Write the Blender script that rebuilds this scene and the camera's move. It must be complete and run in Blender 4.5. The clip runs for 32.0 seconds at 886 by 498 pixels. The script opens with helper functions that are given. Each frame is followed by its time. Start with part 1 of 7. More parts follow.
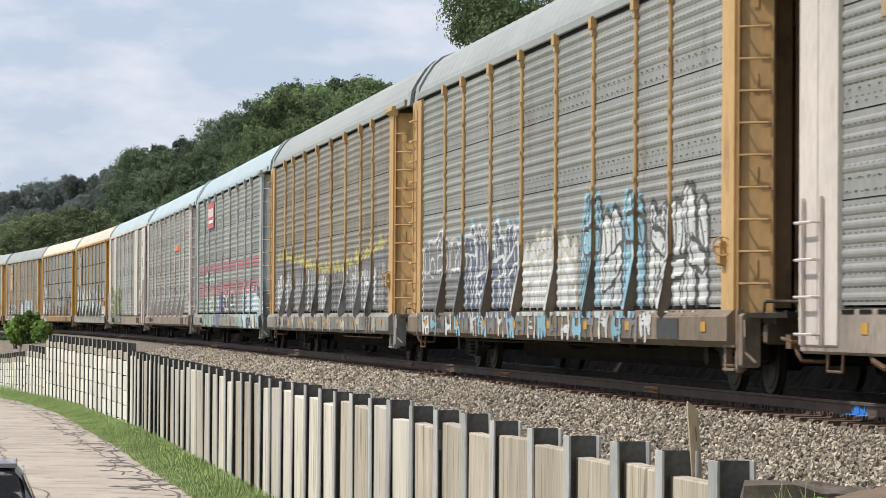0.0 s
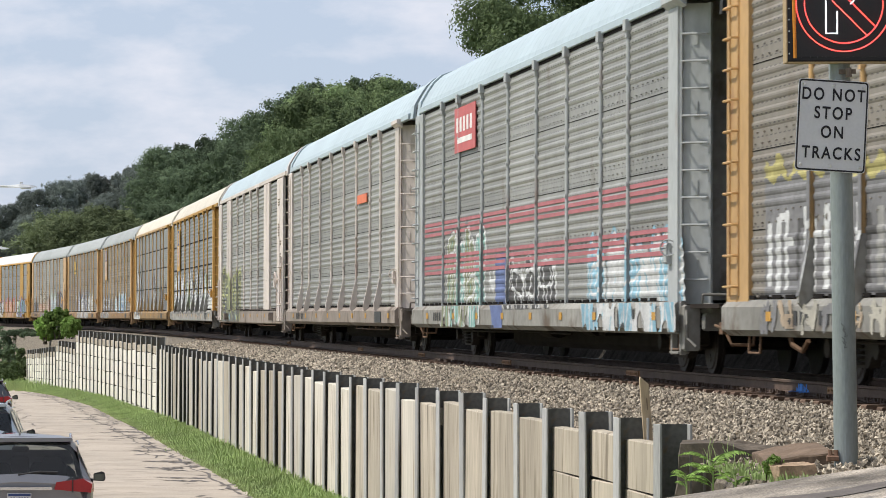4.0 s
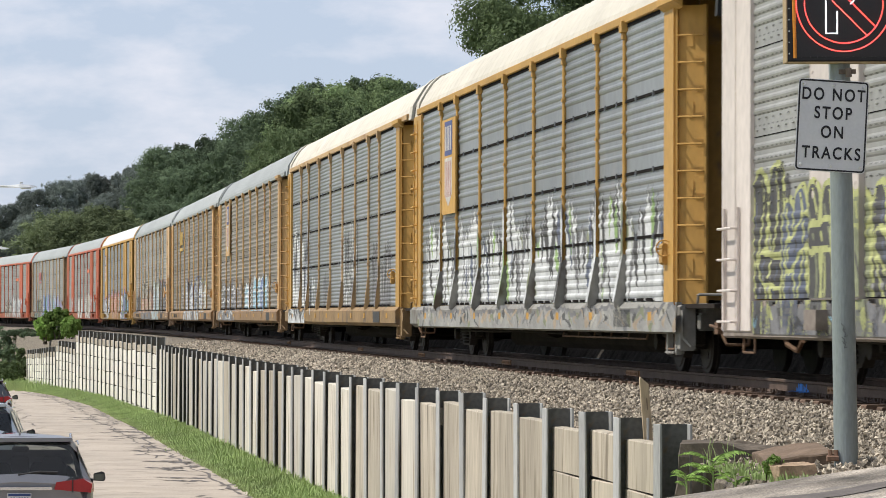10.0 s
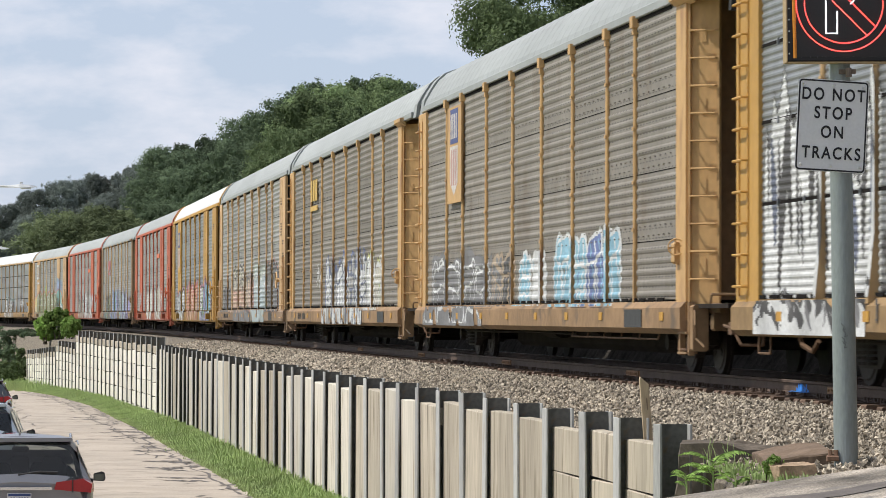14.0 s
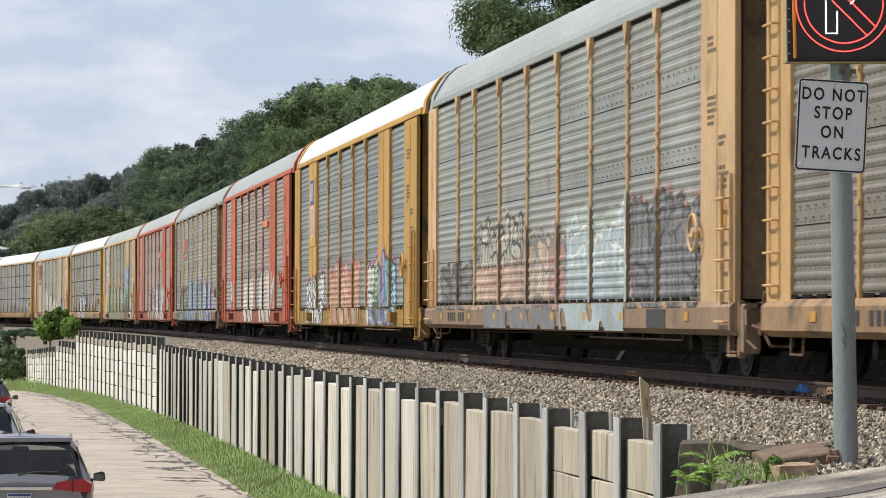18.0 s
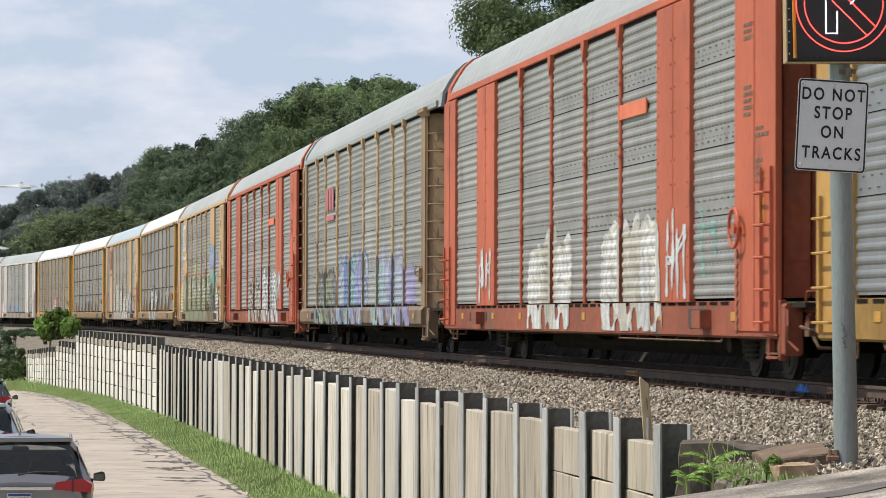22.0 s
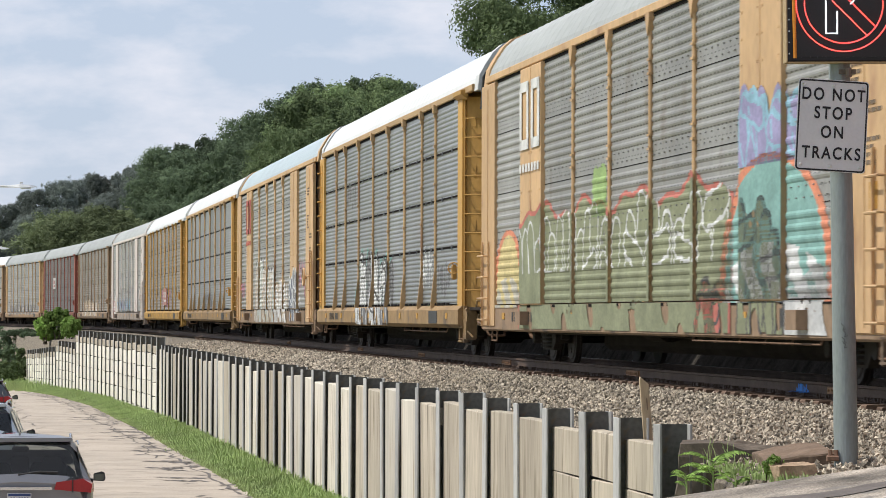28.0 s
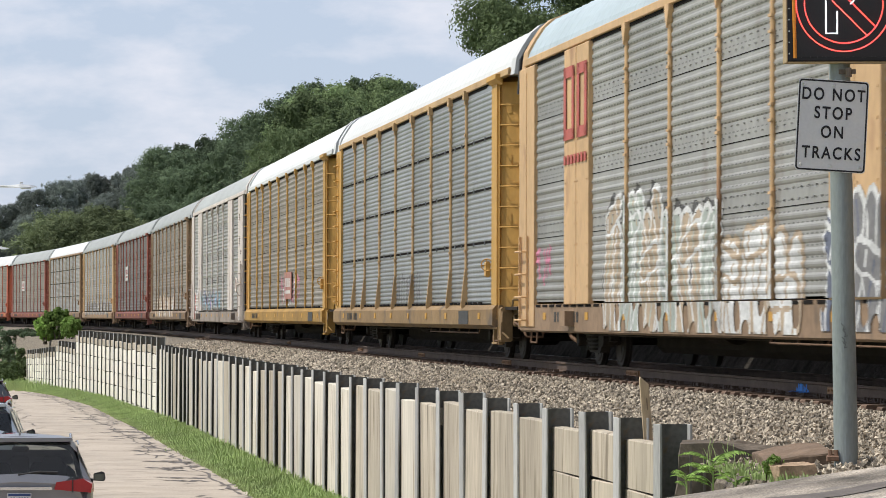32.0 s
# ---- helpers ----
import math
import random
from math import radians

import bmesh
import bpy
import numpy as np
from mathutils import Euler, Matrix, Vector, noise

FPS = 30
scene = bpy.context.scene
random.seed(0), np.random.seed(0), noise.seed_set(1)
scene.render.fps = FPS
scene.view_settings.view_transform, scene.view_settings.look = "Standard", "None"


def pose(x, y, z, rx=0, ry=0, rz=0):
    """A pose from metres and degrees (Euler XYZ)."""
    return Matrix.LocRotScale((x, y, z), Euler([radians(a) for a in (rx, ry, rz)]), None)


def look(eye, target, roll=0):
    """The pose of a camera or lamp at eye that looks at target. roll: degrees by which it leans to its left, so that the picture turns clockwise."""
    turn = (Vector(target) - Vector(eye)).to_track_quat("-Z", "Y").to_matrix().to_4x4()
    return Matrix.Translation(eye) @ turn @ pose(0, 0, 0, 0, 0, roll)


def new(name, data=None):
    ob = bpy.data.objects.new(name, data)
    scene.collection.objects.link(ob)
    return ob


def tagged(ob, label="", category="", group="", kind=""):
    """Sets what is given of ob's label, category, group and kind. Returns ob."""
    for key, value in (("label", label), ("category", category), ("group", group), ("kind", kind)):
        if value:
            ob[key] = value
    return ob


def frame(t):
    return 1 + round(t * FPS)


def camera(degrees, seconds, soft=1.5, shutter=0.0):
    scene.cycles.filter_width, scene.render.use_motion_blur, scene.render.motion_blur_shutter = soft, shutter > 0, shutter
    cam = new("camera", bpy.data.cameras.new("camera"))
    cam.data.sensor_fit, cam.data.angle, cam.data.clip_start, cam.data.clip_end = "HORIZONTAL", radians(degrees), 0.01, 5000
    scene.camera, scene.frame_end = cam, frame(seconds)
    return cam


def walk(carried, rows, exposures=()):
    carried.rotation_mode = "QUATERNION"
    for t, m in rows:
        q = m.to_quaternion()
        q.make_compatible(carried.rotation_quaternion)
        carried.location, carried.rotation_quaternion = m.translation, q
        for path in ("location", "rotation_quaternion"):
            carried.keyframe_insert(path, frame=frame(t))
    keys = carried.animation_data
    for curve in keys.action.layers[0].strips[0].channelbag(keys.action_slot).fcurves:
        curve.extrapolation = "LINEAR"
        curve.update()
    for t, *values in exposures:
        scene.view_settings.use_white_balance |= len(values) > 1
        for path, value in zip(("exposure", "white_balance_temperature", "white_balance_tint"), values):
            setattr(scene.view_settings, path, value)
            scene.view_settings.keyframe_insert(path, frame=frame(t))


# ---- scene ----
# The lens and the standpoint: a long lens, seen from beside the level crossing.
EYE_Z = 0.81
cam = camera(16.02, 32.0, soft=0.6, shutter=0.2)


def cam_pose(x, y, z, yaw, pitch, roll):
    """A camera at (x, y, z); yaw to the left, pitch up, roll, in degrees; it looks along +y."""
    return Matrix.Translation((x, y, z)) @ Euler((radians(90 + pitch), 0, radians(yaw))).to_matrix().to_4x4() @ pose(0, 0, 0, 0, 0, roll)


NEAR = (0, 0, EYE_Z, 0, 1.2246, 0.178)
STEP = (-0.2576, 5.486, 0.8716, -0.39, 1.3009, 0.4073)


def between(f):
    """A pose on the way from the first standpoint (0) to the second (1)."""
    return cam_pose(*(a + (b - a) * f for a, b in zip(STEP, NEAR)))


walk(cam, [(0, between(0)), (1.0, between(0)), (2.0, between(0)), (2.2, between(0)), (2.3, between(0.12)), (2.4, between(0.6)), (2.5, between(0.93)), (2.6, between(1)),
           (3.0, between(1)), (9, between(1)), (20, between(1)), (32, between(1))], exposures=[(0, 0.0), (32, 0.0)])

# ---- light ----
SUN = Vector((-0.55, -0.02, 0.82)).normalized()
world = bpy.data.worlds.new("sky")
scene.world = world
world.use_nodes = True


def build_sky():
    nt = world.node_tree
    nt.nodes.clear()
    n, l = nt.nodes.new, nt.links.new
    sky = n("ShaderNodeTexSky")
    sky.sky_type, sky.sun_disc = "NISHITA", False
    sky.sun_elevation = math.asin(SUN.z)
    sky.sun_rotation = math.atan2(SUN.x, SUN.y)
    sky.dust_density, sky.air_density = 1.0, 1.0
    co = n("ShaderNodeTexCoord")
    mp = n("ShaderNodeMapping")
    mp.inputs["Scale"].default_value = (9, 9, 22)
    nz = n("ShaderNodeTexNoise")
    nz.inputs["Scale"].default_value, nz.inputs["Detail"].default_value, nz.inputs["Roughness"].default_value = 1.7, 7, 0.55
    rp = n("ShaderNodeValToRGB")
    rp.color_ramp.elements[0].position, rp.color_ramp.elements[1].position = 0.44, 0.7
    mx, hz = n("ShaderNodeMix"), n("ShaderNodeMix")
    mx.data_type = hz.data_type = "RGBA"
    hz.inputs["Factor"].default_value = 0.8
    hz.inputs["B"].default_value = (5.55, 6.45, 8.1, 1)
    cloud = n("ShaderNodeRGB")
    cloud.outputs[0].default_value = (8.3, 8.35, 9.1, 1)
    bg = n("ShaderNodeBackground")
    bg.inputs["Strength"].default_value = 0.104
    out = n("ShaderNodeOutputWorld")
    l(co.outputs["Generated"], mp.inputs["Vector"])
    l(mp.outputs[0], nz.inputs["Vector"])
    l(nz.outputs["Fac"], rp.inputs["Fac"])
    l(rp.outputs["Color"], mx.inputs["Factor"])
    l(sky.outputs[0], hz.inputs["A"])
    l(hz.outputs["Result"], mx.inputs["A"])
    l(cloud.outputs[0], mx.inputs["B"])
    l(mx.outputs["Result"], bg.inputs["Color"])
    l(bg.outputs[0], out.inputs["Surface"])


build_sky()
sun = new("sun", bpy.data.lights.new("sun", "SUN"))
sun.data.energy, sun.data.angle, sun.data.color = 4.3, radians(1.2), (1.0, 0.95, 0.87)
sun.matrix_world = look(SUN * 300, (0, 0, 0))

# ---- materials ----
MATS = {}


def mat(name, col, rough=0.7, metal=0.0, var=0.25, scale=3.0, fine=40.0, bump=0.15, stain=None, stain_at=0.6, stretch=(1, 1, 1), rand=0.0, spec=0.4, dist=0.01):
    """A painted, stony or metal surface: colour varied at two scales, stains of a second colour, fine relief."""
    if name in MATS:
        return MATS[name]
    m = bpy.data.materials.new(name)
    m.use_nodes = True
    nt = m.node_tree
    n, l = nt.nodes.new, nt.links.new
    b = nt.nodes["Principled BSDF"]
    b.inputs["Roughness"].default_value, b.inputs["Metallic"].default_value = rough, metal
    b.inputs["Specular IOR Level"].default_value = spec
    co, mp = n("ShaderNodeTexCoord"), n("ShaderNodeMapping")
    mp.inputs["Scale"].default_value = stretch
    l(co.outputs["Object"], mp.inputs["Vector"])
    big, small = n("ShaderNodeTexNoise"), n("ShaderNodeTexNoise")
    for node, s, d in ((big, scale, 5), (small, fine, 3)):
        node.inputs["Scale"].default_value, node.inputs["Detail"].default_value = s, d
        l(mp.outputs[0], node.inputs["Vector"])
    if rand:
        inf, add = n("ShaderNodeObjectInfo"), n("ShaderNodeVectorMath")
        l(mp.outputs[0], add.inputs[0])
        l(inf.outputs["Random"], add.inputs[1])
        add.operation = "MULTIPLY_ADD"
        add.inputs[1].default_value = (1, 1, 1)
        cmb = n("ShaderNodeVectorMath")
        cmb.operation = "SCALE"
        cmb.inputs[0].default_value = (37, 19, 53)
        l(inf.outputs["Random"], cmb.inputs["Scale"])
        for lk in list(add.inputs[1].links):
            nt.links.remove(lk)
        l(cmb.outputs[0], add.inputs[2])
        for node in (big, small):
            l(add.outputs[0], node.inputs["Vector"])
    mr = n("ShaderNodeMapRange")
    mr.inputs["From Min"].default_value, mr.inputs["From Max"].default_value = 0.25, 0.75
    mr.inputs["To Min"].default_value, mr.inputs["To Max"].default_value = 1 - var, 1 + var
    l(big.outputs["Fac"], mr.inputs["Value"])
    mr2 = n("ShaderNodeMapRange")
    mr2.inputs["From Min"].default_value, mr2.inputs["From Max"].default_value = 0.3, 0.7
    mr2.inputs["To Min"].default_value, mr2.inputs["To Max"].default_value = 1 - var * 0.6, 1 + var * 0.6
    l(small.outputs["Fac"], mr2.inputs["Value"])
    mul = n("ShaderNodeMath")
    mul.operation = "MULTIPLY"
    l(mr.outputs[0], mul.inputs[0])
    l(mr2.outputs[0], mul.inputs[1])
    last = mul.outputs[0]
    if rand:
        mr3 = n("ShaderNodeMapRange")
        mr3.inputs["To Min"].default_value, mr3.inputs["To Max"].default_value = 1 - rand, 1 + rand
        l(inf.outputs["Random"], mr3.inputs["Value"])
        mul2 = n("ShaderNodeMath")
        mul2.operation = "MULTIPLY"
        l(last, mul2.inputs[0])
        l(mr3.outputs[0], mul2.inputs[1])
        last = mul2.outputs[0]
    sc = n("ShaderNodeVectorMath")
    sc.operation = "SCALE"
    sc.inputs[0].default_value = col
    l(last, sc.inputs["Scale"])
    colour = sc.outputs[0]
    if stain:
        st, rp, mx = n("ShaderNodeTexNoise"), n("ShaderNodeValToRGB"), n("ShaderNodeMix")
        st.inputs["Scale"].default_value, st.inputs["Detail"].default_value = scale * 2.3, 6
        l((add if rand else mp).outputs[0], st.inputs["Vector"])
        rp.color_ramp.elements[0].position, rp.color_ramp.elements[1].position = stain_at, stain_at + 0.12
        l(st.outputs["Fac"], rp.inputs["Fac"])
        mx.data_type = "RGBA"
        mx.inputs["B"].default_value = (*stain, 1)
        l(rp.outputs["Color"], mx.inputs["Factor"])
        l(colour, mx.inputs["A"])
        colour = mx.outputs["Result"]
    l(colour, b.inputs["Base Color"])
    if bump:
        bp = n("ShaderNodeBump")
        bp.inputs["Strength"].default_value, bp.inputs["Distance"].default_value = bump, dist
        l(small.outputs["Fac"], bp.inputs["Height"])
        l(bp.outputs[0], b.inputs["Normal"])
    MATS[name] = m
    return m


def glow(name, col, power):
    if name not in MATS:
        m = bpy.data.materials.new(name)
        m.use_nodes = True
        b = m.node_tree.nodes["Principled BSDF"]
        b.inputs["Base Color"].default_value = (*col, 1)
        b.inputs["Emission Color"].default_value = (*col, 1)
        b.inputs["Emission Strength"].default_value = power
        MATS[name] = m
    return MATS[name]


def tinted(name):
    """Dark tinted car glass that one can look through."""
    if name not in MATS:
        m = bpy.data.materials.new(name)
        m.use_nodes = True
        nt = m.node_tree
        n, l = nt.nodes.new, nt.links.new
        tr, gl, mx, fr = n("ShaderNodeBsdfTransparent"), n("ShaderNodeBsdfGlossy"), n("ShaderNodeMixShader"), n("ShaderNodeFresnel")
        tr.inputs["Color"].default_value = (0.3, 0.33, 0.32, 1)
        gl.inputs["Roughness"].default_value = 0.03
        fr.inputs["IOR"].default_value = 1.45
        l(fr.outputs[0], mx.inputs[0])
        l(tr.outputs[0], mx.inputs[1])
        l(gl.outputs[0], mx.inputs[2])
        l(mx.outputs[0], nt.nodes["Material Output"].inputs["Surface"])
        MATS[name] = m
    return MATS[name]


# ---- mesh building ----
class Bag:
    """Collects faces of one mesh."""

    def __init__(self):
        self.v, self.f, self.m = [], [], []

    def quad(self, pts, m=0):
        k = len(self.v)
        self.v += [tuple(p) for p in pts]
        self.f.append(tuple(range(k, k + len(pts))))
        self.m.append(m)

    def pane(self, pts):
        self.quad(pts)
        return self

    def box(self, x0, x1, y0, y1, z0, z1, m=0):
        k = len(self.v)
        self.v += [(x, y, z) for z in (z0, z1) for y in (y0, y1) for x in (x0, x1)]
        for q in ((0, 2, 3, 1), (4, 5, 7, 6), (0, 1, 5, 4), (2, 6, 7, 3), (0, 4, 6, 2), (1, 3, 7, 5)):
            self.f.append(tuple(k + i for i in q))
            self.m.append(m)
        return self

    def cham(self, x0, x1, y0, y1, z0, z1, c=0.02, m=0):
        """A box whose four edges along x and upright are cut off."""
        prof = [(y0 + c, z0), (y1 - c, z0), (y1, z0 + c), (y1, z1 - c), (y1 - c, z1), (y0 + c, z1), (y0, z1 - c), (y0, z0 + c)]
        return self.sweep([(x0, prof), (x1, prof)], m)

    def sweep(self, sections, m=0, closed=True, caps=True):
        """Sections (x, [(y, z), ...]) joined along x."""
        k, n = len(self.v), len(sections[0][1])
        for x, prof in sections:
            self.v += [(x, y, z) for y, z in prof]
        for i in range(len(sections) - 1):
            for j in range(n if closed else n - 1):
                a, b = k + i * n + j, k + i * n + (j + 1) % n
                self.f.append((a, b, b + n, a + n))
                self.m.append(m)
        if caps and closed:
            self.f.append(tuple(range(k + n - 1, k - 1, -1)))
            self.f.append(tuple(range(k + (len(sections) - 1) * n, k + len(sections) * n)))
            self.m += [m, m]
        return self

    def tube(self, p, q, r, n=8, m=0, r2=None, caps=True):
        p, q = Vector(p), Vector(q)
        d = (q - p).normalized()
        a = d.orthogonal().normalized()
        b = d.cross(a)
        k = len(self.v)
        for c, rr in ((p, r), (q, r if r2 is None else r2)):
            for i in range(n):
                t = 2 * math.pi * i / n
                self.v.append(tuple(c + (a * math.cos(t) + b * math.sin(t)) * rr))
        for i in range(n):
            j = (i + 1) % n
            self.f.append((k + i, k + j, k + n + j, k + n + i))
            self.m.append(m)
        if caps:
            self.f.append(tuple(k + i for i in reversed(range(n))))
            self.f.append(tuple(k + n + i for i in range(n)))
            self.m += [m, m]
        return self

    def rope(self, pts, r, n=6, m=0):
        for p, q in zip(pts, pts[1:]):
            self.tube(p, q, r, n, m)
        return self

    def data(self, name, mats=(), smooth=False):
        me = bpy.data.meshes.new(name)
        me.from_pydata(self.v, [], self.f)
        for x in mats:
            me.materials.append(x)
        if any(self.m):
            me.polygons.foreach_set("material_index", self.m)
        if smooth:
            me.polygons.foreach_set("use_smooth", [True] * len(self.f))
        me.update()
        return me


def put(name, me, parent=None, m=None, label="", mats=None):
    """Links a mesh as one object; mats stand on the object, so that meshes can be shared."""
    ob = new(name, me)
    if parent:
        ob.parent = parent
    if m is not None:
        ob.matrix_basis = m
    if mats:
        for i, x in enumerate(mats):
            ob.material_slots[i].link = "OBJECT"
            ob.material_slots[i].material = x
    if label:
        tagged(ob, label)
    return ob


def part(name, bag, material, parent, label="", m=None, smooth=False):
    mats = material if isinstance(material, (list, tuple)) else [material]
    return put(name, bag.data(name, mats, smooth), parent, m, label)


def thing(name, m, label, category, group="", kind=""):
    ob = new(name)
    ob.empty_display_size = 0.3
    ob.matrix_basis = m
    return tagged(ob, label, category, group, kind)


# ---- the plan: the line of the track ----
def curvature(s):
    s = min(max(s, -260.0), 55.0)
    return 1.1703e-4 + 5.16445e-6 * s - 1.44702e-8 * s * s / 2


LINE_S = np.arange(-1500, 900.5, 0.5)
_k = np.array([curvature(s) for s in LINE_S])
_k[LINE_S > 55] = 0
_k[LINE_S < -420] = 0
_t = np.concatenate([[0], np.cumsum((_k[1:] + _k[:-1]) / 4)])
_i0 = int(np.searchsorted(LINE_S, 0))
LINE_T = _t - _t[_i0] - 1.423373
_x = np.concatenate([[0], np.cumsum((np.cos(LINE_T[1:]) + np.cos(LINE_T[:-1])) / 4)])
_y = np.concatenate([[0], np.cumsum((np.sin(LINE_T[1:]) + np.sin(LINE_T[:-1])) / 4)])
LINE_X, LINE_Y = _x - _x[_i0], _y - _y[_i0] + 76.101


def on_line(s, n=0.0, z=0.0):
    """A place beside the track: s metres along it, n metres to the side of the road."""
    t = float(np.interp(s, LINE_S, LINE_T))
    return Vector((float(np.interp(s, LINE_S, LINE_X)) + n * math.sin(t), float(np.interp(s, LINE_S, LINE_Y)) - n * math.cos(t), z))


def heading(s):
    return float(np.interp(s, LINE_S, LINE_T))


def line_pose(s, n=0.0, z=0.0):
    p = on_line(s, n, z)
    return pose(p.x, p.y, p.z, 0, 0, math.degrees(heading(s)))


def lerp(x, *pts):
    return float(np.interp(x, [p[0] for p in pts], [p[1] for p in pts]))

# ---- colours of the place ----
M_BALLAST = mat("ballast_bed", (0.21, 0.18, 0.14), 0.95, var=0.5, scale=9, fine=55, bump=0.9, dist=0.05)
M_STONE = mat("ballast_stone", (0.31, 0.285, 0.255), 0.9, var=0.3, scale=1.5, fine=60, bump=0.3)
M_GRASSLAND = mat("grass_ground", (0.2, 0.26, 0.085), 0.95, var=0.4, scale=1.2, fine=30, bump=0.6, stain=(0.16, 0.13, 0.07), stain_at=0.6, dist=0.04)
M_WOODLAND = mat("woodland_floor", (0.035, 0.05, 0.018), 0.95, var=0.45, scale=0.3, fine=3, bump=0.6, dist=0.2)
M_BLADE = mat("grass_blade", (0.3, 0.39, 0.145), 0.7, var=0.35, scale=0.7, fine=8, bump=0, stain=(0.38, 0.41, 0.19), stain_at=0.6)
M_ROAD = mat("worn_concrete_road", (0.385, 0.33, 0.272), 0.9, var=0.2, scale=0.5, fine=22, bump=0.25, stain=(0.27, 0.235, 0.195), stain_at=0.56)
M_TAR = mat("tar_seal", (0.115, 0.1, 0.09), 0.75, var=0.3, scale=4, fine=50, bump=0.2)
M_ASPHALT = mat("street_asphalt", (0.245, 0.215, 0.18), 0.95, var=0.85, scale=1.2, fine=50, bump=1.0, stain=(0.18, 0.165, 0.15), stain_at=0.55)
M_RAIL = mat("rail_steel", (0.115, 0.08, 0.062), 0.75, 0.2, var=0.3, scale=3, fine=50, stretch=(0.2, 1, 1))
M_RAILTOP = mat("polished_railhead", (0.42, 0.41, 0.4), 0.25, 0.9, var=0.1, scale=2, bump=0)
M_TIE = mat("weathered_tie", (0.13, 0.085, 0.06), 0.9, var=0.35, scale=2, fine=40, stretch=(1, 0.2, 1), bump=0.5, rand=0.25)
M_PILE = mat("weathered_galvanised_pile", (0.37, 0.37, 0.36), 0.65, 0.05, var=0.25, scale=2.0, fine=25, stain=(0.27, 0.19, 0.11), stain_at=0.66, stretch=(1, 1, 0.25), rand=0.15, bump=0.08)
M_PANEL = mat("stained_concrete_lagging", (0.54, 0.5, 0.425), 0.9, var=0.16, scale=1.3, fine=9, stretch=(2.6, 2.6, 0.22), stain=(0.35, 0.29, 0.215), stain_at=0.56, rand=0.17, bump=0.15)
M_OLDPANEL = mat("dirty_concrete_lagging", (0.41, 0.36, 0.285), 0.9, var=0.2, scale=1.5, fine=12, stretch=(2.4, 2.4, 0.2), stain=(0.21, 0.175, 0.13), stain_at=0.55, rand=0.12, bump=0.2)
M_PALEPANEL = mat("pale_concrete_lagging", (0.68, 0.645, 0.565), 0.9, var=0.13, scale=1.1, fine=8, stretch=(1.4, 1.4, 0.4), stain=(0.44, 0.385, 0.3), stain_at=0.6, rand=0.12, bump=0.1)
# Shade of the pile's recess is put into this colour, besides its rust.
M_WEB = mat("shade_dark_rusty_web", (0.1, 0.098, 0.09), 0.8, 0.1, var=0.3, scale=2, fine=20, stain=(0.13, 0.09, 0.05), stain_at=0.62, bump=0.1)
M_FOOT = mat("old_concrete", (0.115, 0.093, 0.073), 0.95, var=0.35, scale=3, fine=25, bump=0.6, stain=(0.09, 0.075, 0.06), stain_at=0.5)
# The train's shade is put into this bank's dark colour.
M_SHADEBANK = mat("shade_dark_bank", (0.042, 0.038, 0.034), 1.0, spec=0.0, var=0.5, scale=3, fine=25, bump=0.7, dist=0.05)
M_RUSTPLATE = mat("rusty_brown_slab", (0.165, 0.115, 0.08), 0.9, var=0.3, scale=3, fine=30, bump=0.3)


def low(s):
    """Height of the road that runs below the track."""
    return lerp(s, (-500, -5.2), (-136, -3.85), (-83, -3.25), (-56, -2.98), (-36, -2.85), (-20, -2.72), (0, -2.66), (34, -2.57), (42, -1.9), (47, -1.3), (51, -1.12), (56, -1.15), (90, -1.2))


def wall_n(s):
    return lerp(s, (-300, 7.2), (-112, 6.3), (-60, 5.1), (-34, 4.62), (60, 4.62))


def edge_n(s):
    """Road edge towards the wall."""
    return wall_n(s) + lerp(s, (-300, 8.0), (-150, 3.6), (-120, 1.75), (-88, 0.9), (-60, 0.88), (-36, 1.2), (-8, 1.05), (9, 0.92), (17, 1.0), (60, 0.9))


def hill(n):
    # The steep rise beside the track is added to darken the view under cars.
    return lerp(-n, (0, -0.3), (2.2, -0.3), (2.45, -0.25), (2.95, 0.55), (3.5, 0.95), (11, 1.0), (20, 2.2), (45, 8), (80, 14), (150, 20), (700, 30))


def terrain(s, n):
    w = wall_n(s)
    if n <= 0:
        return hill(n)
    up = lerp(n, (0, -0.27), (2.2, -0.26), (4.4, -0.60), (8, -0.75))
    if n < w:
        return up
    base = low(s)
    foot = base + 0.16 * max(0.0, 1 - (n - w) / 1.0) if n < edge_n(s) else base
    if n > edge_n(s) + 9:
        foot = base + 0.05 * min(n - edge_n(s) - 9, 40) * 0.3
    return min(foot, up) - 0.03


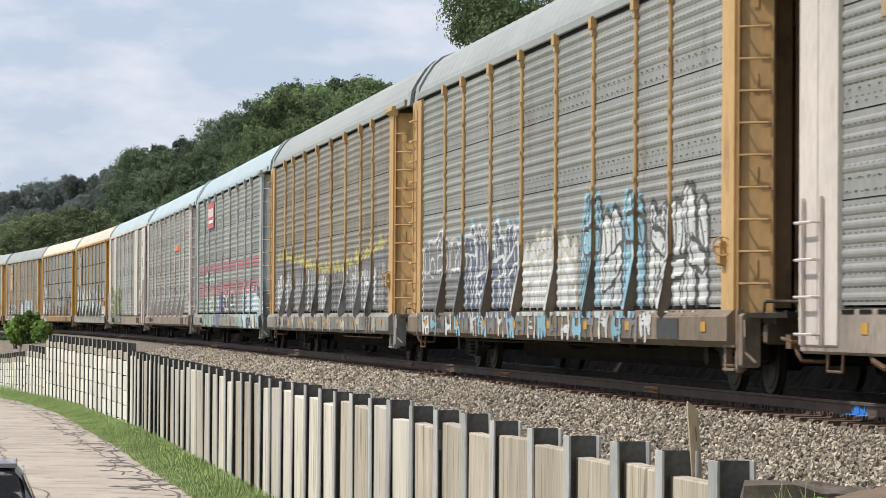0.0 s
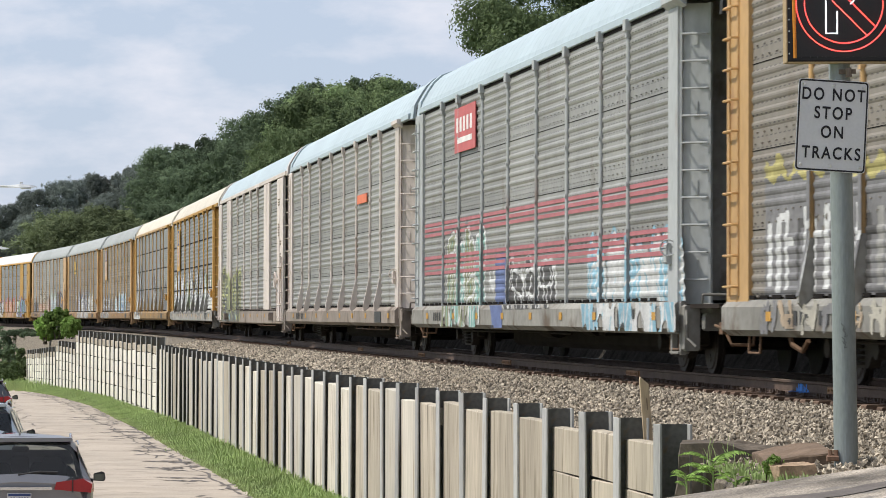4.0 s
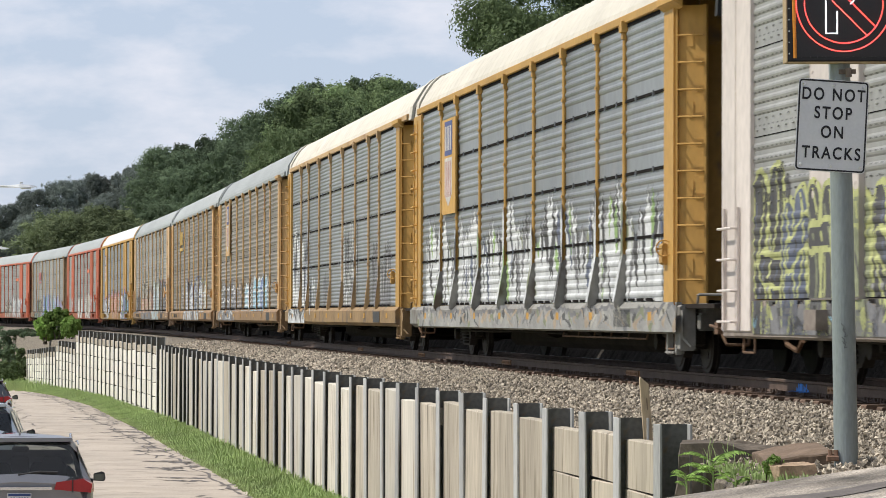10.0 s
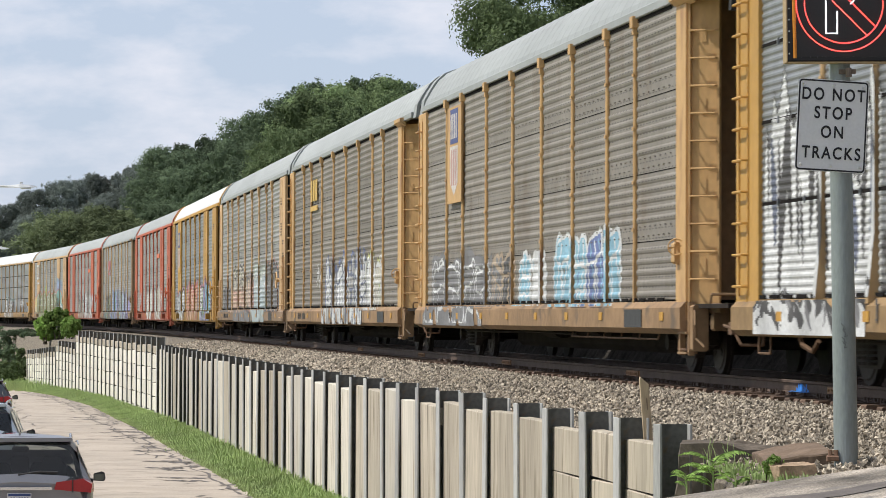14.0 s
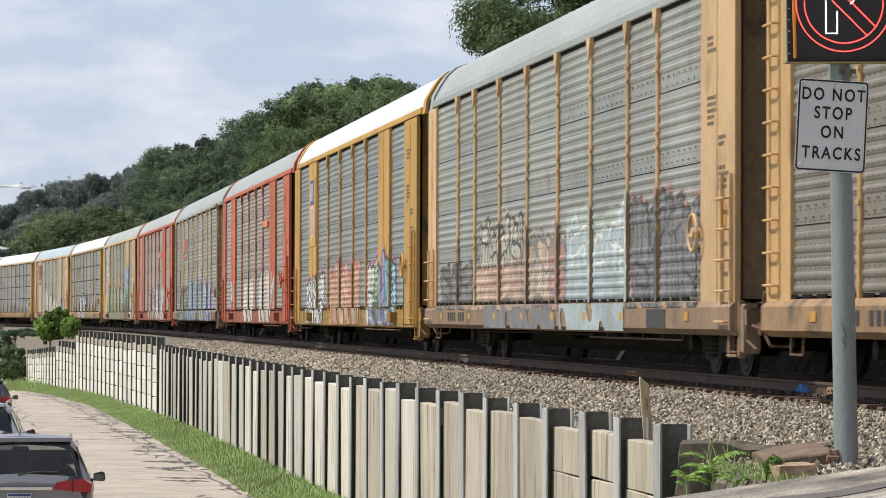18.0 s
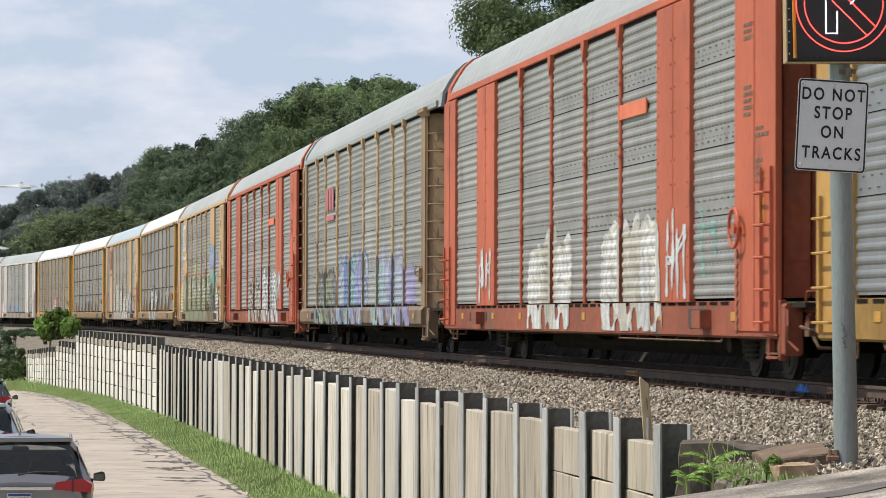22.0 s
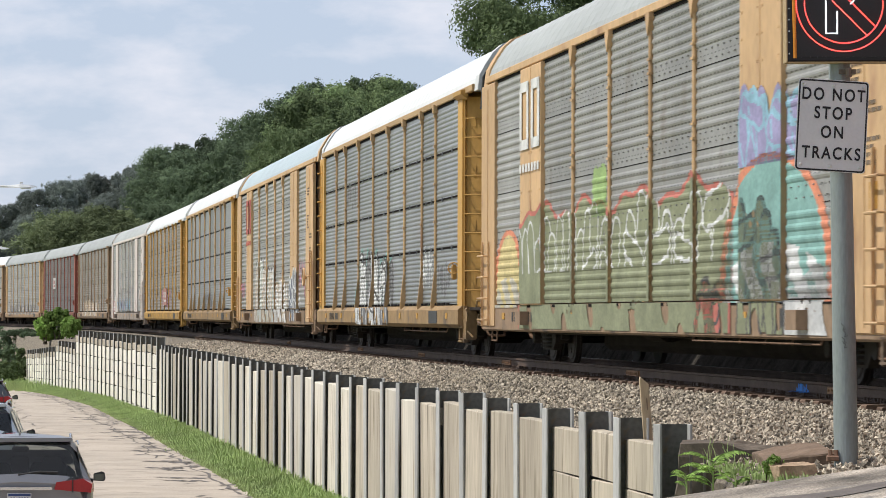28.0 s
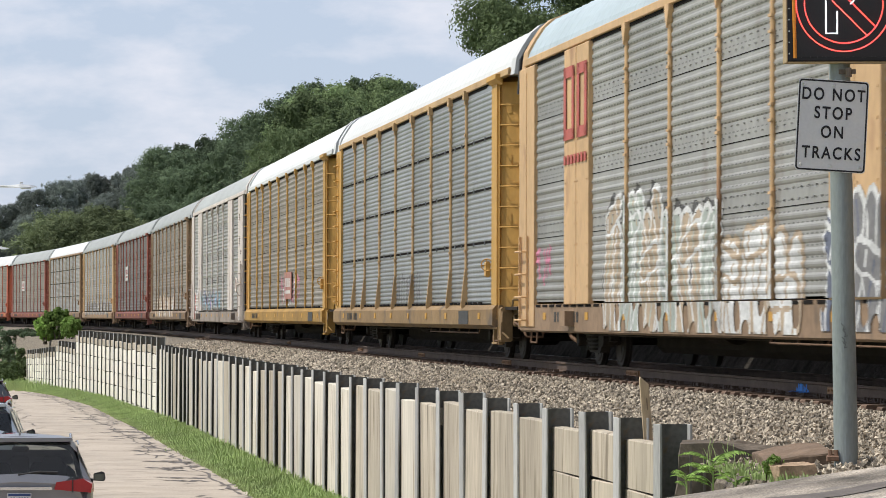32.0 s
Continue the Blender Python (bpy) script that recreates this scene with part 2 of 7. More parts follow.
def ground():
    ss = sorted(set([-1400, -1000, -800, -650, -560, 700, 800, 880] + list(range(-480, -120, 12)) + list(range(-120, 38, 3)) + list(range(38, 66, 1)) + list(range(66, 660, 22))))
    cols = [-700, -420, -260, -160, -110, -80, -60, -45, -32, -24, -18, -14, -11, -8, -6, -4.4, -3.5, -2.95, -2.45, -2.2, -1.2, 0, 1.2, 2.2, 2.8, 3.4, 4.0, 4.4]
    b = Bag()
    rows = []
    for s in ss:
        w, e = wall_n(s), edge_n(s)
        ns = cols[:-1] + [w - 0.5, w - 0.3, w + 0.02, w + 0.35, w + 0.7, (w + 1 + e) / 2, e, e + 0.5, e + 4, e + 8.2, e + 9, e + 12, e + 20, e + 40, e + 90, e + 200, e + 420, e + 700]
        rows.append([(on_line(s, n, terrain(s, n)), n) for n in ns])
    k = len(rows[0])
    for r in rows:
        for p, n in r:
            b.v.append(tuple(p))
    for i in range(len(rows) - 1):
        for j in range(k - 1):
            b.f.append((i * k + j, (i + 1) * k + j, (i + 1) * k + j + 1, i * k + j + 1))
            n = rows[i][j][1]
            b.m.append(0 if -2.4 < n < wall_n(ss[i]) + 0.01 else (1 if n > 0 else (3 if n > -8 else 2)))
    ob = put("ground", b.data("ground", [M_BALLAST, M_GRASSLAND, M_WOODLAND, M_SHADEBANK], True))
    tagged(ob, "grey ballast shoulder, grass verge and wooded slope", "ground", kind="structure")


ground()


def strip(name, mats, s0, s1, step, ns, zf, label, category, thick=0.25):
    """A sheet of paving that follows the track."""
    b = Bag()
    ss = list(np.arange(s0, s1 + 0.01, step))
    secs = []
    for s in ss:
        row = [on_line(s, n, zf(s, n)) for n in ns(s)]
        secs.append(row + [Vector((p.x, p.y, p.z - thick)) for p in reversed(row)])
    k = len(secs[0])
    for r in secs:
        b.v += [tuple(p) for p in r]
    for i in range(len(secs) - 1):
        for j in range(k):
            a, c = i * k + j, i * k + (j + 1) % k
            b.f.append((a, a + k, c + k, c))
            b.m.append(0)
    b.f += [tuple(range(k)), tuple(range(len(secs) * k - 1, (len(secs) - 1) * k - 1, -1))]
    b.m += [0, 0]
    ob = put(name, b.data(name, mats))
    return tagged(ob, label, category, kind="structure")


road = strip("road", [M_ROAD], -480, 49, 3, lambda s: [edge_n(s), edge_n(s) + 2, edge_n(s) + 4.3, edge_n(s) + 6.5, edge_n(s) + 8.6],
             lambda s, n: low(s) + 0.02 - 0.012 * abs(n - edge_n(s) - 4.3), "worn pale concrete road with tar-sealed cracks below the wall", "road")


def street_z(n):
    return lerp(n, (1.0, -0.05), (3.0, -0.2), (4.2, -0.29), (5.7, -0.50), (8, -0.82), (30, -1.05))


street = strip("road", [M_ASPHALT], 51.6, 88, 1.5, lambda s: [1.0, 2.0, 3.0, 4.0, 5.2, 7, 10, 20, 30], lambda s, n: street_z(n) ,
               "grey asphalt street at the level crossing with dark patches", "road")


def seals():
    """Tar-sealed joints and cracks of the road."""
    rnd = random.Random(5)
    b = Bag()

    def ribbon(pts, w):
        prev = None
        for i, (s, n) in enumerate(pts):
            ww = w * rnd.uniform(0.35, 1.5)
            cur = [on_line(s + d[0] * ww, n + d[1] * ww, low(s) + 0.026 - 0.012 * abs(n - edge_n(s) - 4.3)) for d in ((0.5, -0.5), (-0.5, 0.5))]
            if prev:
                b.quad([prev[0], prev[1], cur[1], cur[0]])
            prev = cur

    s = 22.0
    while s > -110:
        e = edge_n(s)
        if rnd.random() < 0.6:
            a, z = (0.1, 8) if rnd.random() < 0.5 else (rnd.uniform(0, 4), rnd.uniform(4, 8.2))
            ribbon([(s + rnd.uniform(-0.04, 0.04), e + a + (z - a) * i / 12) for i in range(13)], rnd.uniform(0.02, 0.06))
        s -= rnd.uniform(1.2, 3.6)
    for off, lo, hi, w in ((3.55, -70, 30, 0.035), (0.55, -115, 24, 0.06), (1.1, -100, -2, 0.04), (6.1, -115, 25, 0.04)):
        pts, s, n = [], hi, off
        while s > lo:
            n = off + 0.75 * (n - off) + rnd.uniform(-0.16, 0.16)
            pts.append((s, edge_n(s) + n))
            s -= rnd.uniform(0.3, 1.1)
        ribbon(pts, w)
    for _ in range(240):
        s = rnd.uniform(-100, 24)
        n = 0.15 + 1.1 * rnd.random() ** 1.5
        ribbon([(s + rnd.uniform(-0.35, 0.35), edge_n(s) + n + i * 0.16) for i in range(rnd.randint(2, 6))], rnd.uniform(0.03, 0.26))
    tagged(put("road_cracks", b.data("road_cracks", [M_TAR])), "black tar seals along the cracks of the road", "road cracks", kind="stuff")
    # Two dark wavy bands laid on the street.
    c = Bag()
    for s0, n0, ln, w in ((53.2, 3.35, 2.6, 0.24), (54.7, 4.15, 2.6, 0.22)):
        for i in range(14):
            n, m = n0 + ln * i / 14, n0 + ln * (i + 1) / 14
            a, d = 0.1 * math.sin(i * 1.3), 0.1 * math.sin((i + 1) * 1.3)
            c.quad([on_line(s0 + a - 0.02 * i, n, street_z(n) + 0.006), on_line(s0 + d - 0.02 * i, m, street_z(m) + 0.006),
                    on_line(s0 + d + w, m, street_z(m) + 0.006), on_line(s0 + a + w, n, street_z(n) + 0.006)])
    tagged(put("tar_patches", c.data("tar_patches", [M_TAR])), "dark patches on the asphalt street", "tar patch", kind="stuff")


seals()


# ---- track ----
def track():
    rail = [(-0.075, -0.18), (0.075, -0.18), (0.075, -0.168), (0.012, -0.145), (0.01, -0.045), (0.038, -0.035), (0.038, -0.006), (0.03, 0.0),
            (-0.03, 0.0), (-0.038, -0.006), (-0.038, -0.035), (-0.01, -0.045), (-0.012, -0.145), (-0.075, -0.168)]
    for side in (1, -1):
        b = Bag()
        ss = list(np.arange(-520, 640, 5.0))
        k = len(rail)
        for s in ss:
            b.v += [tuple(on_line(s, side * 0.7555 + y, z)) for y, z in rail]
        for i in range(len(ss) - 1):
            for j in range(k):
                a, c = i * k + j, i * k + (j + 1) % k
                b.f.append((a, c, c + k, a + k))
                b.m.append(1 if j == 7 else 0)
        ob = put("rail", b.data("rail", [M_RAIL, M_RAILTOP], False))
        tagged(ob, "rusty brown steel rail with a polished head", "rail", "rails of the track", "structure")
    tie = Bag().cham(-0.11, 0.11, -1.3, 1.3, -0.36, -0.185, 0.015).data("railway_tie", [M_TIE])
    far = Bag()
    plate = Bag().box(-0.1, 0.1, -0.17, 0.17, -0.186, -0.174)
    for x in (-0.06, 0.06):
        for y in (-0.13, 0.13, -0.09, 0.09):
            plate.box(x - 0.012, x + 0.012, y - 0.012, y + 0.012, -0.174, -0.135)
    plate = plate.data("tie_plate", [M_RAIL])
    rnd = random.Random(3)
    bed = tagged(new("railway_ties"), "dark weathered timber railway ties in ballast", "railway ties", kind="structure")
    s, count = 52.0, 0
    while s > -500:
        if count < 230:
            m = line_pose(s, rnd.uniform(-0.05, 0.05), rnd.uniform(-0.012, 0.004))
            ob = put("tie", tie, bed, m @ pose(0, 0, 0, 0, 0, rnd.uniform(-1, 1)))
            if count < 90:
                put("tie_plate", plate, bed, m @ pose(0, -0.7555, 0))
        else:
            h, c = heading(s), on_line(s)
            u, v = Vector((math.cos(h), math.sin(h), 0)), Vector((math.sin(h), -math.cos(h), 0))
            q = [c + u * a + v * d for a, d in ((-0.11, -1.3), (0.11, -1.3), (0.11, 1.3), (-0.11, 1.3))]
            far.quad([(p.x, p.y, -0.19) for p in q])
        s -= 0.52
        count += 1
    tagged(put("far_ties", far.data("far_ties", [M_TIE]), bed), kind="stuff")
    # rail anchors and spikes along the near rail, splice bars now and then
    b = Bag()
    for i in range(170):
        s = 51.7 - i * 0.26
        p = [on_line(s + a, 0.7555 + y, 0) for a, y in ((-0.02, 0.06), (0.02, 0.06), (0.02, 0.14), (-0.02, 0.14))]
        b.quad([(q.x, q.y, -0.15) for q in p])
        b.quad([(p[2].x, p[2].y, -0.15), (p[3].x, p[3].y, -0.15), (p[3].x, p[3].y, -0.2), (p[2].x, p[2].y, -0.2)])
    tagged(put("rail_anchor", b.data("rail_anchor", [M_RAIL]), bed), kind="stuff")
    for s in (49.5, 37.6, 25.7, 13.8, 1.9, -10, -30):
        c = Bag()
        c.box(-0.45, 0.45, -0.012, 0.03, -0.14, -0.05)
        for i in range(6):
            c.tube((-0.36 + i * 0.145, 0.03, -0.095), (-0.36 + i * 0.145, 0.055, -0.095), 0.022, 6)
        ob = part("splice_bar", c, mat("rusty_splice_bar", (0.33, 0.2, 0.12), 0.85, var=0.3, scale=5), None, m=line_pose(s, 0.7555 + 0.01) @ pose(0, 0, 0, 0, 0, 180))
        ob.parent = bed
    # survey paint on the web of the near rail
    p = Bag()
    rnd = random.Random(9)
    for x, w, z0, z1 in ((-0.3, 0.1, -0.17, -0.09), (-0.2, 0.07, -0.17, -0.03), (-0.13, 0.12, -0.15, -0.02), (0.0, 0.06, -0.17, -0.04), (0.06, 0.11, -0.17, -0.07), (0.17, 0.05, -0.12, -0.03), (0.22, 0.1, -0.17, -0.1)):
        p.quad([(x, 0, z0), (x + w, 0, z0 + 0.01), (x + w * 0.9, 0, z1 - 0.02), (x + w * 0.1, 0, z1)])
    for x0 in (-0.4, 0.1):
        p.quad([(x0, -0.09, -0.155), (x0 + 0.3, -0.09, -0.155), (x0 + 0.35, -0.02, -0.14), (x0 - 0.03, -0.02, -0.14)])
    ob = part("paint_mark", p, mat("blue_marking_paint", (0.03, 0.2, 0.62), 0.6, var=0.25, scale=6), None, "bright blue survey paint sprayed on the rail", line_pose(35.9, 0.7555 + 0.017))
    ob.parent = bed


track()


# ---- retaining wall ----
def wall():
    root = tagged(new("wall_retaining"), "retaining wall of steel piles and weathered cream concrete panels", "retaining wall", kind="structure")
    rnd = random.Random(11)

    def along(s):
        """Turn of the wall against the track."""
        return -math.degrees(math.atan((wall_n(s + 1) - wall_n(s - 1)) / 2))

    def pile_mesh(h):
        b = Bag()
        b.cham(-0.15, 0.15, 0.142, 0.16, -h, 0, 0.004)
        # Inner flange face, in the web's colour with painted recess shade.
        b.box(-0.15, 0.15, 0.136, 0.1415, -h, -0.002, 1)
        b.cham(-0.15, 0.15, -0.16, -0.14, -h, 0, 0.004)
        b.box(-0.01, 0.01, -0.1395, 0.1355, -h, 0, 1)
        return b.data("pile", [M_PILE, M_WEB])

    def far_pile_mesh(h):
        b = Bag().cham(-0.12, 0.12, 0.135, 0.15, -h, 0, 0.002).cham(-0.1, 0.1, -0.16, -0.14, -h, 0, 0.004)
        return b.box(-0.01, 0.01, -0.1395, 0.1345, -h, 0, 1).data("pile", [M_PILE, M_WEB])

    meshes = {}

    def pile(s, top, h, n):
        key = (round(h, 1), s < -37)
        if key not in meshes:
            meshes[key] = (far_pile_mesh if s < -37 else pile_mesh)(key[0])
        m = line_pose(s, n, top) @ pose(0, 0, 0, 0, 0, along(s))
        if s < -37:
            put("pile", meshes[key], root, m @ pose(0, 0, 0, 0, rnd.uniform(-0.3, 0.3), 180))
            return
        put("pile", meshes[key], root, m @ pose(0, 0, 0, rnd.uniform(-0.5, 0.5), rnd.uniform(-0.4, 0.4), 180 + rnd.uniform(-1.2, 1.2)))

    pm = {}

    def panel(s, ln, n, z0, z1, skew=0.0, old=False, face=None):
        key = (round(ln, 2), round(z1 - z0, 2), old, face is not None)
        if key not in pm:
            b = Bag()
            c = 0.012
            hh = z1 - z0
            prof = [(-0.08, 0), (0.08 - 0, 0), (0.08, hh - c), (0.08 - c, hh), (-0.08, hh)]
            b.sweep([(-ln / 2, prof), (ln / 2, prof)])
            pm[key] = b.data("panel", [face or (M_OLDPANEL if old else M_PANEL)])
        put("panel", pm[key], root, line_pose(s, n, z0) @ pose(0, 0, 0, 0, 0, along(s)) @ pose(0, 0, 0, (rnd.uniform(-0.5, 0.25) if skew else 0), rnd.uniform(-0.8, 0.8), 180 + skew))

    # near stretch: tall panels, one by one
    step = 2.13
    s, i = 45.08, 0
    gaps = [1.88, 1.8, 2.15, 1.9, 2.25]
    while s > -36:
        step = gaps[i] if i < 5 else 2.0 + rnd.uniform(-0.1, 0.1)
        z = low(s) - 0.25
        top = -0.235 + rnd.uniform(-0.02, 0.02)
        pile(s, top, top - z, 4.62)
        if s - step > -37.6:
            pt = top - rnd.uniform(0.13, 0.24) - (0.03 if i in (0, 1, 2) else 0)
            mid = s - step / 2
            if i < 3:
                jo = pt - 0.52
                panel(mid, step - 0.06, 4.61, jo + 0.02, round(pt, 2), 0, True)
                panel(mid, step - 0.06, 4.615, round(z, 1), jo, 0, True)
            else:
                panel(mid, round(step - 0.06, 1), 4.64 + rnd.choice((0.02, 0.01, 0.0, -0.015, -0.03)), round(z, 1), round(pt, 2), rnd.uniform(-0.7, 0.7), i < 8 or rnd.random() < 0.22)
        s -= step
        i += 1
    # far stretch: rows of panels, stepping down at its end
    s, i = min(s + step - 0.34, -37.01), 0
    while s > -136:
        n = wall_n(s)
        top = 0.03 if s > -86 else (-0.62 if s > -104 else -0.95 - 0.018 * (-104 - s))
        z = low(s) - 0.3
        pile(s, top, top - z, n)
        if s - 2.7 > -137:
            mid, zt = s - 1.35, top - 0.32
            rows = 5
            hgt = round((zt - 0.3 - z) / rows, 2)
            for r in range(rows):
                panel(mid, 2.66, n + 0.045 + rnd.uniform(-0.003, 0.003), z + r * hgt + 0.03, z + (r + 1) * hgt, face=M_PALEPANEL)
            panel(mid, 2.66, n + 0.04, z + rows * hgt + 0.03, round(z + rows * hgt + 0.3, 2), old=True)
        s -= 2.7
        i += 1


wall()

def rough(x0, x1, y0, y1, z0, z1, seed, amp=0.03, n=7):
    """A broken, rounded block of stone or concrete."""
    bm = bmesh.new()
    bmesh.ops.create_cube(bm, size=2)
    bmesh.ops.subdivide_edges(bm, edges=bm.edges[:], cuts=n, use_grid_fill=True)
    b = Bag()
    for v in bm.verts:
        p = v.co.copy()
        k = sum(1 for c in p if abs(c) > 0.99)
        p *= 1.0 if k < 2 else (0.985 if k == 2 else 0.95)
        q = Vector(((x0 + x1) / 2 + p.x * (x1 - x0) / 2, (y0 + y1) / 2 + p.y * (y1 - y0) / 2, (z0 + z1) / 2 + p.z * (z1 - z0) / 2))
        b.v.append(tuple(q + noise.noise_vector(q * 4 + Vector((seed, 0, 0))) * amp + noise.noise_vector(q * 13 + Vector((0, seed, 0))) * amp * 0.4))
    bm.verts.index_update()
    b.f = [tuple(v.index for v in f.verts) for f in bm.faces]
    b.m = [0] * len(b.f)
    bm.free()
    return b


# old footing, slab and block between the wall and the sign pole
foot = thing("concrete_footing", pose(2.62, 30.3, -1.2), "old dark concrete footing with a broken top edge", "concrete footing")
part("block", rough(-0.38, 0.62, -0.25, 0.5, -0.3, 0.80, 1, 0.04), M_FOOT, foot, m=pose(0, 0, 0, 0, 4, -8))
part("block", rough(-0.25, 0.52, -0.3, 0.2, -0.3, 0.42, 2, 0.05), M_FOOT, foot, m=pose(0.15, -0.5, 0, 0, 5, 10))
for i in range(6):
    part("groove", Bag().box(-0.012, 0.012, -0.01, 0.01, 0.05, 0.70), M_TAR, foot, m=pose(-0.25 + i * 0.13, -0.245 - i * 0.018, 0))
slab = thing("concrete_slab", pose(3.22, 28.9, -0.42), "flat rust-brown concrete slab at the foot of the pole", "concrete slab")
part("slab", rough(-0.32, 0.3, -0.55, 0.7, -0.16, 0.0, 3, 0.025), M_RUSTPLATE, slab, m=pose(0, 0, 0, 2, -9, 0))
blk = thing("stone_block", pose(3.02, 27.3, -0.52), "pale orange broken stone block", "stone block")
part("stone", rough(-0.15, 0.17, -0.16, 0.18, -0.12, 0.06, 4, 0.03), mat("orange_stone", (0.34, 0.24, 0.16), 0.9, var=0.25, scale=5, bump=0.5), blk, m=pose(0, 0, 0, 4, -6, 10))

# wooden stake
stake = thing("wooden_stake", pose(2.15, 32.6, -0.75), "weathered grey-brown wooden stake with faded writing", "stake")
SHAPE = [(-0.045, 0), (0.045, 0), (0.045, 0.92), (0.035, 0.945), (-0.045, 0.86)]
part("board", Bag().sweep([(-0.02, SHAPE), (0.02, SHAPE)]),
     mat("weathered_board", (0.42, 0.33, 0.22), 0.9, var=0.3, scale=3, fine=30, stretch=(1, 1, 0.2), bump=0.3), stake, m=pose(0, 0, 0, -4, 2, 100))
part("faded_mark", Bag().box(-0.024, -0.021, -0.018, -0.006, 0.6, 0.72), mat("faded_ink", (0.2, 0.15, 0.1), 0.9), stake, m=pose(0, 0, 0, -4, 2, 100))


# ---- sign pole ----
def sign_pole():
    base = Vector((3.585, 28.0, -0.36))
    root = thing("traffic_sign", pose(base.x, base.y, base.z, 0, -1.0, 0), "grey steel pole with a lit turn-ban display and a white sign", "traffic sign")
    grey = mat("galvanised_pole", (0.26, 0.29, 0.29), 0.5, 0.3, var=0.15, scale=2, stretch=(1, 1, 0.3), bump=0.05)
    part("pole", Bag().tube((0, 0, -0.3), (0, 0, 4.6), 0.108, 28, r2=0.092), grey, root, smooth=False)
    dark = mat("scratch_marks", (0.1, 0.11, 0.11), 0.7)
    g = Bag()
    for i, (x, z) in enumerate(((-0.035, 1.0), (-0.025, 1.06), (-0.04, 1.12), (-0.03, 0.96))):
        g.rope([(x, -0.107, z), (x + 0.03, -0.109, z - 0.03), (x + 0.015, -0.109, z - 0.06), (x + 0.045, -0.108, z - 0.05)], 0.004, 4)
    part("scratches", g, dark, root)
    part("base_bolts", Bag().cham(-0.18, -0.08, -0.12, -0.03, -0.1, -0.05, 0.01).tube((-0.15, -0.08, -0.05), (-0.15, -0.08, 0.0), 0.02, 6).tube((-0.1, -0.08, -0.05), (-0.1, -0.08, 0.0), 0.02, 6),
         mat("rusty_bolt", (0.2, 0.12, 0.08), 0.8), root)
    # white sign
    white = mat("sign_white", (0.62, 0.62, 0.63), 0.5, var=0.05, scale=4, bump=0)
    black = mat("sign_black", (0.012, 0.012, 0.016), 0.5, var=0.1)
    sg = new("warning_plate")
    sg.parent = root
    sg.matrix_basis = pose(-0.092, -0.135, 2.87, 0, 3.9, 7)
    tagged(sg, "white sign plate with black words and border")
    W, H = 0.32, 0.408

    def rr(w, h, r, n=6):
        pts = []
        for cx, cz, a0 in ((w - r, h - r, 0), (-w + r, h - r, 90), (-w + r, -h + r, 180), (w - r, -h + r, 270)):
            for i in range(n + 1):
                a = radians(a0 + 90 * i / n)
                pts.append((cx + r * math.cos(a), cz + r * math.sin(a)))
        return pts

    def plate(w, h, r, y0, y1):
        b = Bag()
        p = rr(w, h, r)
        k = len(p)
        b.v = [(x, y0, z) for x, z in p] + [(x, y1, z) for x, z in p]
        b.f = [tuple(range(k)), tuple(reversed(range(k, 2 * k)))] + [(i, i + k, (i + 1) % k + k, (i + 1) % k) for i in range(k)]
        b.m = [0] * len(b.f)
        return b

    part("plate", plate(W, H, 0.035, 0.0, 0.004), white, sg)
    o, q = rr(W - 0.006, H - 0.006, 0.032), rr(W - 0.020, H - 0.020, 0.022)
    rim = Bag()
    k = len(o)
    for i in range(k):
        j = (i + 1) % k
        rim.quad([(o[i][0], -0.002, o[i][1]), (o[j][0], -0.002, o[j][1]), (q[j][0], -0.002, q[j][1]), (q[i][0], -0.002, q[i][1])])
    part("border", rim, black, sg)
    for text, z, size, x in (("DO NOT", 0.226, 0.148, 0.0), ("STOP", 0.062, 0.148, 0.004), ("ON", -0.107, 0.148, 0.004), ("TRACKS", -0.293, 0.148, 0.004)):
        cu = bpy.data.curves.new("words", "FONT")
        cu.body, cu.size, cu.align_x, cu.extrude, cu.space_character = text, size, "CENTER", 0.001, 1.28
        cu.offset = 0.0026
        ob = new("words", cu)
        ob.data.materials.append(black)
        ob.parent = sg
        ob.matrix_basis = pose(x, -0.004, z, 90, 0, 0) @ Matrix.Diagonal((0.82, 1.02, 1, 1))
        me = bpy.data.meshes.new_from_object(ob.evaluated_get(bpy.context.evaluated_depsgraph_get()))
        bm = bmesh.new()
        bm.from_mesh(me)
        rest = set(bm.verts)
        while rest:
            todo, isle = [next(iter(rest))], set()
            while todo:
                v = todo.pop()
                if v in isle:
                    continue
                isle.add(v)
                todo += [e.other_vert(v) for e in v.link_edges]
            rest -= isle
            order = {v: i for i, v in enumerate(sorted(isle, key=lambda v: v.index))}
            lt = Bag()
            lt.v = [tuple(v.co) for v in order]
            lt.f = [tuple(order[v] for v in f.verts) for f in bm.faces if f.verts[0] in isle]
            lt.m = [0] * len(lt.f)
            put("letter", lt.data("letter", [black]), sg, ob.matrix_basis.copy())
        bm.free()
        bpy.data.meshes.remove(me)
        bpy.data.objects.remove(ob)
    for x, z in ((-0.27, 0.355), (0, 0.36), (0.27, 0.355), (-0.27, -0.355), (0, -0.355), (0.27, -0.355)):
        part("rivet", Bag().tube((x, -0.012, z), (x, 0, z), 0.009, 10, r2=0.015), mat("rivet", (0.7, 0.7, 0.7), 0.3, 0.6), sg)
    part("clamp", Bag().box(-0.02, 0.13, -0.13, -0.09, 3.33, 3.37).tube((0.06, -0.16, 3.3), (0.06, -0.16, 3.38), 0.028, 8), mat("brown_bracket", (0.17, 0.13, 0.1), 0.7), root)
    # lit display
    d = new("lit_display")
    d.parent = root
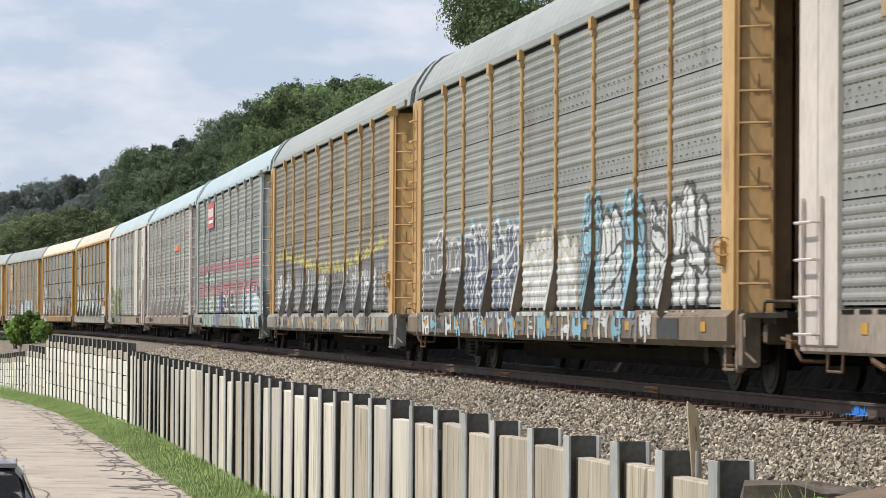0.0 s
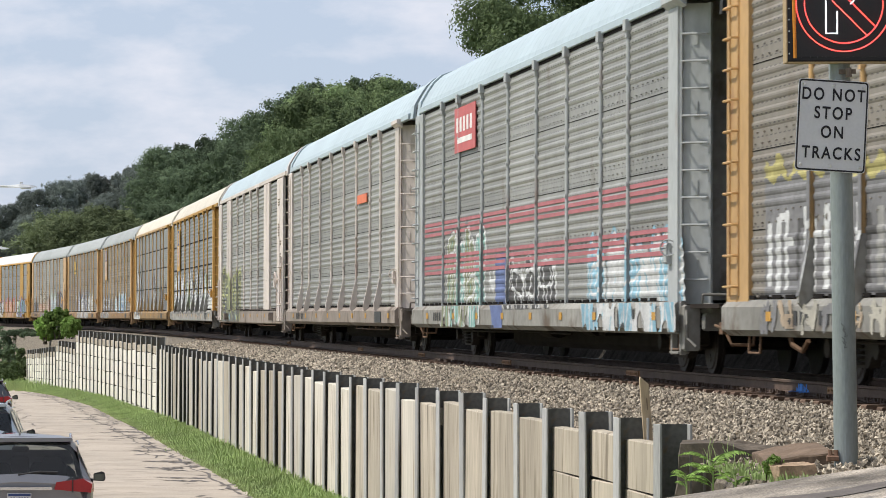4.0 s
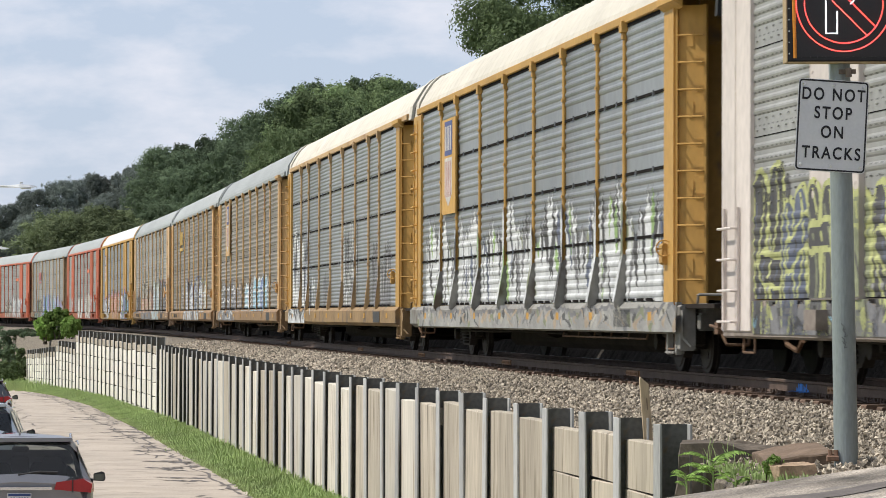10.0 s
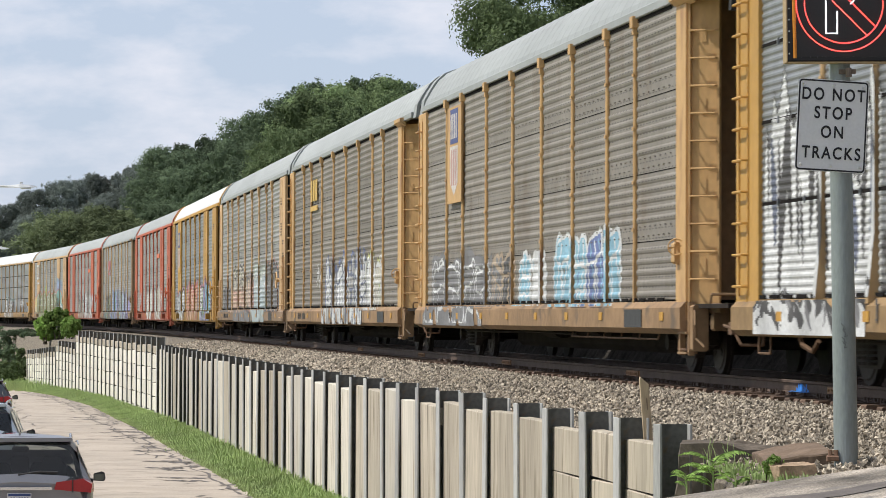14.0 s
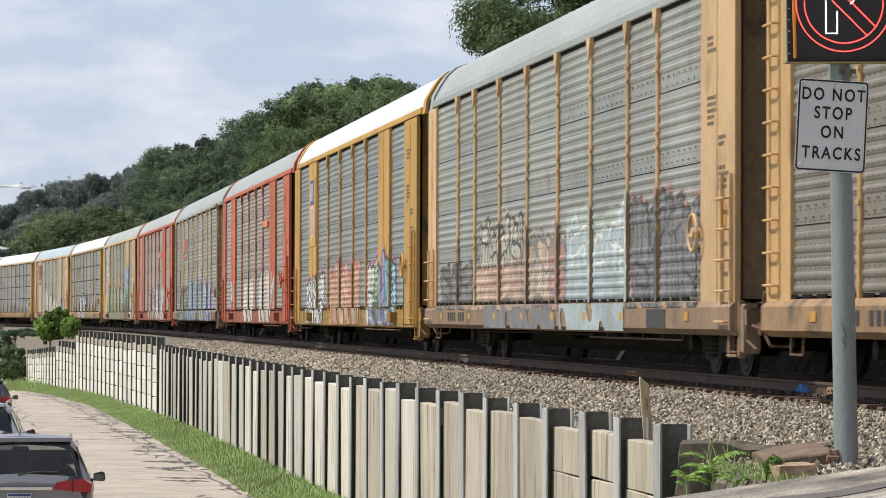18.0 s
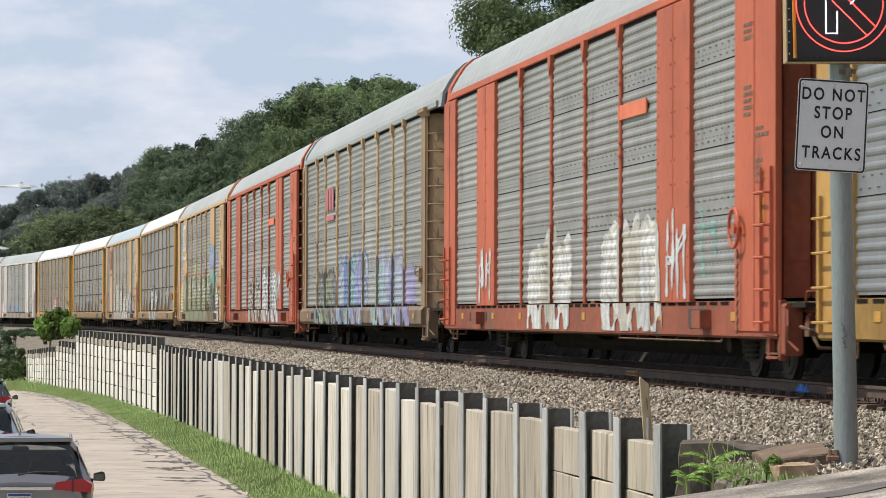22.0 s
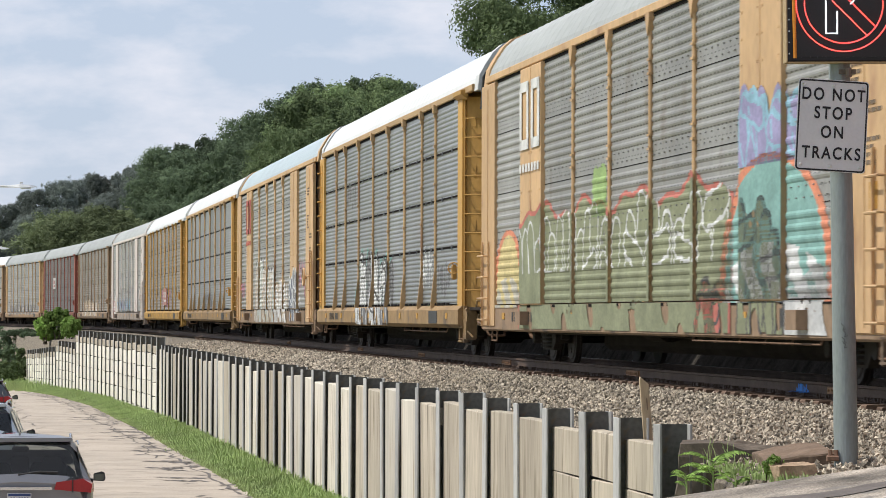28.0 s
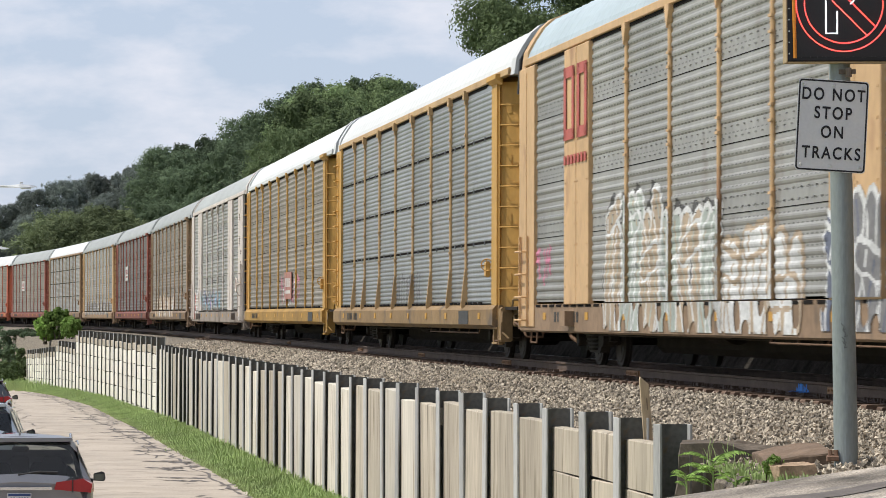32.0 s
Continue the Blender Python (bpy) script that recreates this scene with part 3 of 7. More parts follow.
    d.matrix_basis = pose(-0.012, -0.19, 3.905, 0, 0.4, 4)
    tagged(d, "black display box with a lit red no-turn ring")
    case = mat("dark_display_case", (0.014, 0.013, 0.014), 0.45, var=0.2)
    tan = mat("yellow_case_edge", (0.38, 0.27, 0.14), 0.6)
    part("case", Bag().cham(-0.47, 0.47, 0, 0.16, -0.47, 0.47, 0.01), case, d)
    part("edge", Bag().box(-0.482, -0.4715, -0.012, 0.16, -0.48, 0.48).box(-0.482, 0.482, -0.012, 0.16, -0.48, -0.4715).box(-0.487, 0.487, -0.012, 0.16, 0.4715, 0.487).box(0.4715, 0.487, -0.012, 0.16, -0.485, 0.485), tan, d)
    part("hinge_rod", Bag().tube((-0.405, -0.012, -0.44), (-0.42, -0.012, 0.44), 0.016, 8), mat("orange_rod", (0.62, 0.24, 0.03), 0.5), d)
    part("screen", Bag().box(-0.39, 0.46, -0.004, 0.0, -0.43, 0.46), mat("black_screen", (0.02, 0.017, 0.018), 0.3, var=0.1, bump=0), d)
    for z in (-0.4, -0.3, -0.2, -0.1, 0.0):
        part("screw", Bag().tube((-0.455, -0.006, z), (-0.455, 0, z), 0.006, 6), mat("rivet", (0.7, 0.7, 0.7)), d)
    red, wht = Bag(), Bag()

    def led(bag, x, z):
        bag.tube((x, -0.016, z), (x, -0.004, z), 0.0036, 6, r2=0.0058)

    cx, cz = 0.035, 0.045
    for r, n in ((0.425, 140), (0.352, 116)):
        for i in range(n):
            a = 2 * math.pi * i / n
            x, z = cx + r * math.cos(a), cz + r * math.sin(a)
            led(red, x, z)
    for off in (-0.055, 0.055):
        for i in range(36):
            t = -0.34 + 0.68 * i / 35
            led(red, cx + t * 0.707 + off * 0.707, cz - t * 0.707 + off * 0.707)
    # arrow that turns to the right
    pts = [(-0.125, -0.265), (0.02 - 0.045, -0.265), (-0.025, 0.04), (0.06, 0.04), (0.06, -0.04), (0.21, 0.11), (0.06, 0.25), (0.06, 0.15), (-0.125, 0.15), (-0.125, -0.265)]
    for (x0, z0), (x1, z1) in zip(pts, pts[1:]):
        n = max(2, int(math.hypot(x1 - x0, z1 - z0) / 0.0165))
        for i in range(n):
            x, z = x0 + (x1 - x0) * i / n, z0 + (z1 - z0) * i / n
            if abs((x + z) * 0.707) > 0.062:
                led(wht, cx + x - 0.035, cz + z)
    tagged(part("red_ring", red, glow("red_led", (1.0, 0.07, 0.06), 6.0), d), kind="stuff")
    tagged(part("white_arrow", wht, glow("white_led", (0.9, 0.93, 1.0), 5.0), d), kind="stuff")


sign_pole()


# ---- the train ----
HALF = 13.85
SIDE = 1.55
Z_SILL, Z_DECK, Z_TOP, Z_EAVE = 0.57, 1.03, 5.2, 5.33
ROOF = [(0.05, 0.15), (0.17, 0.365), (0.32, 0.59), (0.5, 0.75), (0.78, 0.855), (1.1, 0.895)]  # inward, up from the eave
SEAL = [(-SIDE, Z_EAVE)] + [(-SIDE + a, Z_EAVE + h) for a, h in ROOF] + [(SIDE - a, Z_EAVE + h) for a, h in reversed(ROOF)] + [(SIDE, Z_EAVE)]
CAR_PITCH = 28.6

# uprights of the two bodies, as seen from the side, rear end first
POSTS_A = [-9.95, -7.85, -5.0, -2.1, 0.8, 3.6, 6.4, 8.45]
ENDS_A = (-12.75, 11.25)
POSTS_B = [-4.95, -2.05, 0.85, 3.6]
WIDE_B = [(-9.6, -7.6), (6.3, 8.35)]
ENDS_B = (-12.4, 10.85)


REAR = -HALF
FRONT = {"A": 11.85, "B": 12.9, "closed": 13.15}  # where the body stops at the end that faces the crossing


LAPS = {"A": (4.03, 2.93, 1.93), "B": (4.22, 3.1, 2.18)}  # lower edges of the flat bands


def ribs(kind):
    """Side sheet profile: (height, outward) from the deck to the top."""
    out = [(Z_DECK + 0.03, 0.0)]
    if kind == "even":
        z = Z_DECK + 0.05
        while z < Z_TOP - 0.12:
            out += [(z, 0.0), (z + 0.026, 0.012), (z + 0.052, 0.013), (z + 0.078, 0.0)]
            z += 0.096
    else:
        foot = Z_DECK + 0.06
        for lap in sorted(LAPS[kind]) + [Z_TOP]:
            top = lap - 0.04
            n = max(1, int((top - foot) / 0.138))
            step = (top - foot) / n
            for i in range(n):
                z = foot + i * step
                out += [(z, 0.0), (z + 0.022, 0.011), (z + 0.05, 0.018), (z + 0.074, 0.016), (z + 0.102, 0.0)]
            if lap < Z_TOP:
                out += [(lap, 0.0), (lap + 0.13, 0.0)]
                foot = lap + 0.25
    out.append((Z_TOP, 0.0))
    return out


RIBS = {k: ribs(k) for k in ("even", "A", "B")}


def sheet_mat(name, col, rough=0.5, metal=0.25, holes=True, stain=(0.2, 0.18, 0.155), at=0.62):
    """Galvanised or painted side sheet with rows of small vent holes and dirt."""
    m = mat(name, col, rough, metal, var=0.17, scale=0.55, fine=9, stretch=(1.0, 1.0, 0.5), stain=stain, stain_at=at, rand=0.1, bump=0.05)
    if holes and "holes" not in m:
        m["holes"] = 1
        nt = m.node_tree
        n, l = nt.nodes.new, nt.links.new
        b = nt.nodes["Principled BSDF"]
        src = b.inputs["Base Color"].links[0].from_socket
        co = n("ShaderNodeTexCoord")
        sp = n("ShaderNodeSeparateXYZ")
        l(co.outputs["Object"], sp.inputs[0])

        def tri(sock, period, width, shift=0.0):
            a = n("ShaderNodeMath")
            a.operation = "ADD"
            a.inputs[1].default_value = shift + 100 * period
            l(sock, a.inputs[0])
            md = n("ShaderNodeMath")
            md.operation = "MODULO"
            md.inputs[1].default_value = period
            l(a.outputs[0], md.inputs[0])
            lt = n("ShaderNodeMath")
            lt.operation = "LESS_THAN"
            lt.inputs[1].default_value = width
            l(md.outputs[0], lt.inputs[0])
            return lt.outputs[0]

        u = tri(sp.outputs["X"], 0.21, 0.09)
        v = tri(sp.outputs["Z"], 0.141, 0.02, 0.035)
        mu = n("ShaderNodeMath")
        mu.operation = "MULTIPLY"
        l(u, mu.inputs[0])
        l(v, mu.inputs[1])
        m2 = n("ShaderNodeMath")
        m2.operation = "MULTIPLY"
        m2.inputs[1].default_value = 0.7
        l(mu.outputs[0], m2.inputs[0])
        mx = n("ShaderNodeMix")
        mx.data_type = "RGBA"
        mx.inputs["B"].default_value = (0.03, 0.03, 0.03, 1)
        l(m2.outputs[0], mx.inputs["Factor"])
        l(src, mx.inputs["A"])
        l(mx.outputs["Result"], b.inputs["Base Color"])
    return m


SHEETS = {
    "zinc": sheet_mat("galvanised_side_sheet", (0.276, 0.272, 0.257), 0.5, 0.1),
    "brown": sheet_mat("dusty_brown_side_sheet", (0.225, 0.203, 0.175), 0.65, 0.05, stain=(0.19, 0.16, 0.13), at=0.55),
    "pale": sheet_mat("pale_side_sheet", (0.3, 0.293, 0.285), 0.55, 0.1),
    "bright": sheet_mat("bright_galvanised_side_sheet", (0.222, 0.231, 0.236), 0.42, 0.2, holes=False, stain=(0.25, 0.24, 0.235), at=0.6),
    "dark": sheet_mat("dark_side_sheet", (0.13, 0.12, 0.115), 0.65, 0.05, stain=(0.15, 0.1, 0.08), at=0.55),
}


def paint(name, col, rough=0.6, at=0.6):
    return mat(name, col, rough, var=0.16, scale=0.9, fine=14, stretch=(0.8, 0.8, 0.35), stain=(col[0] * 0.55 + 0.05, col[1] * 0.45 + 0.035, col[2] * 0.4 + 0.03), stain_at=at, rand=0.08, bump=0.06)


TRIMS = {
    "orange": paint("faded_orange_trim", (0.5, 0.31, 0.135)),
    "yellow": paint("yellow_trim", (0.47, 0.268, 0.07), at=0.68),
    "straw": paint("dusty_straw_trim", (0.44, 0.29, 0.145)),
    "tan": paint("dusty_tan_trim", (0.53, 0.345, 0.18)),
    "brown": paint("dirty_brown_trim", (0.29, 0.19, 0.11)),
    "pink": paint("chalky_white_trim", (0.57, 0.505, 0.46), at=0.64),
    "grey": paint("light_grey_trim", (0.38, 0.395, 0.395)),
    "red": paint("orange_red_trim", (0.44, 0.105, 0.05)),
    "pale": paint("pale_grey_sill", (0.36, 0.37, 0.35)),
    "rust": paint("rusty_grey_sill", (0.26, 0.2, 0.14)),
    "maroon": paint("dark_red_trim", (0.26, 0.075, 0.05)),
}
# Grimy sill paints; the front door leaves take them as painted shade.
SILLS = {}
for key, tint in (("orange", (0.27, 0.17, 0.09)), ("yellow", (0.31, 0.18, 0.045)), ("straw", (0.25, 0.162, 0.077)), ("tan", (0.26, 0.175, 0.11)), ("brown", (0.2, 0.135, 0.085)), ("pink", (0.27, 0.225, 0.19)),
                  ("grey", (0.26, 0.26, 0.25)), ("red", (0.3, 0.085, 0.045)), ("pale", (0.26, 0.25, 0.225)), ("rust", (0.19, 0.145, 0.105)), ("maroon", (0.18, 0.06, 0.045))):
    SILLS[key] = mat("grimy_%s_sill" % key, tint, 0.75, var=0.25, scale=1.1, fine=14, stretch=(0.7, 0.7, 0.5), stain=(0.12, 0.09, 0.065), stain_at=0.57, rand=0.1, bump=0.1)
ROOFS = {
    "grey": mat("grey_roof", (0.33, 0.345, 0.34), 0.6, 0.1, var=0.1, scale=0.5, fine=6, stretch=(0.6, 1, 1), rand=0.08, bump=0.04),
    "white": mat("white_roof", (0.57, 0.58, 0.585), 0.6, 0.0, var=0.06, scale=0.5, fine=6, rand=0.05, bump=0.04),
    "cream": mat("cream_roof", (0.57, 0.525, 0.445), 0.65, 0.0, var=0.1, scale=0.6, fine=6, stain=(0.5, 0.43, 0.35), stain_at=0.6, rand=0.05, bump=0.04),
    "blue": mat("pale_blue_roof", (0.42, 0.495, 0.53), 0.5, 0.15, var=0.08, scale=0.5, fine=6, rand=0.05, bump=0.04),
}
M_UNDER = mat("grimy_underframe", (0.032, 0.026, 0.022), 0.9, spec=0.1, var=0.35, scale=2, fine=20, bump=0.2)
M_TRUCK = mat("grimy_bogie", (0.036, 0.03, 0.025), 0.8, 0.2, var=0.35, scale=4, fine=30, bump=0.3)
M_WHEEL = mat("wheel_steel", (0.038, 0.031, 0.027), 0.65, 0.4, var=0.3, scale=4, fine=20, bump=0.1)
M_SEAM = mat("dark_seam", (0.024, 0.022, 0.021), 1.0, bump=0, spec=0.0)
M_COUPLER = mat("rusty_coupler", (0.15, 0.09, 0.055), 0.85, 0.2, var=0.35, scale=5, fine=30, bump=0.3)
M_GASKET = mat("black_rubber", (0.02, 0.02, 0.02), 0.7, bump=0)
STORE = {}


def stored(key, make):
    if key not in STORE:
        STORE[key] = make()
    return STORE[key]


SLOT = bpy.data.materials.new("plain")


def bay_mesh(u0, u1, kind, seams):
    """One corrugated side sheet between two uprights; seen from -y."""
    def make():
        b = Bag()
        prof = RIBS[kind]
        w = u1 - u0
        k = len(prof)
        for x in (0, w):
            b.v += [(x, -o, z) for z, o in prof]
        for j in range(k - 1):
            b.f.append((j, k + j, k + j + 1, j + 1))
            b.m.append(0)
        b.v += [(0, 0.03, prof[0][0]), (w, 0.03, prof[0][0]), (w, 0.03, prof[-1][0]), (0, 0.03, prof[-1][0])]
        q = 2 * k
        b.f.append((q, q + 3, q + 2, q + 1))
        b.m.append(0)
        if seams:  # dark seams with latches
            for z in seams:
                if z > 1.3:
                    b.box(0, w, -0.02 if kind == "A" else -0.016, 0.0, z - 0.022, z + 0.022, 1)
                    for x in (w * 0.3, w * 0.72):
                        b.box(x - 0.01, x + 0.01, -0.045, -0.02, z - 0.05, z + 0.04)
        else:  # laps, and bolts along the flat bands
            for z in LAPS[kind]:
                b.box(0, w, -0.006, 0.0, z - 0.026, z - 0.015, 1)
                for dz, gap in ((0.06, 0.34), (0.2, 0.34)):
                    for i in range(int((w - 0.1) / gap)):
                        x = 0.14 + i * gap + (0.1 if dz > 0.1 else 0.0)
                        if x < w - 0.03:
                            b.box(x - 0.02, x + 0.02, -0.022, 0.0, z + dz - 0.008, z + dz + 0.011)
        return b.data("side_panel", [SLOT, M_SEAM])
    return stored(("bay", round(u1 - u0, 2), kind, tuple(seams)), make)


def post_mesh(flare):
    """An upright: plain, with a widened foot (1), or with a long bracket over the sill (2); 0 is the clipped kind of the closed body."""
    def make():
        b = Bag()
        w, d = 0.04, 0.058
        if flare == 0:
            b.tube((0, -0.024, Z_DECK), (0, -0.024, Z_TOP), 0.037, 12)
            for z in (4.55, 4.35, 3.45, 3.25, 2.35, 2.15, 1.4):
                b.box(-w - 0.035, w + 0.035, -d - 0.012, -0.03, z - 0.018, z + 0.018)
            b.sweep([(x, [(-0.002, Z_TOP - 0.3 + 0.25 * abs(x) / 0.13), (-0.085, Z_TOP - 0.3 + 0.25 * abs(x) / 0.13), (-0.085, Z_TOP + 0.04), (-0.002, Z_TOP + 0.04)]) for x in (-0.13, 0.0, 0.13)])
            return b.data("post", [SLOT])
        b.tube((0, -0.024, 1.7), (0, -0.024, Z_TOP), 0.037, 12)
        if flare != 2:
            out = 0.075 if flare == 1 else 0.0
            prof = [(-d, 1.75), (0, 1.75), (0, 1.0), (-d - out, 0.97), (-d - out, 1.07)]
            b.sweep([(-w, prof), (w, prof)])
        for k, (z0, z1) in enumerate(((Z_TOP - 0.2, Z_TOP - 0.1), (Z_TOP - 0.1, Z_TOP + 0.07))):
            b.box(-w - 0.02 - 0.04 * k, w + 0.02 + 0.04 * k, -d - 0.015 - 0.025 * k, -0.002, z0, z1)
        for z in (4.4, 3.6, 2.8, 2.1):
            b.box(-w - 0.015, w + 0.015, -d - 0.012, -d, z - 0.025, z + 0.025)
        return b.data("post", [SLOT])
    return stored(("post", flare), make)


def bracket_mesh():
    """The long foot of an upright, which reaches down over the sill."""
    def make():
        b = Bag()
        w, d, out = 0.046, 0.05, 0.14
        prof = [(-d, 1.75), (0, 1.75), (0, 1.06), (-0.05, 1.02), (-0.12, 0.9), (-d - out, 0.98), (-d - out, 1.1)]
        b.sweep([(-w, prof), (w, prof)])
        return b.data("bracket", [SLOT])
    return stored("bracket", make)


def wide_mesh(w):
    def make():
        b = Bag()
        b.cham(0, w, -0.075, 0.02, Z_DECK - 0.02, Z_TOP, 0.012)
        b.box(w * 0.5 - 0.01, w * 0.5 + 0.01, -0.082, -0.07, Z_DECK, Z_TOP)
        for z in np.arange(1.3, 4.9, 0.34):
            for x in (0.12, w / 2 - 0.12, w / 2 + 0.12, w - 0.12):
                b.box(x - 0.02, x + 0.02, -0.085, -0.07, z - 0.014, z + 0.014)
        return b.data("wide_post", [SLOT])
    return stored(("wide", round(w, 2)), make)


def ladder_mesh(z0, z1, w):
    def make():
        b = Bag()
        for x in (-w / 2, w / 2):
            b.box(x - 0.025, x + 0.025, -0.02, 0.015, z0 - 0.12, z1 + 0.12)
        z = z0
        while z <= z1 + 0.01:
            b.rope([(-w / 2, -0.01, z), (-w / 2, -0.09, z), (w / 2, -0.09, z), (w / 2, -0.01, z)], 0.017, 6)
            z += 0.4
        return b.data("ladder", [SLOT])
    return stored(("ladder", z0, z1, w), make)


def end_post_mesh(w, open_end):
    """The upright at a car's end; the open kind is a channel that takes the ladder."""
    def make():
        b = Bag()
        if open_end:
            b.cham(0, w, -0.05, 0.02, 0.75, Z_TOP - 0.05, 0.015)
        else:
            b.cham(0, w, -0.06, 0.02, 0.62, Z_TOP, 0.02)
            b.box(w * 0.48, w * 0.5, -0.07, -0.06, 0.7, Z_TOP - 0.1)
        return b.data("end_post", [SLOT])
    return stored(("endpost", round(w, 2), open_end), make)


def roof_mesh(h0, h1):
    def make():
        prof = [(-SIDE, Z_EAVE)] + [(-SIDE + a, Z_EAVE + h) for a, h in ROOF] + [(0, Z_EAVE + 0.905)] + [(SIDE - a, Z_EAVE + h) for a, h in reversed(ROOF)] + [(SIDE, Z_EAVE)]
        b = Bag()
        secs, x = [], h0
        while x < h1 - 0.01:
            for dx, o in ((0, 0), (0.08, 0.0), (0.12, 0.008), (0.2, 0.008), (0.24, 0)):
                secs.append((x + dx, [(y * (1 + o * 0.3), z + o) for y, z in prof]))
            x += 0.62
        secs = [q for q in secs if q[0] < h1] + [(h1, prof)]
        b.sweep(secs)
        return b.data("roof", [SLOT])
    return stored(("roof", h0, h1), make)


def hood_mesh():
    """The coloured frame over a car's end."""
    def make():
        o = 0.03
        prof = [(-SIDE - 0.02, Z_EAVE - 0.12)] + [(-SIDE + a - o, Z_EAVE + h + o) for a, h in ROOF] + [(0, Z_EAVE + 0.905 + o)] + [(SIDE - a + o, Z_EAVE + h + o) for a, h in reversed(ROOF)] + [(SIDE + 0.02, Z_EAVE - 0.12)]
        return Bag().sweep([(0, prof), (0.42, prof)]).data("end_hood", [SLOT])
    return stored("hood", make)


def seal_mesh():
    """Black rubber seal that closes the gap over two cars' ends."""
    def make():
        o = -0.02
        prof = [(-SIDE + 0.03, Z_EAVE - 0.5)] + [(-SIDE + a - o, Z_EAVE + h + o) for a, h in ROOF] + [(0, Z_EAVE + 0.905)] + [(SIDE - a + o, Z_EAVE + h + o) for a, h in reversed(ROOF)] + [(SIDE - 0.03, Z_EAVE - 0.5)]
        return Bag().sweep([(0, prof), (0.14, prof)]).data("roof_seal", [M_GASKET])
    return stored("seal", make)


def truck_meshes():
    def make():
        side = Bag()
        # cast side frame: arch with pedestals
        prof = [(-1.25, 0.42), (-1.22, 0.62), (-0.75, 0.66), (-0.45, 0.78), (0.45, 0.78), (0.75, 0.66), (1.22, 0.62), (1.25, 0.42), (0.98, 0.38), (0.92, 0.52),
                (0.72, 0.5), (0.42, 0.22), (-0.42, 0.22), (-0.72, 0.5), (-0.92, 0.52), (-0.98, 0.38)]
        k = len(prof)
        side.v = [(x, -0.07, z) for x, z in prof] + [(x, 0.07, z) for x, z in prof]
        side.f = [tuple(range(k)), tuple(reversed(range(k, 2 * k)))] + [(i, i + k, (i + 1) % k + k, (i + 1) % k) for i in range(k)]
        side.m = [0] * len(side.f)
        for x in (-0.2, 0, 0.2):  # springs
            for i in range(5):
                z = 0.26 + i * 0.065
                side.tube((x, -0.1, z), (x, -0.1, z + 0.035), 0.075, 10)
        for x in (-1.0, 1.0):
            side.tube((x, -0.16, 0.44), (x, 0.0, 0.44), 0.12, 12)
        w = Bag()
        for y in (-0.7555, 0.7555):
            sgn = 1 if y > 0 else -1
            w.tube((0, y - 0.0 * sgn, 0.42), (0, y + 0.065 * sgn, 0.42), 0.42, 24)
            w.tube((0, y - 0.035 * sgn, 0.42), (0, y, 0.42), 0.447, 24)
            w.tube((0, y + 0.065 * sgn, 0.42), (0, y + 0.08 * sgn, 0.42), 0.36, 24, r2=0.34)
            for i in range(3):
                a = i * 2.094
                w.tube((0.2 * math.cos(a), y + 0.07 * sgn, 0.42 + 0.2 * math.sin(a)), (0.2 * math.cos(a), y + 0.09 * sgn, 0.42 + 0.2 * math.sin(a)), 0.06, 8)
        w.tube((0, -1.0, 0.42), (0, 1.0, 0.42), 0.075, 10)
        w.v = [(x, y, z - 0.42) for x, y, z in w.v]
        bol = Bag().cham(-0.25, 0.25, -1.0, 1.0, 0.36, 0.7, 0.05)
        return side.data("side_frame", [M_TRUCK]), w.data("wheelset", [M_WHEEL]), bol.data("bolster", [M_TRUCK])
    return stored("truck", make)


WHEELS = []  # (wheelset, its base pose, car number, place on the car)


def truck(car, num, x):
    sf, ws, bo = truck_meshes()
    root = put("truck", bo, car, pose(x, 0, 0))
    put("side_frame", sf, root, pose(0, -1.0, 0))
    put("side_frame", sf, root, pose(0, 1.0, 0, 0, 0, 180))
    for dx in (-0.88, 0.88):
        w = put("wheelset", ws, root, pose(dx, 0, 0.42))
        WHEELS.append((w, num, x + dx, dx))


def under_mesh():
    def make():
        b = Bag()
        b.cham(-HALF + 0.3, HALF - 0.3, -0.35, 0.35, 0.62, 1.0, 0.04)
        b.cham(-7.6, 7.6, -0.5, 0.5, 0.24, 0.8, 0.1)
        b.box(-HALF, HALF, -SIDE + 0.06, SIDE - 0.06, 0.93, 0.99)
        for x in np.arange(-12, 12.1, 2.4):
            b.box(x - 0.08, x + 0.08, -SIDE + 0.1, SIDE - 0.1, 0.78, 0.93)
        b.tube((-2.6, -0.75, 0.66), (-1.4, -0.75, 0.66), 0.24, 14)
        b.tube((1.2, -0.7, 0.68), (2.0, -0.7, 0.68), 0.2, 14)
        b.box(3.2, 3.7, -0.95, -0.6, 0.5, 0.85)
        b.rope([(-9, -1.3, 0.53), (-5.5, -1.32, 0.52), (-2, -1.3, 0.54), (2.5, -1.28, 0.52)], 0.02, 5)
        return b.data("underframe", [M_UNDER])
    return stored("under", make)


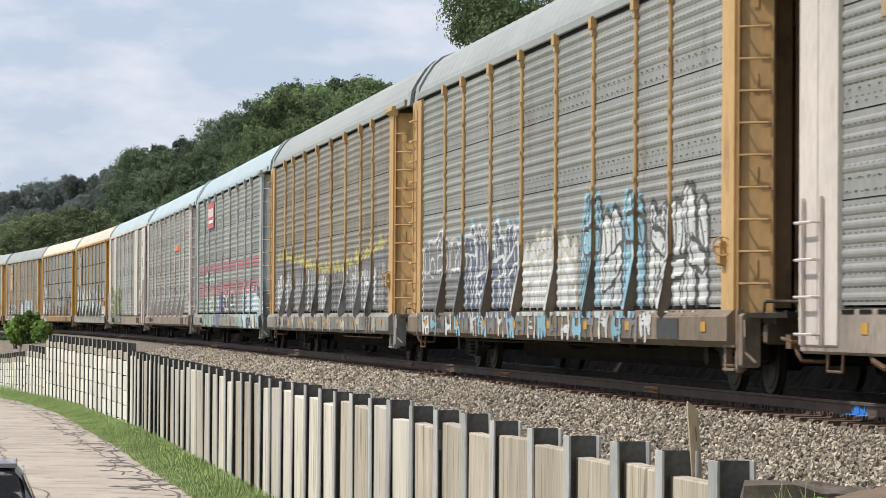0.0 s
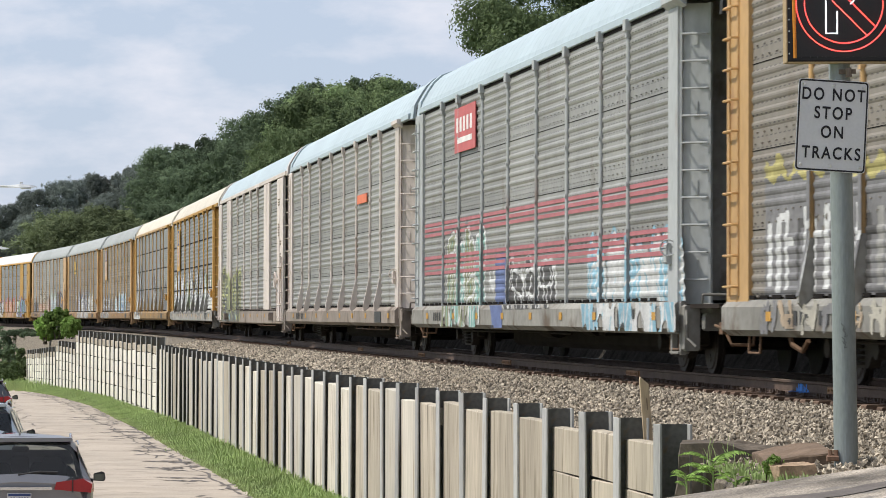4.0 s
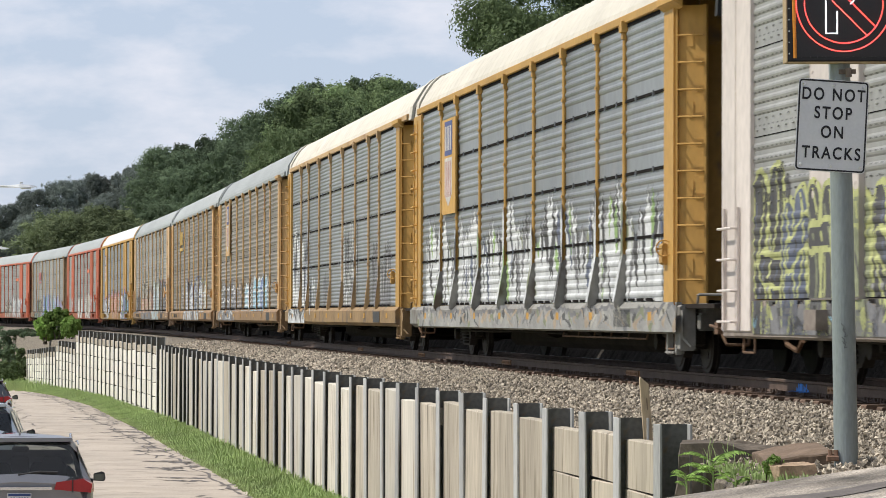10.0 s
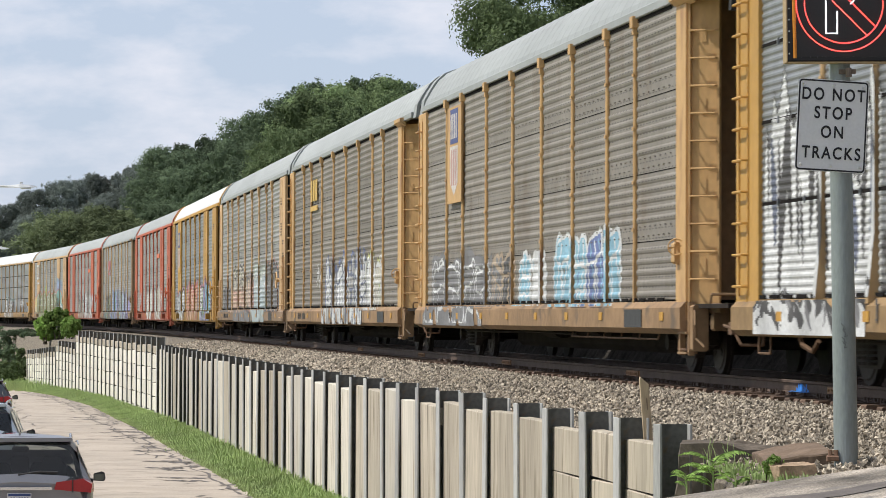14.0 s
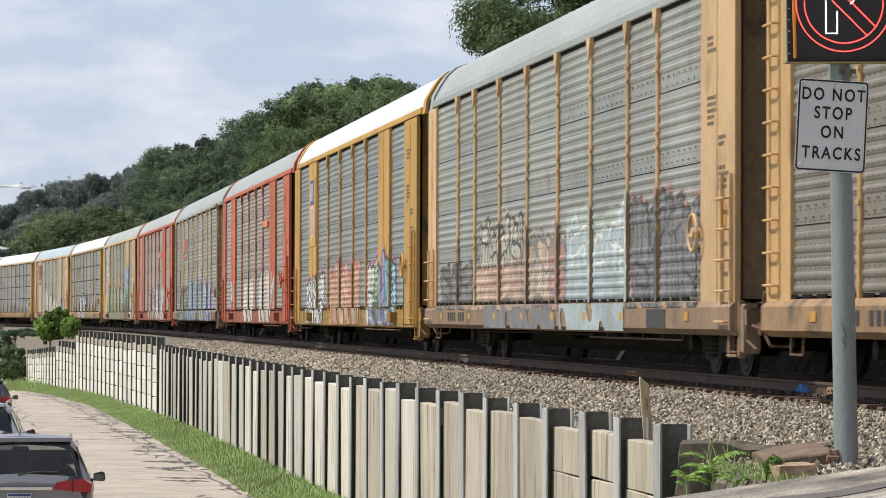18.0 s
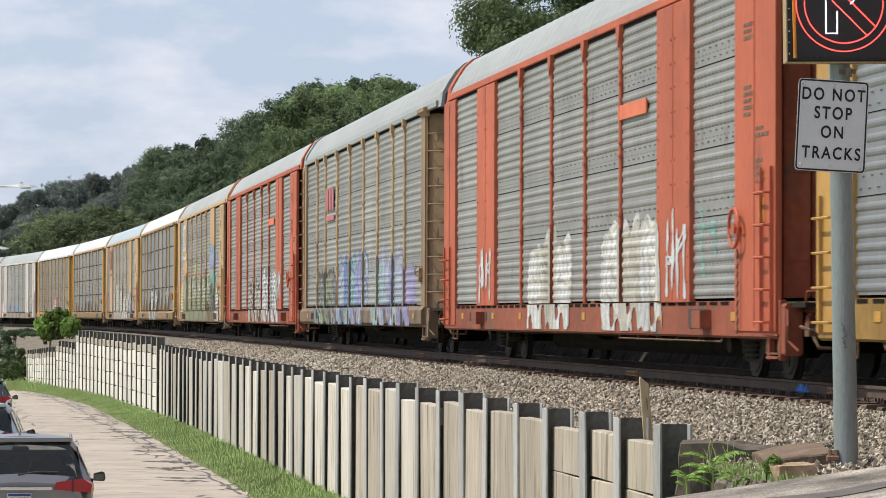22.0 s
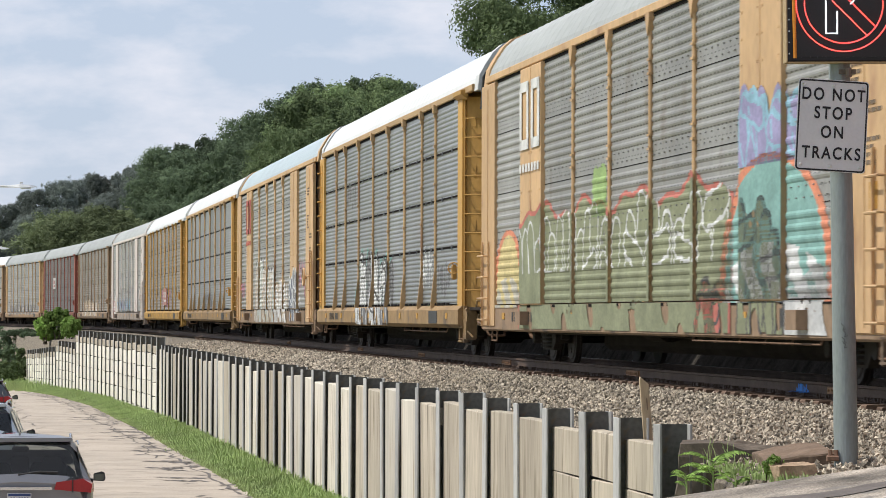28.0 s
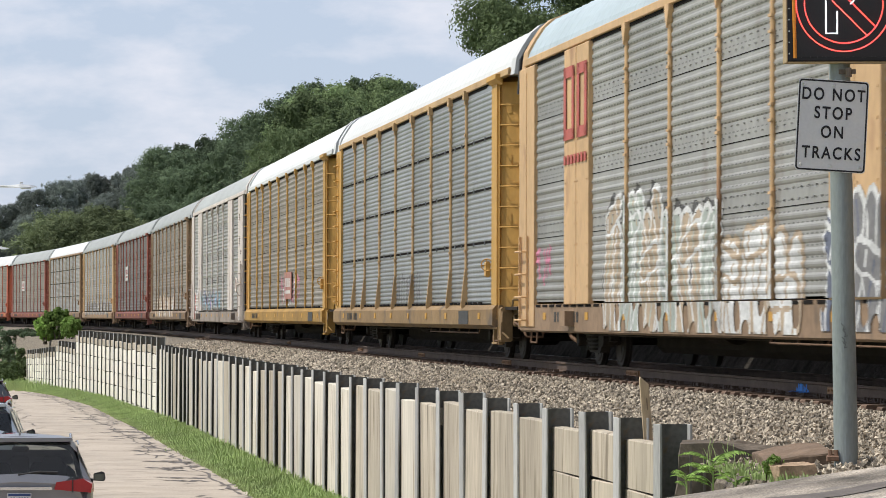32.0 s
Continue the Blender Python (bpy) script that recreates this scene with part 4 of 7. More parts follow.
def sill_mesh(kind, stop):
    def make():
        b = Bag()
        y = -SIDE
        if kind == "A":
            prof = [(y - 0.01, Z_SILL), (y - 0.13, Z_SILL + 0.08), (y - 0.13, Z_DECK - 0.09), (y - 0.04, Z_DECK), (y + 0.06, Z_DECK), (y + 0.06, Z_SILL)]
            b.sweep([(-HALF, prof), (stop, prof)])
        else:
            prof = [(y + 0.0, Z_SILL - 0.03), (y - 0.04, Z_SILL), (y - 0.04, Z_DECK - 0.02), (y + 0.06, Z_DECK), (y + 0.06, Z_SILL)]
            b.sweep([(-HALF, prof), (stop, prof)])
            b.box(-9.4, -8.9, y - 0.2, y - 0.03, 0.66, 0.9)
            b.box(9.0, 9.5, y - 0.2, y - 0.03, 0.66, 0.9)
        return b.data("side_sill", [SLOT])
    return stored(("sill", kind, stop), make)


def coupler_mesh():
    def make():
        b = Bag()
        b.cham(0, 0.35, -0.14, 0.14, 0.7, 0.98, 0.03)
        b.cham(0.35, 0.72, -0.18, 0.12, 0.66, 1.02, 0.06)
        b.box(-0.1, 0.1, -1.4, 1.4, 0.58, 0.74)
        b.rope([(0.0, -0.5, 0.75), (0.3, -0.5, 0.45), (0.55, -0.42, 0.36), (0.75, -0.4, 0.5)], 0.035, 6)
        b.rope([(0.05, -1.35, 0.62), (0.2, -1.3, 0.44), (0.2, -1.0, 0.44), (0.05, -0.95, 0.62)], 0.022, 6)
        b.rope([(0.1, -1.5, 0.7), (0.55, -1.5, 0.66), (0.6, -1.1, 0.6), (0.6, -0.3, 0.62)], 0.022, 6)
        return b.data("coupler", [M_COUPLER])
    return stored("coupler", make)


def cap_mesh():
    """The bracket that carries the roof's edge over the end post."""
    def make():
        prof = [(-0.14, Z_TOP + 0.02), (0.0, Z_TOP - 0.08), (0.0, Z_TOP + 0.12), (-0.14, Z_TOP + 0.1)]
        return Bag().sweep([(0, prof), (1.05, prof)]).data("post_cap", [SLOT])
    return stored("cap", make)


def end_ladder_mesh():
    """A slanting corner plate with rungs, between the side and the end; x points out of the end."""
    def make():
        b = Bag()
        run, ux, uy = 0.45, 0.5, 0.866
        top = Z_TOP - 0.02

        def at(u, v, z):
            return (u * run * ux + v * uy, u * run * uy - v * ux, z)

        def slab(u0, u1, v0, v1, z0, z1):
            k = len(b.v)
            b.v += [at(u, v, z) for z in (z0, z1) for v in (v0, v1) for u in (u0, u1)]
            for q in ((0, 2, 3, 1), (4, 5, 7, 6), (0, 1, 5, 4), (2, 6, 7, 3), (0, 4, 6, 2), (1, 3, 7, 5)):
                b.f.append(tuple(k + i for i in q))
                b.m.append(0)

        slab(0.0, 1.0, -0.03, 0.0, 0.8, top)
        slab(0.92, 1.0, 0.0, 0.07, 0.8, top)
        slab(0.0, 0.06, 0.0, 0.05, 0.8, top)
        z = 0.95
        while z < top - 0.15:
            b.rope([at(0.1, 0, z), at(0.1, 0.1, z), at(0.9, 0.1, z), at(0.9, 0, z)], 0.015, 6)
            z += 0.38
        for z in (1.4, 2.5, 3.6, 4.6):
            slab(0.4, 0.55, 0.0, 0.012, z, z + 0.22)
        return b.data("ladder", [SLOT])
    return stored("end_ladder", make)


def platform_mesh():
    """The end platform of the flat car, with its cross beam."""
    def make():
        b = Bag().cham(-0.05, HALF - FRONT["B"] - 0.1, -1.32, 1.32, 0.86, 1.0, 0.02)
        b.cham(0.55, 0.75, -1.38, 1.38, 0.62, 0.86, 0.03)
        b.rope([(0.7, -1.42, 0.95), (0.78, -1.42, 1.12), (0.78, 1.0, 1.12), (0.7, 1.0, 0.95)], 0.02, 6)
        return b.data("end_platform", [SLOT])
    return stored("platform", make)


def step_plate_mesh():
    """Plates that hang below the sill at the corner, with two treads."""
    def make():
        b = Bag().cham(-0.5, -0.42, -0.03, 0.05, 0.28, 1.02, 0.01).cham(0.04, 0.12, -0.03, 0.05, 0.28, 1.02, 0.01)
        b.box(-0.42, 0.04, 0.0, 0.025, 0.72, 1.02)
        for z in (0.3, 0.58):
            b.box(-0.46, 0.08, -0.06, 0.1, z, z + 0.03)
        b.cham(0.12, 0.32, -0.02, 0.2, 0.34, 0.98, 0.03)
        b.rope([(0.34, 0.0, 0.9), (0.44, -0.02, 0.7), (0.4, 0.0, 0.52), (0.5, 0.1, 0.4)], 0.02, 5)
        return b.data("step_plate", [SLOT])
    return stored("step_plate", make)


def leaf_mesh():
    """One leaf of a folded end door."""
    def make():
        b = Bag().cham(-0.05, 0.03, 0, 0.34, 1.05, Z_TOP + 0.12, 0.012)
        for z in (1.5, 2.6, 3.7, 4.7):
            b.box(0.02, 0.045, 0.02, 0.32, z, z + 0.09)
        return b.data("door_leaf", [SLOT])
    return stored("leaf", make)


def step_mesh(long_, stop):
    def make():
        b = Bag()
        b.rope([(stop - 0.6, -SIDE, 0.62), (stop - 0.6, -SIDE - 0.01, 0.36), (stop - 0.05, -SIDE - 0.01, 0.36), (stop - 0.05, -SIDE, 0.62)], 0.016, 6)
        if long_:
            b.rope([(3.4, -SIDE + 0.02, 0.56), (3.4, -SIDE, 0.49), (9.9, -SIDE, 0.49), (9.9, -SIDE + 0.02, 0.56)], 0.014, 5)
            for x in (4.7, 6.0, 7.3, 8.6):
                b.rope([(x, -SIDE + 0.02, 0.57), (x, -SIDE, 0.47)], 0.012, 4)
        return b.data("step", [SLOT])
    return stored(("step", long_, stop), make)


def slot_mesh():
    """Dark drain slots along the foot of the side sheets."""
    def make():
        b = Bag()
        x = -12.9
        while x < 10.4:
            b.box(x, x + 0.42, -SIDE - 0.048, -SIDE - 0.03, Z_DECK - 0.06, Z_DECK - 0.015)
            x += 0.62
        return b.data("drain_slot", [M_SEAM])
    return stored("slots", make)


# ---- painted writing and tags on the sides ----
def sheet_out(kind, posts, wides, z, u):
    if z < Z_DECK:
        return 0.135 if kind["body"] == "A" else 0.045
    for p in posts:
        if abs(u - p) < 0.075:
            return 0.064 + kind["foot"] * max(0.0, (1.75 - z) / 0.75)
    for a, c in wides:
        if a - 0.03 < u < c + 0.03:
            return 0.08
    zs, os = kind["zs"], kind["os"]
    return float(np.interp(z, zs, os))


def spray(col):
    key = "spray_%02d%02d%02d" % tuple(int(c * 99) for c in col)
    dusty = tuple(c * 0.84 + d for c, d in zip(col, (0.045, 0.042, 0.037)))
    return mat(key, dusty, 0.7, var=0.26, scale=2.2, fine=16, bump=0)


def tags(car, kind, posts, wides, pieces, seed):
    """Spray-painted pieces: round-topped letters with fill, outline and halo, laid on the ribs, posts and sill."""
    rnd = np.random.RandomState(seed)
    mats, index = [], {}

    def ink(c):
        if c not in index:
            index[c] = len(mats)
            mats.append(spray(c))
        return index[c]

    b = Bag()
    zs_all = [0.60, 0.65, 0.7, 0.75, 0.8, 0.85, 0.9, 0.95, 0.995] + list(kind["zs"])
    fine = []
    for p, q in zip(zs_all, zs_all[1:]):
        k = max(1, int((q - p) / 0.02))
        fine += [p + (q - p) * i / k for i in range(k)]
    zs_all = fine + [zs_all[-1]]
    du = 0.02
    for u0, u1, z0, z1, style, fills, line, halo in pieces:
        us = np.arange(u0 - 0.4, u1 + 0.4, du)
        zz = np.array([z for z in zs_all if z0 - 0.06 <= z <= z1 + 0.4])
        if len(zz) < 2:
            continue
        U, Z = np.meshgrid((us[1:] + us[:-1]) / 2, (zz[1:] + zz[:-1]) / 2)
        h = z1 - z0
        pick = np.full(U.shape, -1)
        wave = 0.035 * np.sin(U * 3.7 + seed) * np.sin(Z * 6.1 + U) + 0.022 * np.sin(U * 11.3 + 2 * Z + seed) * np.sin(Z * 13 + seed)
        n = max(1, int(round((u1 - u0) / {"thin": 0.9, "bubble": 1.25, "field": 1.7, "flame": 0.23, "block": 0.42, "dome": 3.0}[style])))
        wl = (u1 - u0) / n
        letters = []
        if style == "flame":
            edge = z1 - h * (0.2 + 0.2 * np.sin(U * 2.3 + seed) * np.sin(U * 0.9) + 0.16 * np.abs(np.sin(U * 7.3 + np.sin(U * 3))))
            inside = (U > u0) & (U < u1) & (Z < edge) & (Z > z0)
            pick = np.where((U > u0) & (U < u1) & (Z < edge + 0.07) & (Z > z0), ink(line), pick)
            pick = np.where(inside, ink(fills[0]), pick)
            for i in range(n):
                x0, y0 = u0 + (i + rnd.uniform(0.1, 0.9)) * wl, z0 + h * rnd.uniform(-0.1, 0.5)
                y1 = y0 + h * rnd.uniform(0.3, 0.75)
                q = np.clip((Z - y0) / (y1 - y0), 0, 1)
                path = x0 + rnd.uniform(0.05, 0.32) * np.sin(q * rnd.uniform(1, 3.8) + rnd.uniform(0, 6)) + rnd.uniform(-0.14, 0.14) * (q - 0.5)
                thick = rnd.uniform(0.03, 0.12) * (0.3 + np.sin(q * 3.14159))
                pick = np.where((np.abs(U - path) < thick) & (Z > y0) & (Z < y1) & (pick >= 0), ink(fills[1 + rnd.randint(len(fills) - 1)]), pick)
        if style == "block":  # a dark field with pale upright strokes and a bright upper fringe
            step = np.floor(U / 1.3)
            edge = z1 - h * (0.22 + 0.16 * np.sin(step * 12.9 + seed) + 0.03 * np.sin(U * 9))
            fringe = edge + h * (0.12 + 0.1 * np.sin(U * 2.1) * np.sin(U * 5.3))
            pick = np.where((U > u0) & (U < u1) & (Z < fringe) & (Z > z0 + 0.3 * h), ink(halo), pick)
            pick = np.where((U > u0) & (U < u1) & (Z < edge) & (Z > z0), ink(fills[0]), pick)
            for i in range(n):
                x0, y0 = u0 + (i + rnd.uniform(0.3, 0.7)) * wl, z0 + h * rnd.uniform(0.02, 0.12)
                y1, tk = z0 + h * rnd.uniform(0.55, 0.72), rnd.uniform(0.05, 0.12)
                path = x0 + 0.02 * np.sin(Z * 9 + i)
                hit = (np.abs(U - path) < tk) & (Z > y0) & (Z < y1)
                if rnd.rand() < 0.55:
                    yb = rnd.uniform(y0 + 0.3 * h, y1)
                    hit |= (U > path) & (U < path + 0.32) & (np.abs(Z - yb) < 0.05)
                pick = np.where(hit & (pick >= 0), ink(fills[1 + rnd.randint(len(fills) - 1)]), pick)
        if style == "dome":  # one round-topped field with a bright rim and a paler foot
            mid, half = (u0 + u1) / 2, (u1 - u0) / 2
            arch = z0 + h * np.sqrt(np.clip(1.0 - ((U - mid) / half) ** 2, 0, 1)) ** 0.8
            outer = z0 + (h + 0.1) * np.sqrt(np.clip(1.0 - ((U - mid) / (half + 0.3)) ** 2, 0, 1)) ** 0.8
            pick = np.where((Z < outer) & (Z > z0), ink(line), pick)
            pick = np.where((Z < arch) & (Z > z0), ink(fills[0]), pick)
            pick = np.where((Z < z0 + 0.42 * (arch - z0)) & (Z > z0) & (np.sin(U * 6.5 + 2 * np.sin(Z * 5)) > -0.4), ink(fills[1]), pick)
        if style in ("flame", "block", "dome"):
            n = 0
        for i in range(n):
            cx, lean = u0 + (i + 0.5) * wl, rnd.uniform(-0.12, 0.12) * wl
            strokes = []
            xs = (-0.25, 0.25) if rnd.rand() < 0.6 else (-0.3, 0.0, 0.3)
            r = 0.06 if style == "thin" else (0.2 if len(xs) == 3 else 0.25) * wl * rnd.uniform(0.75, 0.95)
            for x in xs:
                top = z1 - h * rnd.uniform(-0.06, 0.22) - (r if style != "thin" else 0)
                foot = z0 + h * rnd.uniform(0, 0.12 if style != "thin" else 0.4)
                x = cx + x * wl + rnd.uniform(-0.06, 0.06) * wl
                strokes.append(([(x, foot), (x + lean * 0.5 + rnd.uniform(-0.1, 0.1) * wl, (foot + top) / 2), (x + lean, top)], r))
            for _ in range(2 if style == "thin" else 1):
                y = z0 + h * rnd.uniform(0.3, 0.85)
                strokes.append(([(cx - 0.3 * wl, y), (cx + 0.3 * wl, y + rnd.uniform(-0.2, 0.2) * h)], r * 0.55))
            ds = []
            for pts, rr in strokes:
                d = np.full(U.shape, 9.0)
                for (ax, az), (bx, bz) in zip(pts, pts[1:]):
                    vx, vz = bx - ax, bz - az
                    q = np.clip(((U - ax) * vx + (Z - az) * vz) / (vx * vx + vz * vz + 1e-9), 0, 1)
                    d = np.minimum(d, np.hypot(U - ax - q * vx, Z - az - q * vz) - rr)
                ds.append(d + wave)
            letters.append(ds)
        if halo is not None and style in ("thin", "bubble"):
            every = np.minimum.reduce([d for ds in letters for d in ds])
            pick = np.where((every < 0.12 + 0.06 * np.sin(U * 7)) & (Z > Z_DECK), ink(halo), pick)
        if style == "field":
            edge = z1 + 0.12 * np.sin(U * 1.7 + seed) + 0.07 * np.sin(U * 4.1)
            if z0 < Z_DECK:  # ragged where it runs over the sill
                edge = np.where((Z < Z_DECK) & (np.sin(U * 2.3 + 5 * Z + seed) + 0.6 * np.sin(U * 5.9) < -1.0), 0.0, edge)
            inside = (U > u0) & (U < u1) & (Z < edge) & (Z > z0)
            pick = np.where((U > u0 - 0.12) & (U < u1 + 0.12) & (Z < edge + 0.08) & (Z > z0), ink(halo if halo is not None else line), pick)
            pick = np.where(inside, ink(fills[0]), pick)
        for i, ds in enumerate(letters):
            f = ink(fills[i % len(fills)])
            for d in ds:
                if style == "field":
                    ring = (np.abs(d) < 0.028) & (pick >= 0) & (Z > z0 + (0.15 + 0.35 * (h > 1.2)) * h)
                    pick = np.where(ring, ink(line), pick)
                    pick = np.where((d < -0.04) & (pick >= 0), ink(fills[-1]), pick)
                else:
                    if style == "bubble":
                        shade = np.full(d.shape, 9.0)
                        shade[2:, 2:] = d[2:, :-2]
                        shade[1:, 4:] = np.minimum(shade[1:, 4:], d[:-1, :-4])
                        pick = np.where((d < 0.06) | (shade < 0.055), ink(line), pick)
                    pick = np.where(d < 0, f, pick)
                    if style == "bubble":
                        streak = np.sin(U * 9.1 + 3 * np.sin(Z * 2.1 + i) + i * 2.0)
                        pick = np.where((d < -0.05) & (streak > 0.93), ink(line), pick)
                        pick = np.where((d < -0.06) & (streak < -0.95), ink(fills[(i + 1) % len(fills)]), pick)
        fade = np.sin(U * 1.3 + seed) * np.sin(Z * 2.9 + seed * 0.7) + 0.25 * np.sin(U * 17 + 5 * Z) * np.sin(Z * 23)
        pick = np.where(fade > 1.1, -1, pick)
        if style == "bubble":  # drips thin out over the sill
            pick = np.where((Z < Z_DECK) & (np.sin(U * 4.3 + 6 * Z + seed) + 0.6 * np.sin(U * 11 - 4 * Z) < -0.75 + 0.9 * (Z_DECK - Z)), -1, pick)
        mids = (us[1:] + us[:-1]) / 2
        zone = np.zeros(len(mids), int)
        for i, p in enumerate(posts):
            zone[np.abs(mids - p) < 0.075] = 1
        for q0, q1 in wides:
            zone[(mids > q0 - 0.03) & (mids < q1 + 0.03)] = 2
        for jz in range(len(zz) - 1):
            e, g = zz[jz], zz[jz + 1]
            if e < Z_DECK < g or not (pick[jz] >= 0).any():
                continue
            key = pick[jz] * 4 + zone
            cuts = np.concatenate([[0], np.nonzero(np.diff(key))[0] + 1, [len(key)]])
            for i0, i1 in zip(cuts, cuts[1:]):
                if pick[jz, i0] < 0:
                    continue
                um = mids[i0]
                o0, o1 = sheet_out(kind, posts, wides, e, um) + 0.007, sheet_out(kind, posts, wides, g, um) + 0.007
                b.quad([(us[i0], -SIDE - o0, e), (us[i1], -SIDE - o0, e), (us[i1], -SIDE - o1, g), (us[i0], -SIDE - o1, g)], int(pick[jz, i0]))
    if b.f:
        part("spray_paint", b, mats, car, "spray-painted graffiti")


def car_marks(car, spec, wides):
    """Stencilled numbers as plain bars, warning squares and the owner's plain badge."""
    ink = mat("stencil_ink", (0.04, 0.04, 0.04) if spec.get("ink", "dark") == "dark" else (0.75, 0.75, 0.72), 0.7)
    y = -SIDE - (0.14 if spec["body"] == "A" else 0.048)
    b = Bag()
    for i in range(8):
        if i != 4:
            b.box(-10.6 + i * 0.27, -10.46 + i * 0.27, y, y + 0.004, 0.72, 0.89)
    tagged(part("stencil", b, ink, car), kind="stuff")
    sq = stored("square", lambda: Bag().box(0, 0.24, -0.003, 0.004, 0.76, 0.88).data("reflector", [mat("amber_reflector", (0.46, 0.25, 0.05), 0.4, var=0.25, scale=6)]))
    for x in (-11.6, -8.0, -5.1, -2.2, 0.7, 3.5, 6.3, 10.6):
        put("reflector", sq, car, pose(x, y, 0))
    pl = stored("notice", lambda: Bag().box(0, 1.2, -0.002, 0.004, 0.66, 0.92).data("notice", [mat("notice_black", (0.05, 0.05, 0.05), 0.7, var=0.3, scale=8)]))
    put("notice", pl, car, pose(8.2, y, 0))


def end_stencils(car, x0, x1, seed):
    """Small stencilled lines and an amber sticker on a closed end plate."""
    rnd = random.Random(seed)
    b = Bag()
    mid, y = (x0 + x1) / 2, -SIDE - 0.066
    for z, rows in ((4.55, 3), (3.75, 5), (3.2, 2), (2.8, 4)):
        for i in range(rows):
            x = mid - 0.55 + (0.62 if z in (3.2, 2.8) else 0.0)
            for _ in range(rnd.randint(2, 3)):
                w = rnd.uniform(0.06, 0.2)
                b.box(x, x + w, y - 0.002, y + 0.004, z - i * 0.085 - 0.045, z - i * 0.085)
                x += w + 0.05
    tagged(part("stencil", b, mat("faded_stencil", (0.16, 0.12, 0.085), 0.8), car), kind="stuff")
    part("sticker", Bag().box(mid + 0.2, mid + 0.5, y - 0.003, y + 0.004, 2.0, 2.3), mat("amber_reflector", (0.46, 0.25, 0.05)), car, "amber sticker")


def islands(b):
    """Splits a bag of boxes and single faces into one bag each."""
    out, last = [], None
    for f, m in zip(b.f, b.m):
        lo = min(f)
        if last is None or lo >= last:
            out.append(Bag())
            start, last = lo, lo + (8 if len(b.v) - lo >= 8 and any(min(g) >= lo and max(g) > max(f) and set(g) & set(f) for g in b.f) else len(f))
            out[-1].v = b.v[start:last]
        out[-1].f.append(tuple(i - start for i in f))
        out[-1].m.append(0)
        out[-1].slot = m
    return out


def painted(car, b, mats, label):
    """A badge: its first piece, and the others as parts of it."""
    first = None
    for i in islands(b):
        if first is None:
            first = part("badge", i, mats[i.slot], car, label)
        else:
            part("badge_bar", i, mats[i.slot], first)


def badge(car, spec):
    kind, u, z, cols = spec["badge"]
    y = -SIDE - (0.092 if kind in ("shield", "tall", "letters") else 0.055)
    c0 = mat("badge_%02d%02d%02d" % tuple(int(c * 99) for c in cols[0]), cols[0], 0.6, var=0.15)
    c1 = mat("badge_%02d%02d%02d" % tuple(int(c * 99) for c in cols[1]), cols[1], 0.6, var=0.15)
    b = Bag()
    if kind == "shield":  # tall plate with a dark block over a striped shield
        part("badge_plate", Bag().box(u - 0.9, u + 0.9, y + 0.0, y + 0.03, z - 1.1, z + 0.85), TRIMS[spec["trim"]], car)
        b.box(u - 0.5, u + 0.5, y - 0.005, y, z + 0.1, z + 0.8, 0)
        pts = [(u - 0.5, z + 0.05), (u + 0.5, z + 0.05), (u + 0.48, z - 0.7), (u, z - 0.95), (u - 0.48, z - 0.7)]
        b.quad([(x, y - 0.005, q) for x, q in pts], 1)
        for i in range(3):
            x = u - 0.34 + i * 0.27
            b.box(x, x + 0.13, y - 0.008, y - 0.004, z - 0.75, z - 0.02, 2)
        for i in range(4):
            b.box(u - 0.42 + i * 0.22, u - 0.3 + i * 0.22, y - 0.009, y - 0.004, z + 0.2, z + 0.7, 1)
        painted(car, b, [c0, mat("badge_white", (0.52, 0.48, 0.45), 0.6), c1], "faded shield badge")
        return
    if kind == "stencil":  # two rows of bars
        for i in range(3):
            b.box(u - 0.9 + i * 0.65, u - 0.45 + i * 0.65, y, y + 0.012, z - 0.1, z + 0.5)
        b.box(u - 0.95, u + 0.95, y, y + 0.012, z - 0.38, z - 0.24)
        painted(car, b, [c0], "faded stencilled badge")
        return
    if kind == "letters":  # two linked plain bars
        for x0, x1, q0, q1 in ((-0.95, -0.75, -0.6, 0.6), (-0.95, -0.1, 0.42, 0.6), (-0.95, -0.1, -0.6, -0.42), (0.15, 0.35, -0.6, 0.6), (0.75, 0.95, -0.6, 0.6), (0.15, 0.95, 0.42, 0.6), (-0.28, -0.1, -0.6, 0.6), (0.15, 0.95, -0.6, -0.42)):
            b.box(u + x0, u + x1, y - 0.006, y, z + q0, z + q1)
        for i in range(7):
            b.box(u - 0.95 + i * 0.28, u - 0.78 + i * 0.28, y - 0.006, y, z - 1.0, z - 0.85)
        painted(car, b, [c0], "plain painted badge")
        return
    hgt, w = (0.42, 1.1) if kind == "square" else (0.11, 1.0)
    if kind == "panel":
        hgt, w = 0.45, 1.3
    b.box(u - w, u + w, y, y + 0.02, z - hgt, z + hgt, 0)
    if kind != "bar":
        for i in range(5):
            b.box(u - w * 0.8 + i * w * 0.33, u - w * 0.62 + i * w * 0.33, y - 0.005, y, z - hgt * 0.1, z + hgt * 0.55, 1)
        b.box(u - w * 0.7, u + w * 0.7, y - 0.005, y, z - hgt * 0.6, z - hgt * 0.35, 1)
    painted(car, b, [c0, c1], "small painted badge")


